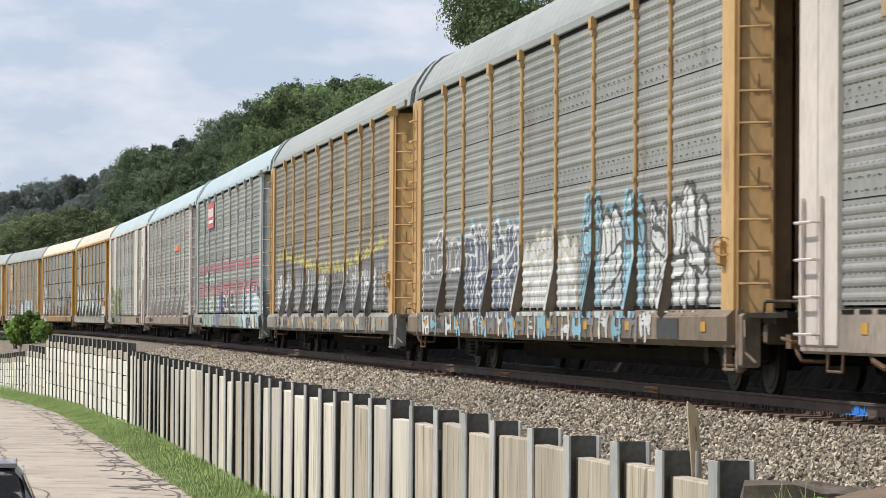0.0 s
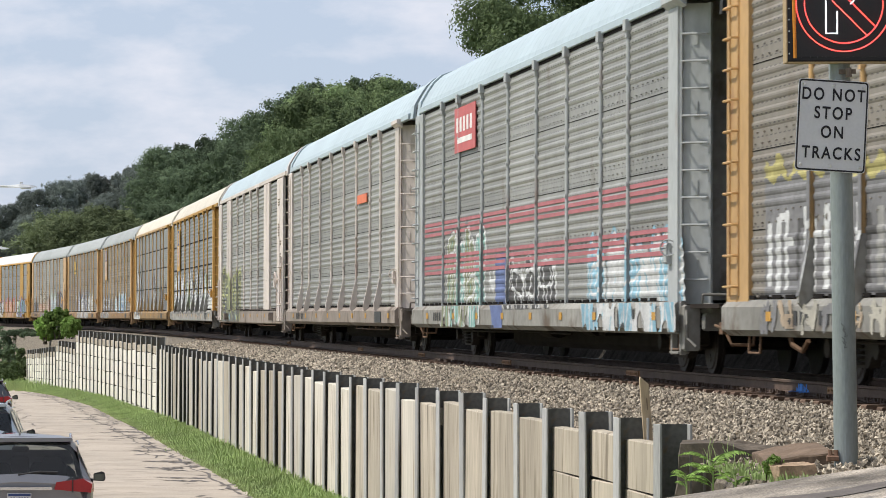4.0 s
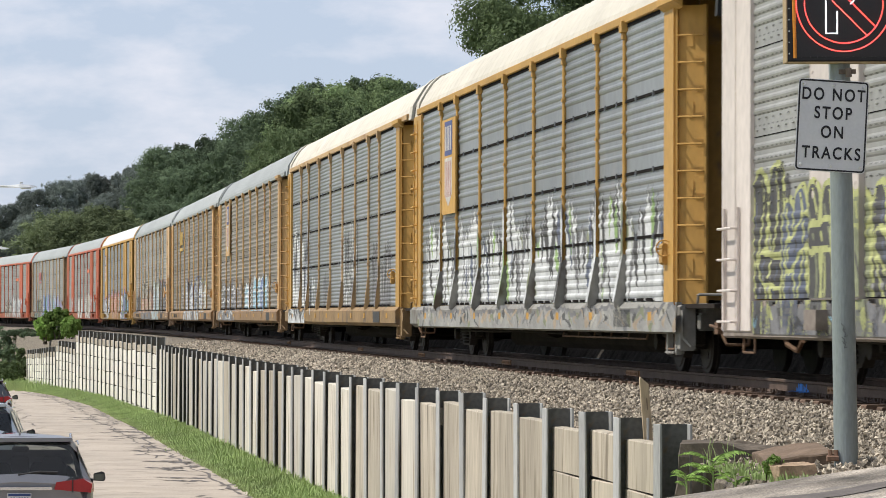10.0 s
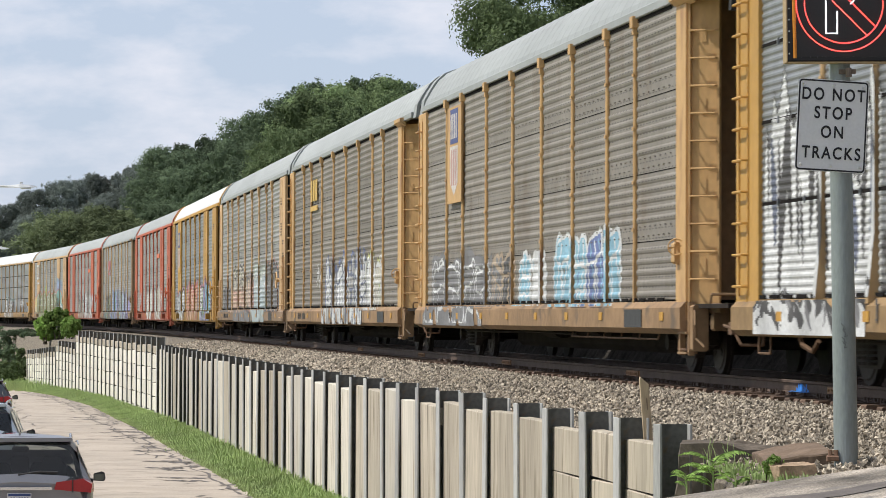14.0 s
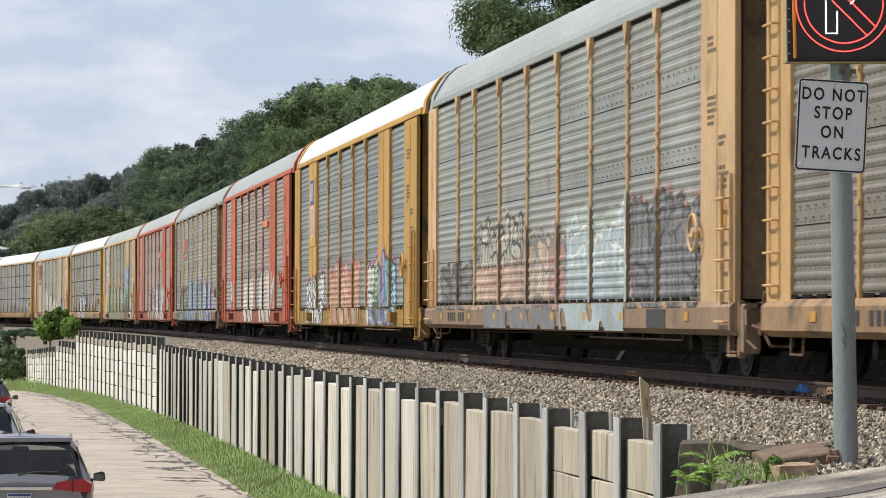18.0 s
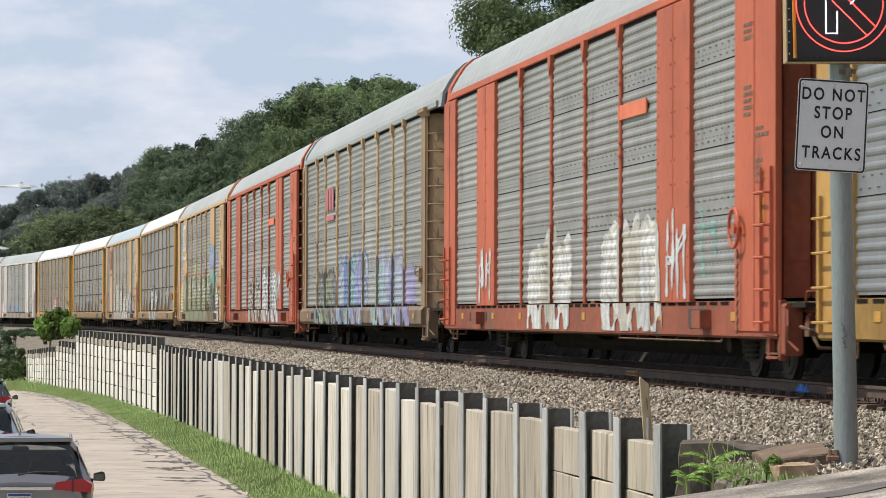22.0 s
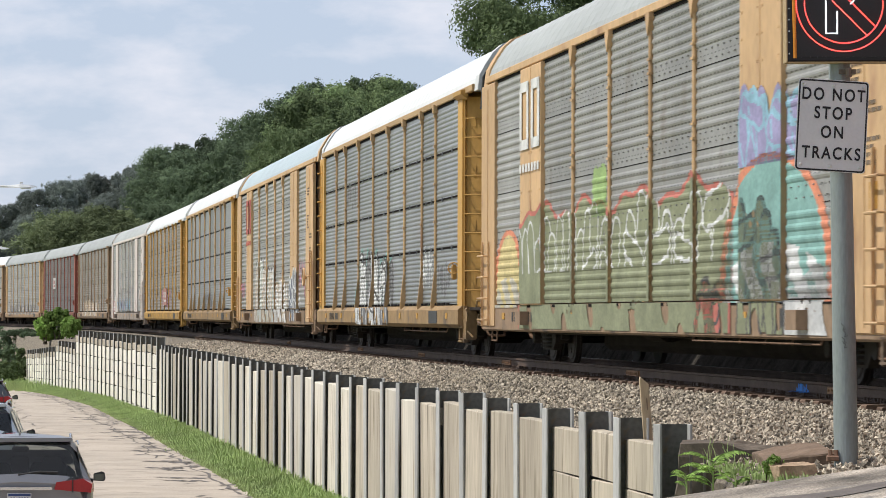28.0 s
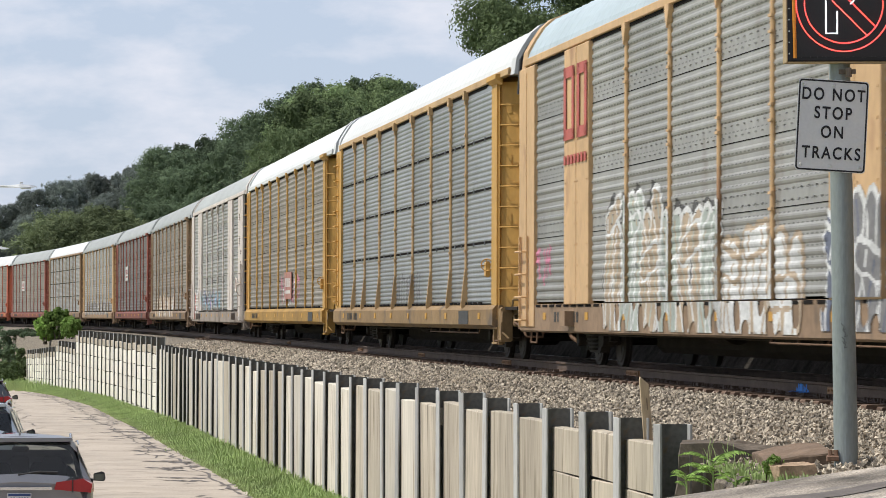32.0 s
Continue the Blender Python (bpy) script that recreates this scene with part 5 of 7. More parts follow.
def wheel_ring():
    """Rim of a hand brake wheel with its dished plate."""
    def make():
        b, n, k = Bag(), 20, 6
        for i in range(n):
            t = 2 * math.pi * i / n
            for j in range(k):
                q = 2 * math.pi * j / k
                r = 0.25 + 0.024 * math.cos(q)
                b.v.append((r * math.cos(t), 0.024 * math.sin(q), r * math.sin(t)))
        for i in range(n):
            for j in range(k):
                b.f.append((i * k + j, ((i + 1) % n) * k + j, ((i + 1) % n) * k + (j + 1) % k, i * k + (j + 1) % k))
        b.v.append((0, 0.03, 0))
        for i in range(0, n, 5):  # four flat spokes
            b.f.append((n * k, i * k + 3, ((i + 1) % n) * k + 3))
        b.m = [0] * len(b.f)
        return b.data("brake_wheel", [SLOT])
    return stored("brake_wheel", make)


def rack_car(num, spec):
    trim, sheet, roof = TRIMS[spec["trim"]], SHEETS[spec["sheet"]], ROOFS[spec["roof"]]
    sill = SILLS[spec.get("sill", spec["trim"])]
    end = TRIMS[spec.get("end", spec["trim"])]
    body = spec["body"]
    seams = spec.get("seams", ())
    ribk = "even" if spec.get("even") else ("A" if body == "A" and not seams else ("A" if seams else "B"))
    car = thing("rack_car", Matrix(), spec["label"], "freight car", "cars of the freight train")
    put("underframe", under_mesh(), car)
    put("roof", roof_mesh(-HALF + 0.35, HALF - 0.35), car, mats=[roof])
    ext = 0.12 if spec["body"] == "A" else 0.0
    for a in (-HALF - ext, HALF - 0.42 + ext):
        put("end_hood", hood_mesh(), car, pose(a, 0, 0), mats=[roof if spec["body"] == "A" else end])
    for a in (-HALF - ext - 0.14, HALF + ext):
        put("roof_seal", seal_mesh(), car, pose(a, 0, 0))
    posts, wides, ends = (POSTS_A, [], (ENDS_A[0], 11.65) if spec.get("even") else ENDS_A) if body == "A" else (POSTS_B, WIDE_B, ENDS_B)
    flare = spec.get("flare", 0 if spec.get("closed") else 3) if body == "A" else 0
    info = {"body": body, "foot": {0: 0.0, 1: 0.075, 2: 0.14, 3: 0.0}[flare], "zs": [z for z, o in RIBS[ribk]], "os": [o for z, o in RIBS[ribk]]}
    for side in (Matrix(), Matrix.Diagonal((1, -1, 1, 1))):
        marks = sorted([ends[0], ends[1]] + list(posts) + [x for w in wides for x in w])
        for u0, u1 in zip(marks, marks[1:]):
            if any(abs(u0 - w[0]) < 0.01 for w in wides):
                put("wide_post", wide_mesh(u1 - u0), car, side @ pose(u0, -SIDE, 0), mats=[trim])
                continue
            put("side_panel", bay_mesh(u0, u1, ribk, seams), car, side @ pose(u0, -SIDE, 0), mats=[sheet, M_SEAM])
        for p in posts:
            put("post", post_mesh(flare), car, side @ pose(p, -SIDE, 0), mats=[trim])
            if flare == 2:
                put("bracket", bracket_mesh(), car, side @ pose(p, -SIDE, 0), mats=[trim if spec["trim"] == "pink" else sill])
        opened = body == "A" and not spec.get("closed")
        stop = (ends[1] - ENDS_A[1] if opened else 0.0) + FRONT["A" if opened else ("B" if body == "B" else "closed")]
        put("end_post", end_post_mesh(ends[0] - REAR, False), car, side @ pose(REAR, -SIDE, 0), mats=[end])
        put("end_post", end_post_mesh(stop - ends[1], opened), car, side @ pose(ends[1], -SIDE, 0), mats=[end])
        if opened:
            put("post_cap", cap_mesh(), car, side @ pose(ends[1] - 0.1, -SIDE, 0), mats=[end])
            put("ladder", end_ladder_mesh(), car, side @ pose(stop, -SIDE, 0), mats=[end])
            put("ladder", ladder_mesh(1.2, 4.9, 0.45), car, side @ pose(-HALF + 0.4, -SIDE - 0.06, 0), mats=[end])
        else:
            put("ladder", ladder_mesh(0.75, 2.55, 0.5), car, side @ pose(stop - 0.36, -SIDE - 0.09, 0), mats=[end])
            put("ladder", ladder_mesh(0.75, 2.1, 0.7), car, side @ pose(-HALF + 0.6, -SIDE - 0.09, 0), mats=[end])
        put("end_platform", platform_mesh(), car, side @ pose(stop, 0, 0), mats=[sill])
        put("step_plate", step_plate_mesh(), car, side @ pose(stop, -SIDE, 0), mats=[sill])
        put("side_sill", sill_mesh(body, stop), car, side, mats=[sill])
        rail = stored(("toprail", body), lambda: Bag().cham(-HALF + 0.4, HALF - 0.4, -SIDE - 0.05, -SIDE + 0.05, Z_TOP + 0.03, Z_EAVE + 0.03, 0.012).data("top_rail", [SLOT]))
        put("top_rail", rail, car, side, mats=[roof if body == "A" and len(seams) == 0 else trim])
        lip = stored("lip", lambda: Bag().box(-13, 10.8, -SIDE - 0.012, -SIDE + 0.02, Z_TOP - 0.03, Z_TOP + 0.024).data("vent_slot", [M_SEAM]))
        put("vent_slot", lip, car, side)
        for i in range(4):
            # Front leaves are coloured darker than rear ones, for the shade of the gap.
            put("door_leaf", leaf_mesh(), car, side @ pose(stop - (0.5 if opened else 0.2) - 0.04 * (i % 2), -1.46 + i * 0.37, 0), mats=[SILLS[spec.get("end", spec["trim"])]])
            put("door_leaf", leaf_mesh(), car, side @ pose(-HALF + 0.28 + 0.03 * (i % 2), -1.42 + i * 0.35, 0), mats=[end])
        put("step", step_mesh(body == "B" or num % 2 == 0, stop), car, side, mats=[M_COUPLER])
        put("step", step_mesh(False, 12.95), car, side @ Matrix.Diagonal((-1, 1, 1, 1)), mats=[M_COUPLER])
        tagged(put("drain_slot", slot_mesh(), car, side @ pose(0, 0, 0.0 if body == "B" else 0.07)), kind="stuff")
    for turn in (0, 180):
        put("coupler", coupler_mesh(), car, pose(0, 0, 0, 0, 0, turn) @ pose(HALF - 0.27, 0, 0))
    # hand brake wheel and its chain at the end that faces the crossing
    if opened:
        hb = put("hand_brake", Bag().cham(11.3, 11.5, -SIDE - 0.13, -SIDE - 0.04, 1.55, 1.85, 0.03).data("hand_brake", [end]), car)
        put("brake_wheel", wheel_ring(), hb, pose(11.58, -SIDE - 0.12, 1.78, 0, 0, 70) @ Matrix.Diagonal((0.45, 0.45, 0.45, 1)), mats=[end])
    else:
        hb = put("hand_brake", Bag().tube((11.15, -SIDE - 0.05, 1.95), (11.15, -SIDE - 0.16, 1.95), 0.07, 10).data("hand_brake", [end]), car)
        put("brake_wheel", wheel_ring(), hb, pose(11.15, -SIDE - 0.15, 1.95), mats=[end])
        links = Bag()
        for k in range(9):
            z = 1.68 - k * 0.12
            links.rope([(11.13, -SIDE - 0.1, z), (11.17 + 0.02 * (k % 2), -SIDE - 0.1, z - 0.06), (11.13, -SIDE - 0.1, z - 0.12)], 0.014, 4)
        tagged(put("brake_chain", links.data("brake_chain", [M_COUPLER]), car), kind="stuff")
    if not opened:
        end_stencils(car, ends[1], stop, num)
    truck(car, num, -9.75)
    truck(car, num, 9.75)
    car_marks(car, spec, wides)
    if "badge" in spec:
        badge(car, spec)
    if spec.get("stripes"):
        b = Bag()
        for z in spec["stripes"]:
            for u0, u1 in zip(marks, marks[1:]):
                b.box(u0 + 0.09, u1 - 0.09, -SIDE - 0.0215, -SIDE - 0.005, z - 0.032, z + 0.032)
        part("stripes", b, mat("faded_red_stripe", (0.4, 0.135, 0.15), 0.6, var=0.2), car, "faded red stripes")
    if spec.get("tags"):
        tags(car, info, posts, wides, spec["tags"], 100 + num)
    return car


# paint of the sprayed pieces
WT, BK, GY, LB, DB = (0.6, 0.61, 0.61), (0.035, 0.035, 0.04), (0.16, 0.16, 0.17), (0.22, 0.43, 0.55), (0.07, 0.09, 0.15)
YE, GN, PK, TQ, OR, PU, RD, OL = (0.43, 0.45, 0.17), (0.26, 0.4, 0.13), (0.52, 0.16, 0.26), (0.19, 0.39, 0.36), (0.44, 0.27, 0.14), (0.27, 0.25, 0.44), (0.46, 0.11, 0.08), (0.2, 0.22, 0.12)
TN, PC, BL, CR, SG = (0.38, 0.29, 0.2), (0.5, 0.38, 0.28), (0.09, 0.14, 0.33), (0.43, 0.405, 0.34), (0.33, 0.375, 0.34)
YL2 = (0.42, 0.37, 0.12)
FO, YL = (0.62, 0.2, 0.1), (0.56, 0.46, 0.2)
FR, PB = (0.4, 0.2, 0.17), (0.34, 0.41, 0.44)
SG2 = (0.3, 0.295, 0.28)
SEAM7, SEAM6 = (4.2, 3.24, 2.22, 1.1), (4.05, 2.95, 1.98, 1.1)
SH = ((0.07, 0.09, 0.22), (0.42, 0.22, 0.19))
RB = ((0.5, 0.12, 0.12), (0.75, 0.72, 0.7))
OB = ((0.66, 0.17, 0.08), (0.66, 0.17, 0.08))
YB = ((0.55, 0.36, 0.1), (0.25, 0.2, 0.1))

CARS = [
    dict(body="B", trim="pink", sheet="zinc", roof="grey", label="grey enclosed rack car with chalky white end posts"),
    dict(body="A", trim="orange", sheet="zinc", roof="grey", sill="rust", flare=2, label="orange-trimmed rack car with blue and white graffiti", tags=[
        (-12.6, -8.0, 0.98, 2.35, "field", (GY,), WT, None), (-7.9, -2.3, 0.98, 2.45, "bubble", (DB,), WT, LB), (-2.1, 2.3, 1.0, 2.25, "bubble", (WT,), CR, None),
        (2.7, 7.0, 0.98, 2.65, "bubble", (LB, WT), BK, LB), (7.2, 10.4, 1.05, 2.6, "bubble", (WT,), BK, None), (-12.8, 8, 0.6, 0.97, "thin", (GY, WT, LB), WT, None)]),
    dict(body="A", trim="orange", sheet="brown", roof="grey", sill="pale", flare=2, label="orange-trimmed rack car with a long black and white graffiti piece", tags=[
        (-12.1, 10.6, 1.05, 2.6, "block", (GY, WT, WT, SG2, BK), WT, YL2), (-12, 10, 0.6, 0.97, "thin", (GY, TN, CR), WT, None)]),
    dict(body="A", trim="grey", sheet="zinc", roof="blue", end="grey", sill="pale", label="pale grey rack car with faded red stripes and a red badge", badge=("panel", -7.0, 4.55, RB), stripes=(2.75, 2.64, 2.53, 2.05, 1.94, 1.83, 1.72), tags=[
        (-9.6, -4.7, 0.62, 2.55, "bubble", (OL, TQ), WT, GY), (-4.4, -3.5, 1.3, 1.7, "thin", (WT,), WT, None), (-3.4, -2.2, 0.6, 1.95, "field", (BL,), BL, None), (-1.9, 2.4, 1.0, 1.85, "bubble", (BK,), WT, None), (5.4, 12.0, 0.62, 1.95, "bubble", (LB, WT), WT, LB)]),
    dict(body="A", trim="pink", sheet="zinc", roof="blue", end="pink", flare=2, label="chalky white-trimmed grey rack car with an orange bar", badge=("bar", 4.9, 3.75, OB)),
    dict(body="B", trim="pink", sheet="zinc", roof="blue", label="chalky white-trimmed rack car with yellow-green graffiti", tags=[
        (-12.2, -3.6, 0.62, 2.55, "bubble", (BK, DB, BK, OL), YE, None), (-12.3, -5.0, 0.6, 1.0, "flame", (GY, LB, BK, YE, GY), GY, None), (-3.0, -1.9, 2.1, 2.7, "thin", (BK,), BK, None), (-12.9, -10.6, 2.0, 2.6, "thin", (BK,), BK, None)]),
    dict(body="A", trim="yellow", sheet="bright", roof="cream", sill="pale", seams=SEAM6, flare=2, label="yellow-trimmed rack car with a shield badge and white graffiti", badge=("shield", -8.6, 4.0, SH), tags=[
        (-12.2, 11.0, 1.03, 3.05, "flame", (WT, BK, BK, DB, GY, BK, GN, BK, OL), GY, None), (-12.6, 12.4, 0.6, 1.0, "flame", (SG2, GY, TN, BK, OL, TN, CR), GY, None)]),
    dict(body="A", trim="straw", end="yellow", sheet="bright", roof="cream", sill="straw", seams=SEAM7, even=True, flare=1, label="yellow-trimmed bright rack car with white and black graffiti", tags=[
        (-12.6, -7.7, 1.03, 3.9, "flame", (WT, BK, BK, DB), BK, None), (-12.7, -7.9, 0.6, 1.12, "flame", (WT, BK, GY), BK, None), (-8.2, -6.2, 0.7, 1.9, "thin", (BK, WT), BK, None), (-4.0, -2.5, 1.1, 2.0, "thin", (GY,), GY, None), (0.3, 4.0, 1.1, 2.8, "thin", (WT, GY, BK), WT, None), (0.3, 4.0, 1.05, 2.6, "thin", (WT,), WT, None), (0.2, 4.2, 1.05, 3.1, "thin", (WT, BK), WT, None), (0.4, 3.9, 1.05, 2.0, "flame", (SG2, BK, WT, GY, WT), GY, None), (6.9, 10.5, 1.03, 2.8, "flame", (GY, BK, BK, SG2), BK, None)]),
    dict(body="A", trim="orange", sheet="brown", roof="grey", label="orange-trimmed brown rack car with a shield badge", badge=("shield", -8.6, 4.2, SH), tags=[
        (-12.0, -4.6, 1.0, 1.95, "field", (GY,), WT, GY), (-4.5, -2.0, 1.05, 2.0, "bubble", (GY, BK), TN, None), (-1.6, 1.1, 1.05, 1.95, "bubble", (LB, WT), WT, None), (2.0, 7.3, 1.02, 2.1, "bubble", (LB, LB, BL), WT, None), (-12.5, -5, 0.62, 0.97, "field", (GY,), WT, GY)]),
    dict(body="A", trim="orange", sheet="brown", roof="grey", end="orange", label="brown dusty rack car with blue and white graffiti", badge=("stencil", -7.0, 4.2, YB), tags=[
        (-4.1, 5.1, 0.62, 2.35, "bubble", (WT, SG2, WT), DB, BL), (5.2, 8.3, 1.0, 2.25, "bubble", (WT, CR), WT, YE), (-6.6, -5.2, 1.6, 2.2, "thin", (WT,), WT, None)]),
    dict(body="A", closed=True, trim="tan", sheet="zinc", roof="grey", label="tan-trimmed rack car with faded pink and green graffiti", tags=[
        (-12.3, -8.2, 1.0, 1.85, "bubble", (GY,), BK, None), (-7.5, -2.8, 1.75, 2.6, "bubble", (CR,), BK, CR), (-7.5, -2.8, 0.98, 1.75, "bubble", (PC, TN), FR, PC), (-2.6, 1.3, 0.98, 2.3, "bubble", (TN, PC, FR), GY, PC),
        (1.6, 6.5, 0.6, 2.45, "field", (SG, PB), WT, SG), (6.7, 11.2, 1.0, 2.5, "bubble", (GY,), BK, FR), (-6, 1, 0.6, 0.97, "field", (GY,), GY, GY)]),
    dict(body="B", trim="yellow", sheet="bright", roof="white", label="bright yellow-trimmed rack car with a white roof and pink graffiti", badge=("shield", -8.6, 3.9, SH), tags=[
        (-10.7, -6.2, 0.6, 1.95, "bubble", (WT,), BK, PK), (-4.6, 2.2, 0.6, 2.2, "bubble", (OR, TN, PC), RD, PK), (3.8, 9.2, 0.6, 2.25, "bubble", (WT, GN, PU, LB, LB), BK, PK), (3.9, 9.2, 0.58, 1.0, "field", (TQ, PU), WT, TQ)]),
    dict(body="B", trim="red", sheet="zinc", roof="grey", label="orange-red trimmed grey rack car with white tags", badge=("bar", 4.5, 3.9, OB), tags=[
        (-9.4, -7.8, 1.1, 2.0, "thin", (WT,), WT, None), (-4.3, -0.4, 0.6, 2.15, "bubble", (WT, CR), CR, WT), (2.4, 6.4, 0.6, 2.2, "bubble", (WT, CR), CR, WT), (6.8, 8.3, 1.1, 2.25, "thin", (WT,), WT, None), (8.6, 9.9, 1.4, 2.2, "thin", (TQ,), TQ, None)]),
    dict(body="A", trim="tan", sheet="zinc", roof="grey", end="brown", sill="brown", label="tan-trimmed grey rack car with light blue graffiti", badge=("stencil", -6.6, 3.8, ((0.45, 0.15, 0.16), (0.45, 0.15, 0.16))), tags=[
        (-9.9, -5.1, 0.62, 2.0, "bubble", (GY, TQ, OL), BK, BK), (-4.8, 1.5, 0.62, 2.3, "bubble", (PB, BL, TQ, PU), BL, PB), (3.2, 8.0, 0.62, 2.25, "bubble", (TQ, PB, BL, PB), PU, PB), (8.0, 10.0, 0.62, 1.9, "bubble", (PU,), PU, None)]),
    dict(body="B", trim="red", sheet="zinc", roof="grey", label="orange-red trimmed rack car with large white letters", badge=("bar", 4.5, 3.9, OB), tags=[
        (-4.2, 0.2, 0.6, 1.95, "bubble", (CR,), BK, None), (0.8, 6.9, 0.6, 2.3, "bubble", (WT, WT, SG2), GY, WT), (6.5, 8.3, 1.2, 2.3, "thin", (WT,), WT, None)]),
    dict(body="B", trim="tan", sheet="zinc", roof="grey", ink="light", label="tan-trimmed rack car with a large olive green graffiti piece", badge=("letters", -8.6, 4.35, ((0.65, 0.65, 0.63), (0.65, 0.65, 0.63))), tags=[
        (-12.4, -9.9, 0.98, 2.3, "dome", (YL, CR), FO, FO), (-9.8, 5.6, 0.58, 2.55, "field", (OL,), WT, RD), (5.3, 10.2, 1.0, 2.75, "dome", (TQ, WT), FO, FO), (6.0, 8.4, 0.58, 2.2, "bubble", (OL,), BK, None), (8.5, 10.2, 0.58, 1.35, "field", (WT,), WT, WT), (6.3, 9.0, 2.75, 3.6, "bubble", (PU,), LB, PU), (-3.5, -2.4, 2.45, 3.15, "bubble", (GN,), GN, None), (3.6, 5.2, 0.6, 1.3, "bubble", (RD,), BK, None)]),
    dict(body="A", trim="straw", end="yellow", sheet="bright", roof="white", seams=SEAM7, even=True, sill="straw", flare=1, label="yellow-trimmed bright rack car with a turquoise tag", tags=[
        (-4.8, 1.4, 0.62, 2.3, "bubble", (WT, GY, WT), BK, TQ), (6.4, 8.0, 1.4, 2.3, "thin", (WT,), WT, None), (8.6, 10.4, 1.2, 1.9, "thin", (GY,), GY, None), (-7.8, -5.6, 3.6, 4.2, "thin", (GY,), GY, None)]),
    dict(body="B", trim="tan", sheet="zinc", roof="blue", label="tan-trimmed grey rack car with brown and white graffiti", badge=("letters", -8.6, 4.3, ((0.42, 0.1, 0.08), (0.42, 0.1, 0.08))), tags=[
        (-6.6, 1.0, 0.6, 2.55, "bubble", (TN, SG, TN, SG), WT, BK), (0.6, 4.8, 0.6, 1.95, "bubble", (WT,), TN, None), (5.8, 8.7, 0.7, 2.15, "bubble", (DB, GY), WT, None), (-12.8, -10.9, 1.4, 2.0, "thin", (PK,), PK, None), (8.2, 10.4, 1.3, 2.5, "thin", (PK,), PK, None)]),
    dict(body="A", trim="straw", end="yellow", sheet="bright", roof="white", seams=SEAM7, even=True, sill="straw", flare=1, label="yellow-trimmed bright rack car with a white roof", tags=[(-3, 2, 1.1, 1.7, "thin", (GY,), GY, None)]),
    dict(body="A", trim="yellow", sheet="brown", roof="white", label="yellow-trimmed dusty rack car with a small red badge", badge=("square", 1.3, 1.75, ((0.36, 0.17, 0.14), (0.55, 0.53, 0.5))), tags=[(-1.5, 4.5, 1.1, 2.0, "thin", (PK, WT), PK, None)]),
    dict(body="B", trim="pink", sheet="zinc", roof="grey", label="pale trimmed grey rack car with red and blue tags", tags=[(-12.4, -9.2, 0.7, 1.9, "bubble", (RD, WT, OR), WT, None), (-8, 2, 1.0, 1.8, "thin", (LB, PU), LB, None)]),
    dict(body="A", trim="brown", sheet="brown", roof="grey", label="brown dusty rack car with pale tags", tags=[(-9, 4, 0.8, 1.7, "bubble", (PC, TN, WT), TN, None)]),
    dict(body="A", trim="maroon", sheet="dark", roof="grey", label="dark maroon rack car with small pale badges", badge=("square", -4.5, 3.3, ((0.5, 0.48, 0.46), (0.3, 0.1, 0.1)))),
    dict(body="A", trim="tan", sheet="zinc", roof="grey", label="tan-trimmed grey rack car with white tags", tags=[(-11, 9, 0.9, 1.6, "bubble", (CR, GY), GY, None)]),
    dict(body="A", trim="brown", sheet="zinc", roof="white", label="brown-trimmed grey rack car with a white roof", even=True, seams=SEAM7),
    dict(body="A", trim="maroon", sheet="brown", roof="grey", label="dark red rack car with a pale badge", badge=("square", -4.5, 3.3, ((0.5, 0.48, 0.46), (0.3, 0.1, 0.1)))),
    dict(body="A", trim="red", sheet="brown", roof="white", label="orange-red trimmed dusty rack car"),
    dict(body="A", trim="tan", sheet="zinc", roof="grey", label="tan-trimmed grey rack car"),
]
TRAIN = [rack_car(i, c) for i, c in enumerate(CARS)]


def train_at(t):
    """Place of the gap behind the first car along the line."""
    return 35.98 + 13.9265 * t + 0.023508 * t * t


def car_pose(num, t):
    s = train_at(t) - CAR_PITCH * num + CAR_PITCH / 2
    a, c = on_line(s - 9.75), on_line(s + 9.75)
    mid = (a + c) / 2
    return pose(mid.x, mid.y, 0, 0, 0, math.degrees(math.atan2(c.y - a.y, c.x - a.x)))


def motions():
    times = [i * 0.5 for i in range(65)]
    for num, car in enumerate(TRAIN):
        walk(car, [(t, car_pose(num, t)) for t in times])
    # wheels turn while their car is near the crossing
    for w, num, x, dx in WHEELS:
        def place(t):
            return train_at(t) - CAR_PITCH * num + CAR_PITCH / 2 + x
        near = [i / 30 for i in range(0, 961) if -25 < place(i / 30) < 50]
        base = pose(dx, 0, 0.42)
        if len(near) < 3:
            walk(w, [(0, base), (32, base)])
            continue
        rows = []
        s0 = place(near[0])
        if near[0] > 0:
            rows.append((0, base))
        for t in near:
            rows.append((t, base @ Matrix.Rotation((place(t) - s0) / 0.42, 4, "Y")))
        if near[-1] < 31.99:
            rows.append((32, rows[-1][1]))
        walk(w, rows)


# ---- trees and plants ----
def leaf_mat(name, col, var=0.45):
    m = mat(name, col, 0.8, var=var, scale=0.45, fine=3.0, bump=0, rand=0.42, spec=0.1)
    b = m.node_tree.nodes["Principled BSDF"]
    nt = m.node_tree
    tr, mx = nt.nodes.new("ShaderNodeBsdfTranslucent"), nt.nodes.new("ShaderNodeMixShader")
    mx.inputs[0].default_value = 0.28
    nt.links.new(b.inputs["Base Color"].links[0].from_socket, tr.inputs["Color"])
    nt.links.new(b.outputs[0], mx.inputs[1])
    nt.links.new(tr.outputs[0], mx.inputs[2])
    nt.links.new(mx.outputs[0], nt.nodes["Material Output"].inputs["Surface"])
    return m


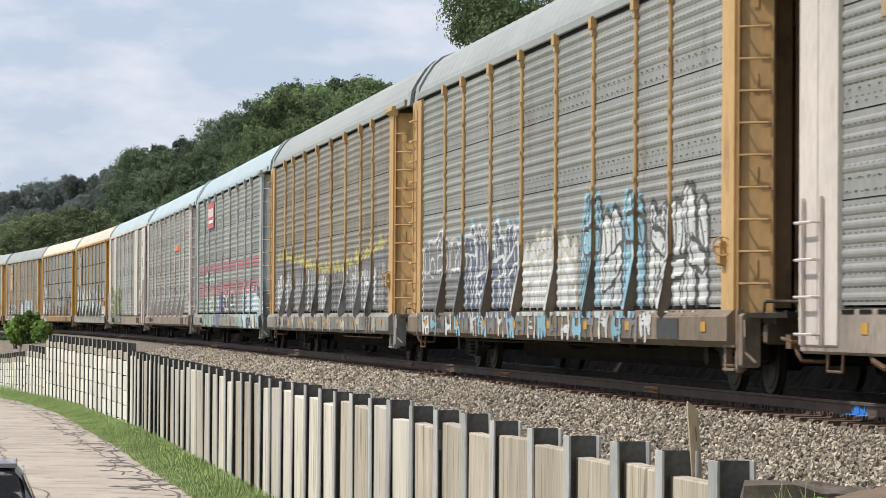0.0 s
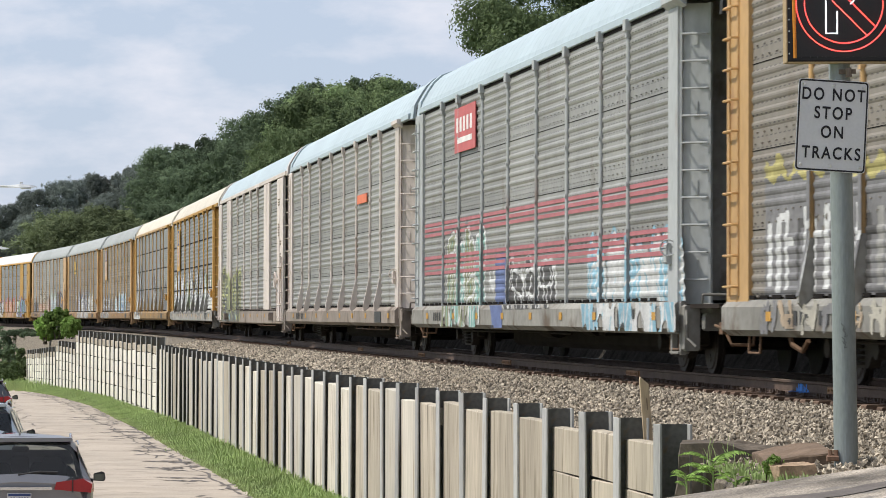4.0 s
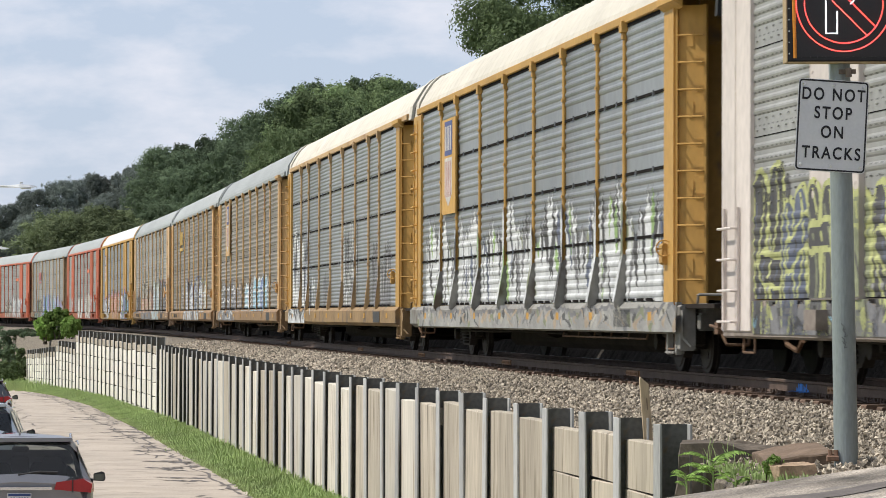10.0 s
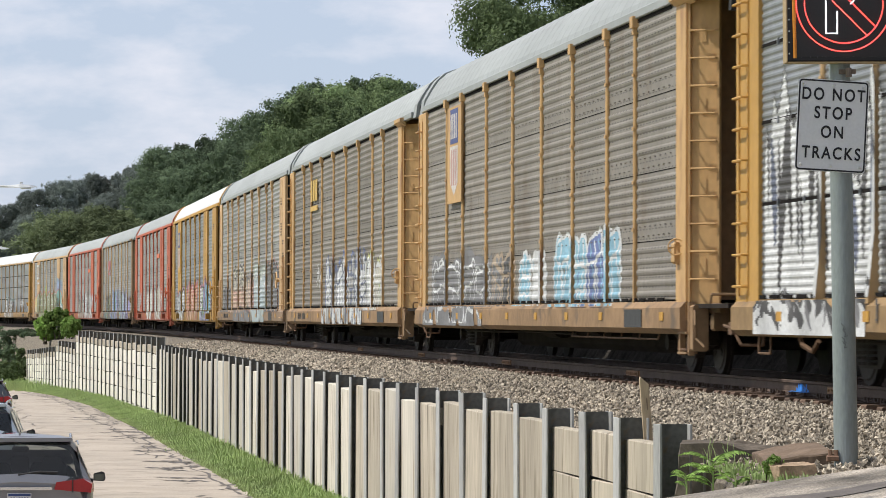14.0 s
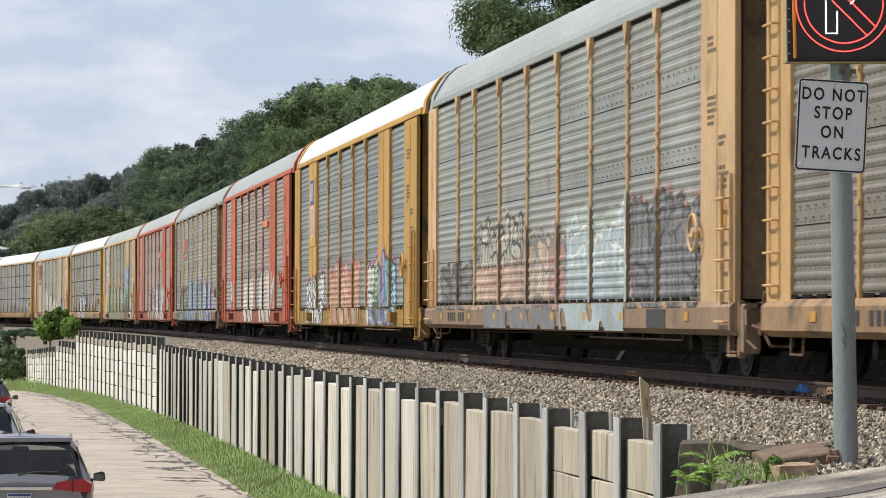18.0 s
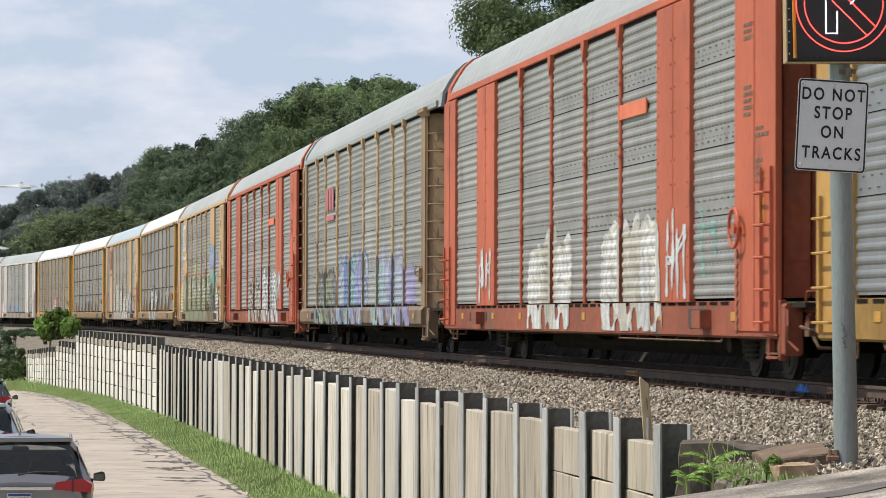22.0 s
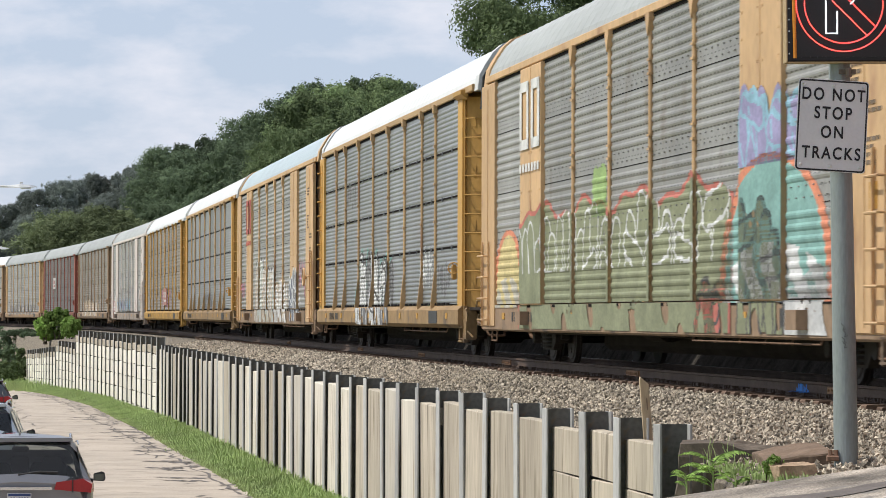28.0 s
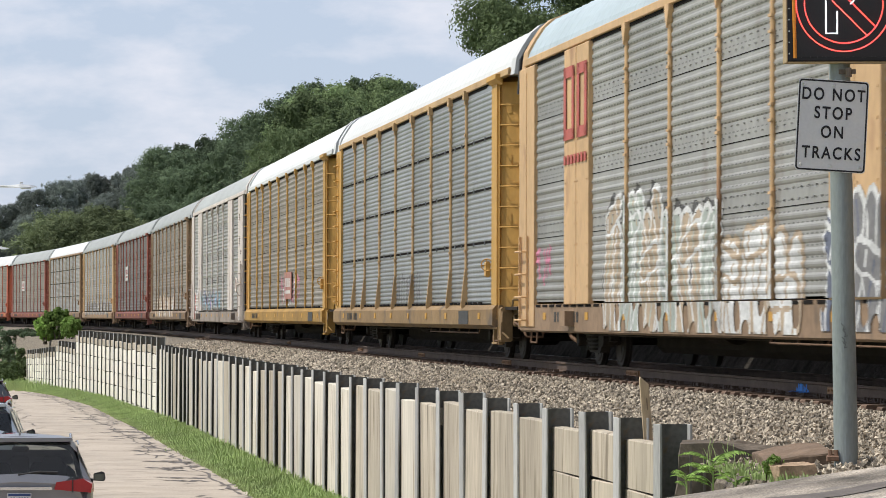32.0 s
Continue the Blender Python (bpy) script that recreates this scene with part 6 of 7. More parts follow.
L_DARK, L_MID, L_LIGHT = leaf_mat("dark_foliage", (0.115, 0.155, 0.092), 0.25), leaf_mat("green_foliage", (0.15, 0.2, 0.095), 0.3), leaf_mat("light_foliage", (0.19, 0.23, 0.12), 0.3)
# Distance haze is mixed into this paler, bluer leaf colour.
L_HAZE = leaf_mat("haze_tinted_foliage", (0.165, 0.19, 0.17), 0.2)
M_BARK = mat("bark", (0.09, 0.07, 0.055), 0.9, var=0.35, scale=2, fine=15, stretch=(1, 1, 0.3), bump=0.5)


def crown_mesh(seed, rx, rz, lumps, leaves, size, base, lobes=(0.2, 0.36)):
    """Leaves on the shells of small clumps, which sit on large lobes with hollows between."""
    rnd = np.random.RandomState(seed)

    def ball(k, lift=0.0):
        d = rnd.normal(0, 1, (k, 3)) + (0, 0, lift)
        return d / np.linalg.norm(d, axis=1)[:, None]

    # large lobes
    d = ball(lumps, 0.15)
    lobe = d * rnd.uniform(0.5, 0.8, (lumps, 1)) * (rx, rx, rz) + (0, 0, base + rz)
    lobe_r = rnd.uniform(*lobes, lumps) * min(rx, rz)
    # clumps on each lobe
    per = 13
    cd = ball(lumps * per, 0.25)
    clump = np.repeat(lobe, per, 0) + cd * (np.repeat(lobe_r, per) * rnd.uniform(0.65, 1.1, lumps * per))[:, None]
    clump_r = np.repeat(lobe_r, per) * rnd.uniform(0.26, 0.48, lumps * per)
    n = leaves // (lumps * per)
    k = lumps * per * n
    ld = ball(k, 0.3)
    p = np.repeat(clump, n, 0) + ld * (np.repeat(clump_r, n) * rnd.uniform(0.5, 1.15, k))[:, None]
    nrm = ld + 0.35 * np.repeat(cd, n, 0) + rnd.normal(0, 0.3, (k, 3))
    nrm /= np.linalg.norm(nrm, axis=1)[:, None]
    u = np.cross(nrm, rnd.normal(0, 1, (k, 3)))
    u /= np.linalg.norm(u, axis=1)[:, None]
    v = np.cross(nrm, u)
    s = (size * rnd.uniform(0.55, 1.25, k))[:, None]
    fold = p + u * s * 0.1 - nrm * s * 0.1
    pts = np.stack([p - u * s * 0.8, fold - v * s * 0.45, p + u * s, fold + v * s * 0.45], 1).reshape(-1, 3)
    b = Bag()
    b.v = pts.tolist()
    b.f = np.arange(4 * k).reshape(-1, 4).tolist()
    b.m = [0] * k
    return b


def trunk_bag(seed, h, r, spread):
    rnd = random.Random(seed)
    b = Bag()
    pts = [Vector((0, 0, -0.6))]
    for i in range(5):
        pts.append(Vector((rnd.uniform(-0.2, 0.2) * i * 0.3, rnd.uniform(-0.2, 0.2) * i * 0.3, h * (i + 1) / 5)))
    for i in range(5):
        b.tube(pts[i], pts[i + 1], r * (1 - i * 0.16), 8, r2=r * (1 - (i + 1) * 0.16))
    for i in range(9):
        a, z = rnd.uniform(0, 6.283), h * rnd.uniform(0.4, 0.95)
        e = Vector((math.cos(a) * spread * rnd.uniform(0.4, 0.9), math.sin(a) * spread * rnd.uniform(0.4, 0.9), z + spread * rnd.uniform(0.3, 0.8)))
        mid = Vector((e.x * 0.45, e.y * 0.45, z + (e.z - z) * 0.35))
        b.tube((0, 0, z), mid, r * 0.32, 6, r2=r * 0.22)
        b.tube(mid, e, r * 0.22, 6, r2=r * 0.06)
    return b


KINDS = []
for i, (rx, rz, lumps, leaves) in enumerate(((4.6, 4.4, 44, 25000), (5.4, 4.8, 52, 28000), (4.2, 4.8, 42, 24000), (6.0, 5.0, 60, 31000))):
    base = 4.5
    KINDS.append((crown_mesh(40 + i, rx, rz, lumps, leaves, 0.17, base).data("crown", [SLOT]), trunk_bag(60 + i, base + rz * 0.8, 0.32, rx).data("trunk", [M_BARK]), base + 2 * rz, rz))


def tree(x, y, z, top, kind, leaf, label, turn=0.0, wide=1.0):
    crown, trunk, h, rz = KINDS[kind]
    root = thing("tree", pose(x, y, z, 0, 0, turn), label, "tree", "trees on the slope")
    c = min(1.15, (top - z) / h)
    put("trunk", trunk, root, Matrix.Diagonal((1, 1, (top - z - rz * c) / (h - rz), 1)))
    put("crown", crown, root, Matrix.Translation((0, 0, top - z - h * c)) @ Matrix.Diagonal((c * wide, c * wide, c, 1)), mats=[leaf])


def place_px(x, y, d):
    """World place at a distance d, seen in the direction of a point of the picture plane 1568 wide."""
    a, c = (x - 784) / 5574.0, (441 - y) / 5574.0
    p = radians(1.2246)
    v = Vector((a, math.cos(p) - c * math.sin(p), c * math.cos(p) + math.sin(p)))
    v = v * (d / v.y)
    return Vector((v.x, v.y, v.z + EYE_Z))


def side_of(p):
    """Nearest (s, n) of a place far from the crossing."""
    i = int(np.argmin((LINE_X - p.x) ** 2 + (LINE_Y - p.y) ** 2))
    t = LINE_T[i]
    return float(LINE_S[i]), float((p.x - LINE_X[i]) * math.sin(t) - (p.y - LINE_Y[i]) * math.cos(t))


def wood():
    rnd = random.Random(21)
    ridge = [(-60, 383), (20, 355), (60, 327), (130, 313), (190, 303), (225, 291), (268, 263), (310, 239), (345, 237), (372, 227), (405, 241), (432, 213), (470, 181), (530, 159), (556, 133), (630, 119), (690, 123), (720, 133), (760, 155), (900, 225)]
    rows = [  # picture x from, to, step, distance, drop below the ridge, foliage
        (-40, 270, 24, 520, 0, L_HAZE), (-20, 300, 30, 480, 40, L_HAZE), (0, 330, 40, 440, 80, L_HAZE), (200, 300, 30, 430, 30, L_HAZE),
        (292, 470, 34, 400, 4, L_DARK), (295, 520, 42, 370, 45, L_DARK), (300, 560, 50, 345, 95, L_DARK),
        (430, 740, 46, 350, 4, L_DARK), (545, 730, 46, 320, 12, L_MID), (420, 560, 56, 310, 75, L_DARK), (560, 720, 56, 310, 70, L_MID), (520, 820, 56, 280, 60, L_MID), (330, 560, 60, 290, 125, L_DARK), (540, 660, 60, 290, 120, L_MID),
    ]
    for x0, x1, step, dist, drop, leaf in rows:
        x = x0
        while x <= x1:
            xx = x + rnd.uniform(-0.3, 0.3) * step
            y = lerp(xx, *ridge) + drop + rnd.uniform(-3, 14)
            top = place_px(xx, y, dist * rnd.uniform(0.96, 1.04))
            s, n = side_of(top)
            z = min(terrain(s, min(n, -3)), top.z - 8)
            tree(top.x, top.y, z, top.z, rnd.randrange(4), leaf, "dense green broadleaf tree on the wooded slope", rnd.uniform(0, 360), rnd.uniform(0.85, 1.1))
            x += step
    # lighter trees low behind the train
    for xx, y, dist, k, w in ((110, 372, 330, 1, 1.25), (165, 366, 325, 3, 1.2), (215, 374, 330, 0, 1.2), (75, 395, 340, 2, 1.0), (250, 398, 335, 1, 1.0)):
        top = place_px(xx, y, dist)
        tree(top.x, top.y, 0.0, top.z, k, L_LIGHT, "light green spreading tree low behind the train", xx * 3.0, w)
    # dry brush at the far bend
    b = Bag()
    for _ in range(260):
        p = place_px(rnd.uniform(-10, 95), 470, rnd.uniform(345, 365))
        h = rnd.uniform(3, 6.5) * (0.6 + 0.4 * rnd.random())
        e = Vector((p.x + rnd.uniform(-1.2, 1.2), p.y, h + 1.5))
        b.tube((p.x, p.y, -0.5), e, 0.06, 4, r2=0.02, caps=False)
        for _ in range(3):
            q = Vector((p.x, p.y, -0.5)).lerp(e, rnd.uniform(0.4, 0.9))
            b.tube(q, q + Vector((rnd.uniform(-1, 1), 0, rnd.uniform(0.4, 1.4))), 0.03, 3, r2=0.01, caps=False)
    tagged(put("dry_brush", b.data("dry_brush", [mat("dry_twigs", (0.2, 0.17, 0.14), 0.9)])), "bare grey-brown brush at the bend of the track", "brush", kind="stuff")


wood()


def big_tree():
    """The tall tree close behind the train."""
    rnd = random.Random(77)
    c = place_px(1012, 60, 112)
    root = thing("tree", pose(c.x, c.y, -0.4), "tall dark green broadleaf tree close behind the train", "tree", "trees on the slope")
    b = crown_mesh(5, 4.5, 5.4, 46, 90000, 0.085, 5.4)
    part("crown", b, L_MID, root)
    part("trunk", trunk_bag(9, 11, 0.3, 4.0), M_BARK, root)
    for x, y, d, w in ((1130, -20, 118, 4.6), (1300, -120, 120, 5.0), (1500, -160, 112, 5.0)):
        q = place_px(x, y, d)
        r = thing("tree", pose(q.x, q.y, -0.4), "tall dark green broadleaf tree close behind the train", "tree", "trees on the slope")
        part("crown", crown_mesh(int(x), w, 5.5, 46, 34000, 0.12, 5.5), L_DARK, r)
        part("trunk", trunk_bag(int(x), 11, 0.3, 4.0), M_BARK, r)


big_tree()


def shrub(name, p, rx, rz, leaves, size, leaf, label, category, seed):
    """A leafy plant that stands at p."""
    root = thing(name, pose(p.x, p.y, p.z), label, category)
    part("leaves", crown_mesh(seed, rx, rz, 60, leaves, size, 0.0, (0.1, 0.24)), leaf, root)
    rnd = random.Random(seed)
    b = Bag()
    for _ in range(7):
        b.tube((rnd.uniform(-0.1, 0.1), rnd.uniform(-0.1, 0.1), -0.2), (rnd.uniform(-0.7, 0.7) * rx, rnd.uniform(-0.7, 0.7) * rx, rz * rnd.uniform(1, 1.7)), 0.025, 5, r2=0.008)
    tagged(part("stem", b, M_BARK, root), kind="stuff")


def bush(x, y_top, d, rx, leaf, label, seed, ground=None):
    """A shrub on the ground that reaches up to a direction of view."""
    top = place_px(x, y_top, d)
    s, n = side_of(top)
    z = (terrain(s, n) if ground is None else ground) - 0.05
    shrub("shrub", Vector((top.x, top.y, z)), rx, (top.z - z) / 2, 6500, 0.1, leaf, label, "shrub", seed)


L_SHRUB = leaf_mat("bright_shrub_foliage", (0.23, 0.35, 0.095), 0.35)
for x, y, d, rx, sd in ((102, 543, 188, 1.0, 1), (80, 560, 189, 0.8, 2), (126, 560, 187, 0.75, 3), (92, 590, 190, 0.9, 15)):
    bush(x, y, d, rx, L_SHRUB, "bright green leafy shrub behind the end of the wall", sd, -0.7)
for x, y, d, rx, sd in ((52, 590, 218, 0.9, 21), (72, 594, 214, 0.8, 22), (90, 598, 208, 0.7, 23), (34, 588, 226, 1.0, 24)):
    bush(x, y, d, rx, L_DARK, "dark green undergrowth beside the wall's end", sd, -0.75)
for x, y, d, rx, sd in ((4, 574, 226, 1.25, 4), (-28, 580, 222, 1.3, 5), (26, 586, 228, 1.1, 6), (48, 584, 232, 1.0, 7), (14, 606, 216, 1.0, 8), (60, 598, 226, 0.9, 9)):
    bush(x, y, d, rx, L_DARK, "dark green undergrowth beside the wall's end", sd)
for x, y, d, rx, sd in ((38, 612, 211, 0.55, 10), (46, 630, 209, 0.5, 11), (28, 632, 208, 0.6, 12), (8, 640, 205, 0.9, 13)):
    bush(x, y, d, rx, L_MID, "green vines over the end of the wall", sd)


def grass():
    rnd = random.Random(4)
    b = Bag()

    def tuft(p, h, n, slim=False):
        for _ in range(n):
            a = rnd.uniform(0, 6.283)
            w = rnd.uniform(0.004, 0.01) * (1 + h) * (0.35 if slim else 1)
            q = p + Vector((rnd.uniform(-0.09, 0.09), rnd.uniform(-0.09, 0.09), 0))
            t = q + Vector((math.cos(a) * h * 0.4, math.sin(a) * h * 0.4, h * rnd.uniform(0.6, 1.0)))
            m = (q + t) / 2 + Vector((0, 0, h * 0.14))
            b.v += [tuple(q + Vector((w, 0, 0))), tuple(q - Vector((w, 0, 0))), tuple(m - Vector((w * 0.7, 0, 0))), tuple(m + Vector((w * 0.7, 0, 0))), tuple(t)]
            k = len(b.v) - 5
            b.f += [(k, k + 1, k + 2, k + 3), (k + 3, k + 2, k + 4)]
            b.m += [0, 0]

    for _ in range(20000):
        s = 36 - 150 * rnd.random() ** 1.3
        w, e = wall_n(s), edge_n(s)
        f = rnd.random()
        n = w + 0.2 + (e - w + 0.12) * f
        tuft(on_line(s, n, terrain(s, n)), rnd.uniform(0.07, 0.2) * (1.3 - 0.9 * f) * (1 if s > -60 else 1.4), 5)
    for _ in range(2600):  # stray tufts over the road's edge
        s = 34 - 130 * rnd.random() ** 1.3
        n = edge_n(s) + abs(rnd.gauss(0, 0.17)) * (0.4 + 0.6 * abs(math.sin(s * 0.9)))
        tuft(on_line(s, n, low(s) + 0.0), rnd.uniform(0.03, 0.09), 4)
    for _ in range(900):  # by the old footing
        s, n = rnd.uniform(46.6, 50.6), rnd.uniform(4.3, 6.0)
        if rnd.random() < 0.8:
            tuft(on_line(s, n, terrain(s, n)), rnd.uniform(0.03, 0.12), 4)
    for _ in range(34):  # long blades beside the last pile
        s, n = rnd.uniform(45.5, 47.8), rnd.uniform(4.5, 5.6)
        tuft(on_line(s, n, terrain(s, n)), rnd.uniform(0.2, 0.42), 3, True)
    for _ in range(3500):
        s = rnd.uniform(-230, -105)
        n = wall_n(s) + rnd.uniform(0.3, 4)
        tuft(on_line(s, n, terrain(s, n)), rnd.uniform(0.2, 0.7), 4)
    tagged(put("grass", b.data("grass", [M_BLADE])), "green grass verge along the foot of the wall", "grass", kind="stuff")


grass()


def undergrowth():
    """Dark leafy bank on the far side of the track."""
    rnd = random.Random(14)
    b = Bag()
    for _ in range(30000):
        s, f = rnd.uniform(-330, 75), rnd.random()
        n = -6.0 - 6 * f
        h = (0.2 + 3.4 * f) * rnd.random() ** 0.7 * (0.7 + 0.3 * math.sin(s * 0.31) * math.sin(s * 0.13 + 1))
        p = on_line(s, n, hill(n) + h)
        nrm = Vector((rnd.gauss(-0.6, 0.6), rnd.gauss(-0.2, 0.6), rnd.gauss(0.5, 0.5))).normalized()
        u = nrm.orthogonal().normalized()
        v = nrm.cross(u)
        r = rnd.uniform(0.18, 0.42)
        b.quad([p - u * r, p - v * r * 0.5, p + u * r, p + v * r * 0.5])
    tagged(put("undergrowth", b.data("undergrowth", [L_DARK])), "dark green undergrowth on the bank behind the track", "undergrowth", kind="stuff")


undergrowth()


def sprout(x, y0, d, h, fronds, seed):
    """A young shoot with feathered leaves."""
    rnd = random.Random(seed)
    p = place_px(x, y0, d)
    root = thing("sapling", pose(p.x, p.y, p.z), "green weed with long feathered leaves", "weed")
    stem = Bag().rope([(0, 0, -0.15), (0.01, 0, h * 0.4), (0.0, 0.02, h * 0.75)], 0.008, 5)
    part("stem", stem, M_BLADE, root)
    for i in range(fronds):
        b = Bag()
        a = rnd.uniform(-1.2, 1.2) + (0 if i % 2 else math.pi)
        ln = h * rnd.uniform(0.55, 0.85)
        z0 = h * rnd.uniform(0.15, 0.7)
        pts = [Vector((math.cos(a) * ln * t, math.sin(a) * ln * t, z0 + ln * (1.05 * t - 0.85 * t * t) + 0.02)) for t in (0, 0.2, 0.4, 0.6, 0.8, 1.0)]
        b.rope(pts, 0.004, 4)
        spots = []
        side = Vector((-math.sin(a), math.cos(a), 0))
        for k in range(2, 13):
            t = k / 12.5
            i0 = min(int(t * 5), 4)
            q = pts[i0].lerp(pts[i0 + 1], t * 5 - i0)
            L = ln * 0.3 * math.sin(math.pi * min(0.95, 0.2 + t * 0.75))
            fw = (pts[i0 + 1] - pts[i0]).normalized()
            for sg in (1, -1):
                out = (side * sg * 0.85 + fw * 0.4 - Vector((0, 0, 0.35))).normalized()
                up = out.cross(fw).normalized()
                spots.append(Matrix((out * L, out.cross(up) * L, up * L)).transposed().to_4x4())
                spots[-1].translation = q
        fr = part("frond", b, L_SHRUB, root)
        for m in spots:
            put("leaflet", LEAFLET, fr, m)


LEAFLET = Bag().pane([(0, 0, 0), (0.35, 0.17, 0.03), (1, 0, -0.08), (0.35, -0.17, 0.03)]).data("leaflet", [L_SHRUB])
for i, (x, y0, d, h, f) in enumerate(((1262, 880, 28.4, 0.42, 9), (1302, 874, 28.8, 0.3, 6), (1215, 882, 28.0, 0.26, 7))):
    sprout(x, y0, d, h, f, 30 + i)
p = place_px(1372, 845, 27.4)
shrub("weed", p, 0.13, 0.1, 1500, 0.025, L_SHRUB, "small bright green weed beside the slab", "weed", 55)


def ballast():
    """Loose stones of the track bed, near the crossing."""
    rnd = random.Random(8)
    b = Bag()
    base = [(1, 0, 0), (-1, 0, 0), (0, 1, 0), (0, -1, 0), (0, 0, 1), (0, 0, -1)]
    faces = [(0, 2, 4), (2, 1, 4), (1, 3, 4), (3, 0, 4), (2, 0, 5), (1, 2, 5), (3, 1, 5), (0, 3, 5)]

    def stone(p, r):
        k = len(b.v)
        m = Euler((rnd.uniform(0, 6), rnd.uniform(0, 6), rnd.uniform(0, 6))).to_matrix()
        for v in base:
            q = m @ Vector((v[0] * r * rnd.uniform(0.7, 1.5), v[1] * r * rnd.uniform(0.6, 1.1), v[2] * r * rnd.uniform(0.5, 1.0)))
            b.v.append((p.x + q.x, p.y + q.y, p.z + q.z))
        b.f += [(k + x, k + y, k + z) for x, y, z in faces]
        b.m += [0] * 8

    for _ in range(60000):
        s = 51.5 - 105 * rnd.random() ** 1.6
        n = rnd.uniform(1.12, 4.55)
        if s > 45.7 and n > 3.0 and rnd.random() < 0.35:
            continue
        stone(on_line(s, n, terrain(s, n) + rnd.uniform(-0.01, 0.035)), rnd.uniform(0.015, 0.036) * (1 if s > 15 else 1.6))
    for _ in range(2600):
        s, n = rnd.uniform(20, 51), rnd.uniform(-0.65, 0.65)
        stone(on_line(s, n, -0.25 + rnd.uniform(-0.01, 0.05)), rnd.uniform(0.02, 0.045))
    for _ in range(900):
        s, n = rnd.uniform(48.6, 51.9), rnd.uniform(2.6, 4.2)
        stone(on_line(s, n, terrain(s, n) + rnd.uniform(0.0, 0.06)), rnd.uniform(0.018, 0.042))
    m = mat("ballast_stones", (0.32, 0.275, 0.215), 0.9, var=0.2, scale=6, fine=60, bump=0.3)
    nt = m.node_tree
    ge, mr, sc = nt.nodes.new("ShaderNodeNewGeometry"), nt.nodes.new("ShaderNodeMapRange"), nt.nodes.new("ShaderNodeVectorMath")
    sc.operation = "SCALE"
    mr.inputs["To Min"].default_value, mr.inputs["To Max"].default_value = 0.3, 1.8
    bs = nt.nodes["Principled BSDF"]
    src = bs.inputs["Base Color"].links[0].from_socket
    nt.links.new(ge.outputs["Random Per Island"], mr.inputs["Value"])
    nt.links.new(src, sc.inputs[0])
    nt.links.new(mr.outputs[0], sc.inputs["Scale"])
    nt.links.new(sc.outputs[0], bs.inputs["Base Color"])
    tagged(put("ballast_stones", b.data("ballast_stones", [m])), "grey and brown crushed stone ballast beside the rails", "ballast", kind="stuff")


ballast()


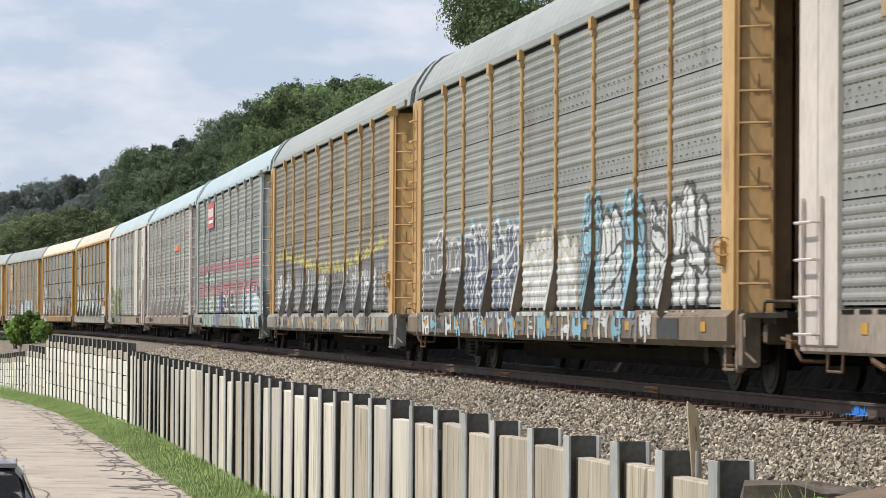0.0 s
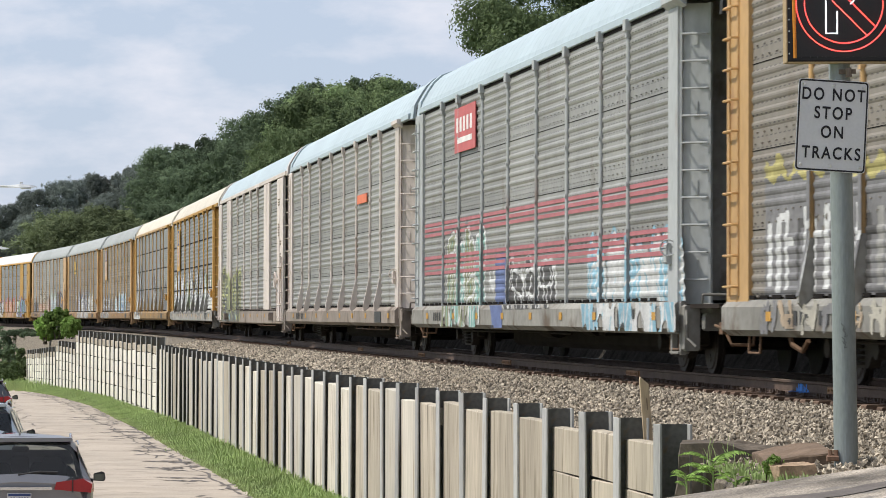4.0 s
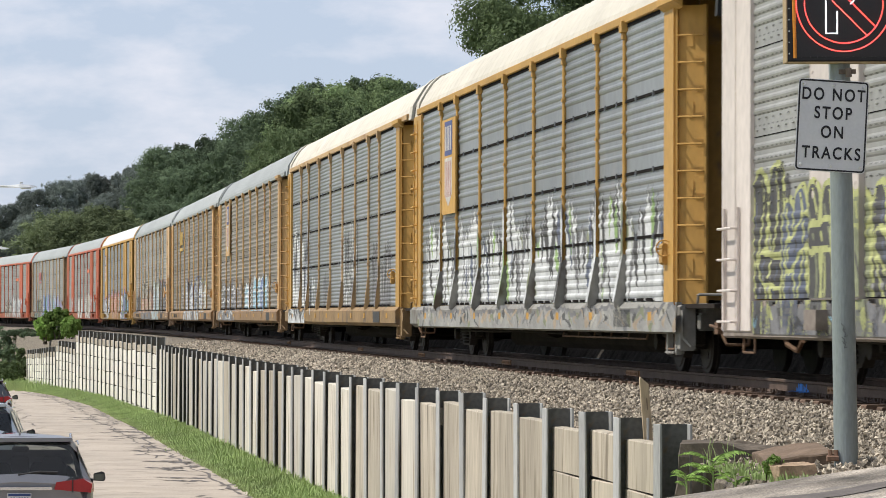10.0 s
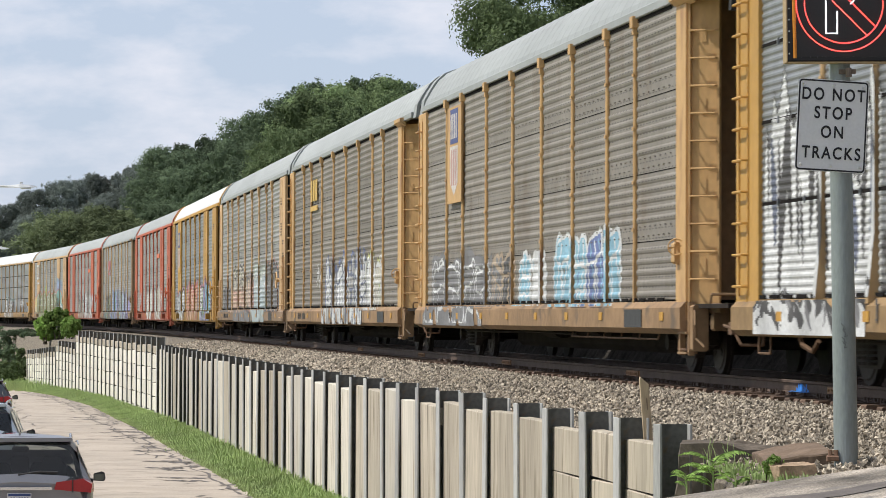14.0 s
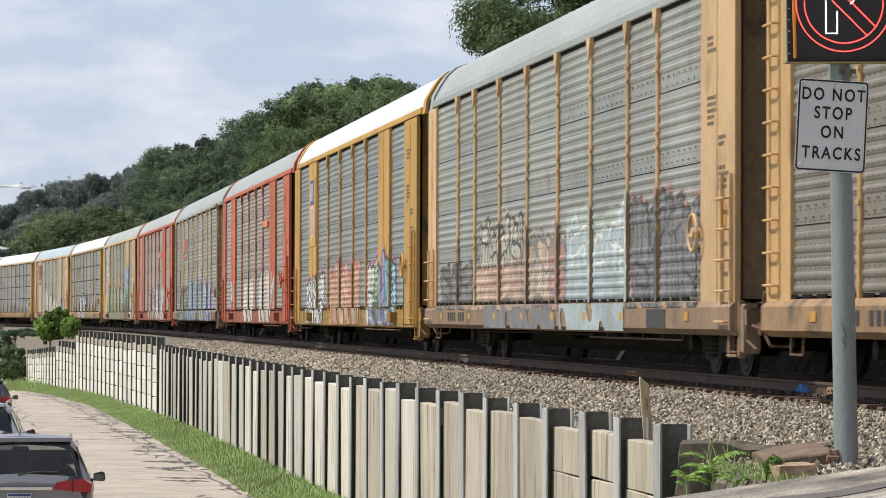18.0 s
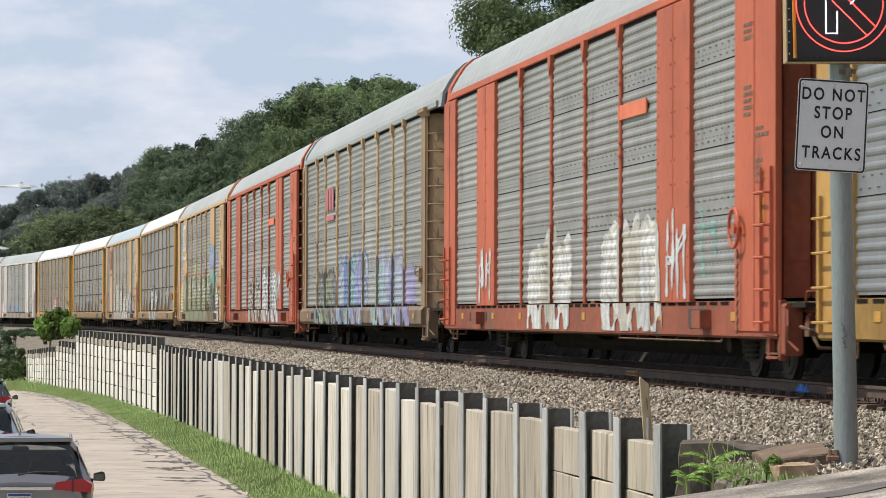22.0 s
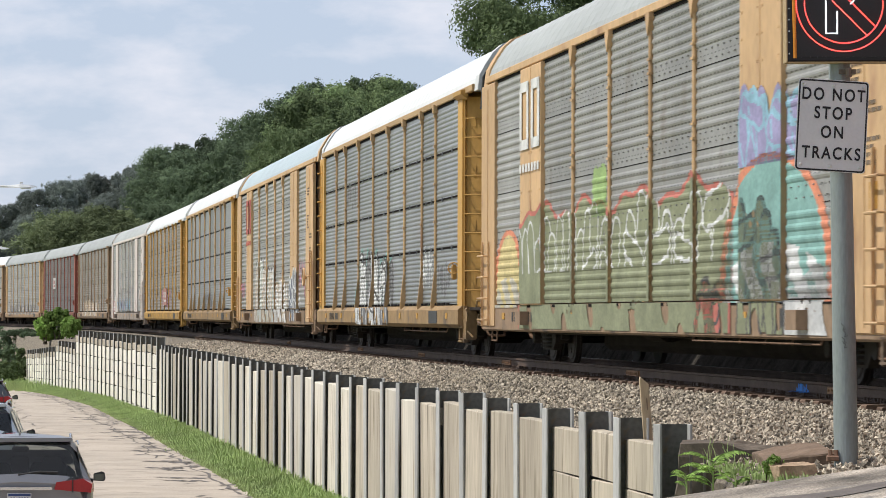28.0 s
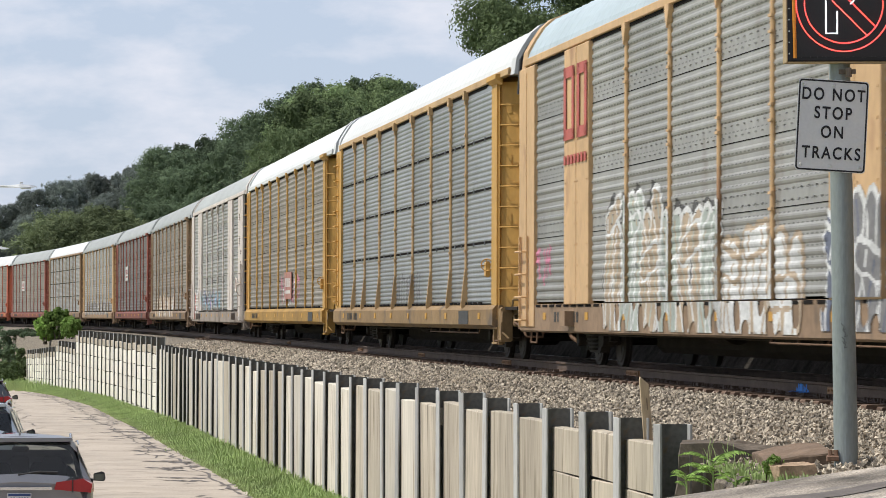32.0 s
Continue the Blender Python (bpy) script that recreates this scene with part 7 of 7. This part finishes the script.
# ---- parked vehicles ----
def vehicle(name, m, label, body_mat, length, width, height, seed):
    """A tall estate car that faces away; its back end is at x = 0 and it points along +x."""
    root = thing(name, m, label, "car", "vehicles on the road")
    tall = 1.1
    height /= tall

    def part(nm, bag, material, parent, lb="", smooth=False):
        if nm not in ("wheel", "rim"):
            bag.v = [(x, y, z * tall) for x, y, z in bag.v]
        return put(nm, bag.data(nm, [material], smooth), parent, None, lb)

    hw = width / 2

    def ring(x, zb, zw, zr, wb, wr):
        """Cross section: sill, waist and roof."""
        half = [(0.94 * wb, zb), (wb, zb + 0.18), (wb, zw - 0.08), (wb * 0.985, zw), (wr * 1.04, zr - 0.2), (wr, zr - 0.11), (wr * 0.9, zr - 0.035), (wr * 0.72, zr)]
        return (x, [(-y, z) for y, z in half] + [(0, zr + 0.03)] + [(y, z) for y, z in reversed(half)])

    H = height
    b = Bag()
    secs = [ring(0.03, 0.42, 0.85, 0.95, hw * 0.9, hw * 0.8), ring(0.0, 0.42, 0.88, 1.02, hw * 0.93, hw * 0.83), ring(0.06, 0.36, 0.98, 1.12, hw * 0.97, hw * 0.85),
            ring(0.22, 0.3, 1.02, H - 0.22, hw, hw * 0.80), ring(0.42, 0.28, 1.02, H - 0.06, hw, hw * 0.78), ring(0.62, 0.28, 1.02, H, hw, hw * 0.77),
            ring(1.6, 0.26, 1.0, H, hw, hw * 0.78), ring(2.7, 0.26, 0.98, H - 0.05, hw, hw * 0.76), ring(3.1, 0.26, 0.97, H - 0.2, hw, hw * 0.74),
            ring(3.75, 0.26, 0.96, 1.12, hw, hw * 0.8), ring(length - 0.35, 0.28, 0.84, 0.92, hw * 0.95, hw * 0.76), ring(length, 0.36, 0.66, 0.72, hw * 0.82, hw * 0.6)]
    b.sweep(secs)
    # openings for the back window and the windscreen
    keep = [k for k in range(len(b.f)) if not (k // 17 in (2, 3, 8) and 4 <= k % 17 <= 11)]
    b.f, b.m = [b.f[k] for k in keep], [0] * len(keep)
    part("body", b, body_mat, root)
    blk0 = mat("dark_cabin", (0.03, 0.03, 0.032), 0.9, bump=0)
    part("cabin_lining", Bag().box(0.2, 3.5, -hw * 0.9, hw * 0.9, 0.5, 0.95), blk0, root)
    gl, blk, tr = tinted("tinted_car_glass"), mat("black_plastic", (0.02, 0.02, 0.021), 0.5, bump=0.05), mat("bright_trim", (0.6, 0.6, 0.6), 0.2, 0.9, var=0.05, bump=0)
    z0, z1 = 1.05, H - 0.06
    edge = [(hw * 0.87, z0), (hw * 0.84, z0 + 0.12), (hw * 0.755, z1 - 0.13), (hw * 0.72, z1 - 0.05), (hw * 0.64, z1)]
    rim = [(0.02 + 0.34 * (z - z0) / (z1 - z0), y, z) for y, z in edge + [(-y, z) for y, z in reversed(edge)]]
    win = Bag().pane(rim)
    part("windscreen", Bag().pane([(3.72, -hw * 0.8, 1.1), (3.72, hw * 0.8, 1.1), (3.12, hw * 0.7, H - 0.24), (3.12, -hw * 0.7, H - 0.24)]), gl, root)
    part("rear_window", win, gl, root)
    for sg in (-1, 1):
        for x0, x1 in ((0.55, 1.5), (1.58, 2.5), (2.58, 3.3)):
            z1a, z1c = H - 0.14, H - (0.14 if x1 < 3 else 0.36)
            part("side_window", Bag().pane([(x0, sg * (hw * 0.987), 1.03), (x1, sg * (hw * 0.987), 1.01), (x1 - 0.05, sg * hw * 0.80, z1c), (x0 + 0.03, sg * hw * 0.80, z1a)]), gl, root)
        part("tail_light", Bag().sweep([(-0.03, [(sg * hw * 0.47, 0.955), (sg * hw * 0.97, 0.915), (sg * hw * 0.98, 1.02), (sg * hw * 0.86, 1.085), (sg * hw * 0.5, 1.045)]), (0.25, [(sg * hw * 0.47, 0.955), (sg * hw * 1.012, 0.915), (sg * hw * 1.01, 1.02), (sg * hw * 0.9, 1.085), (sg * hw * 0.5, 1.045)])]),
             mat("red_lens", (0.30, 0.015, 0.02), 0.15, var=0.1, bump=0), root, "red tail light")
        part("lens_divider", Bag().box(-0.036, 0.1, sg * hw * 0.72 - 0.008, sg * hw * 0.72 + 0.008, 0.92, 1.1), blk, root)
        mir = part("mirror", Bag().sweep([(2.6, [(sg * (hw + q), z) for q, z in ((0.05, 0.94), (0.2, 0.93), (0.225, 0.97), (0.21, 1.04), (0.17, 1.06), (0.05, 1.03))]), (2.74, [(sg * (hw + 0.02 + q * 0.7), 0.94 + (z - 0.94) * 0.7) for q, z in ((0.05, 0.95), (0.2, 0.95), (0.22, 0.98), (0.2, 1.03), (0.17, 1.04), (0.05, 1.02))])]).box(2.7, 2.8, *sorted((sg * hw * 0.95, sg * (hw + 0.05))), 0.9, 0.96), blk, root)
        part("mirror_glass", Bag().box(2.592, 2.597, *sorted((sg * (hw + 0.065), sg * (hw + 0.195))), 0.945, 1.025), mat("mirror_glass", (0.12, 0.14, 0.13), 0.05, 0.6, var=0, bump=0), mir)
        end = 2.5 if seed == 1 else 0.98
        part("roof_rail", Bag().rope([(0.66, sg * hw * 0.70, H - 0.01), (0.74, sg * hw * 0.70, H + 0.02), (0.9, sg * hw * 0.70, H + 0.03), (end, sg * hw * 0.70, H + 0.03), (end + 0.1, sg * hw * 0.70, H - 0.02)], 0.022, 6), tr, root)
        part("rain_trim", Bag().rope([(0.62, sg * hw * 0.8, H - 0.08), (1.6, sg * hw * 0.805, H - 0.07), (2.7, sg * hw * 0.79, H - 0.12)], 0.012, 4), tr, root)
        for x in (0.95, length - 0.95):
            y0, y1 = sorted((sg * (hw - 0.2), sg * (hw + 0.01)))
            t = part("wheel", Bag().tube((x, y0, 0.35), (x, y1, 0.35), 0.35, 24), mat("tyre", (0.02, 0.02, 0.02), 0.85), root)
            part("rim", Bag().tube((x, sg * (hw + 0.0), 0.35), (x, sg * (hw + 0.02), 0.35), 0.23, 18), tr, t)
    part("bumper", Bag().cham(-0.09, 0.2, -hw * 0.95, hw * 0.95, 0.34, 0.62, 0.07), body_mat, root)
    part("lower_bumper", Bag().cham(-0.06, 0.2, -hw * 0.85, hw * 0.85, 0.26, 0.36, 0.03), blk, root)
    part("chrome_bar", Bag().cham(-0.035, 0.05, -hw * 0.44, hw * 0.44, 0.95, 0.985, 0.01), tr, root)
    part("number_plate", Bag().box(-0.03, 0.03, -0.16, 0.16, 0.76, 0.91), mat("plate_white", (0.6, 0.6, 0.62), 0.5), root)
    bars = Bag().box(-0.034, -0.031, -0.15, 0.15, 0.875, 0.905)
    for i in range(7):
        bars.box(-0.034, -0.031, -0.12 + i * 0.036, -0.10 + i * 0.036, 0.79, 0.86)
    tagged(part("plate_bars", bars, mat("plate_blue", (0.03, 0.05, 0.16), 0.5), root), kind="stuff")
    part("wiper", Bag().rope([(0.055, 0.02, 1.13), (0.10, -hw * 0.28, 1.165), (0.10, -hw * 0.52, 1.155)], 0.018, 5), blk, root)
    part("antenna_fin", Bag().sweep([(0.75, [(-0.03, H), (0.03, H), (0, H + 0.04)]), (0.95, [(-0.012, H), (0.012, H), (0, H + 0.1)])]), blk if seed != 1 else tr, root)
    part("spoiler", Bag().cham(0.33, 0.62, -hw * 0.72, hw * 0.72, H - 0.035, H + 0.012, 0.016), body_mat, root)
    # what shows through the back window
    for y in (-0.45, 0.0, 0.45):
        part("headrest", Bag().cham(1.1, 1.2, y - 0.13, y + 0.13, 1.12, 1.32, 0.04), blk0, root)
    for y in (-0.4, 0.4):
        part("seat_back", Bag().cham(2.0, 2.15, y - 0.26, y + 0.26, 0.9, 1.2, 0.05), blk0, root)
    part("rear_view_mirror", Bag().cham(3.0, 3.04, -0.12, 0.12, 1.3, 1.37, 0.02), blk0, root)


for name, d, x, label, col, ln, wd, ht, sd, turn in (
        ("minivan", 42.5, -5.70, "silver-grey minivan with dark glass and red tail lights", (0.2, 0.2, 0.215), 4.9, 1.98, 1.72, 0, 7.4),
        ("sport_utility_car", 60.5, -9.05, "pale blue-grey car with a roof rack", (0.42, 0.47, 0.53), 4.6, 1.84, 1.72, 1, 5.5),
        ("sport_utility_car", 91, -13.35, "dark plum-coloured car with red tail lights", (0.045, 0.025, 0.035), 4.6, 1.84, 1.62, 2, 9.0)):
    s, n = side_of(Vector((x, d, 0)))
    paintm = mat(label.split()[0].replace("-", "_") + "_car_paint_%d" % sd, col, 0.28, 0.5 if sd < 2 else 0.2, var=0.05, scale=3, bump=0, spec=0.6)
    vehicle(name, Matrix.Translation((x, d, low(s) - 0.02)) @ pose(0, 0, 0, 0, 0, 90 + turn), label, paintm, ln, wd, ht, sd)


# ---- street lamps over the road ----
def street_lamp(x, y, d, k):
    p = place_px(x, y, d)
    s, n = side_of(p)
    arm = 3.2
    root = thing("street_lamp", pose(p.x - arm, p.y, low(s) - 0.1), "white cobra-head street lamp on a long arm", "street lamp", "street lamps along the road")
    h = p.z - (low(s) - 0.1)
    metal = mat("pale_lamp_metal", (0.62, 0.63, 0.64), 0.45, 0.3, var=0.1, scale=2)
    part("pole", Bag().tube((0, 0, 0), (0, 0, h - 0.4), 0.11, 12, r2=0.08), metal, root)
    part("arm", Bag().rope([(0, 0, h - 0.5), (0.6, 0, h - 0.1), (1.6, 0, h + 0.03), (arm - 0.4, 0, h + 0.03)], 0.04, 8), metal, root)
    hd = part("lamp_head", Bag().sweep([(arm - 0.55, [(-0.06, h), (0.06, h), (0.05, h + 0.06), (-0.05, h + 0.06)]), (arm - 0.15, [(-0.17, h - 0.02), (0.17, h - 0.02), (0.12, h + 0.1), (-0.12, h + 0.1)]), (arm + 0.22, [(-0.15, h - 0.01), (0.15, h - 0.01), (0.1, h + 0.08), (-0.1, h + 0.08)]), (arm + 0.42, [(-0.05, h + 0.01), (0.05, h + 0.01), (0.04, h + 0.04), (-0.04, h + 0.04)])]), metal, root)
    part("photocell", Bag().tube((arm - 0.1, 0, h + 0.1), (arm - 0.1, 0, h + 0.18), 0.05, 8), metal, hd)
    part("lens", Bag().box(arm - 0.1, arm + 0.22, -0.11, 0.11, h - 0.06, h - 0.02), mat("milky_lens", (0.6, 0.62, 0.62), 0.3), hd)


street_lamp(42, 334, 106, 0)
street_lamp(4, 443, 200, 1)

motions()
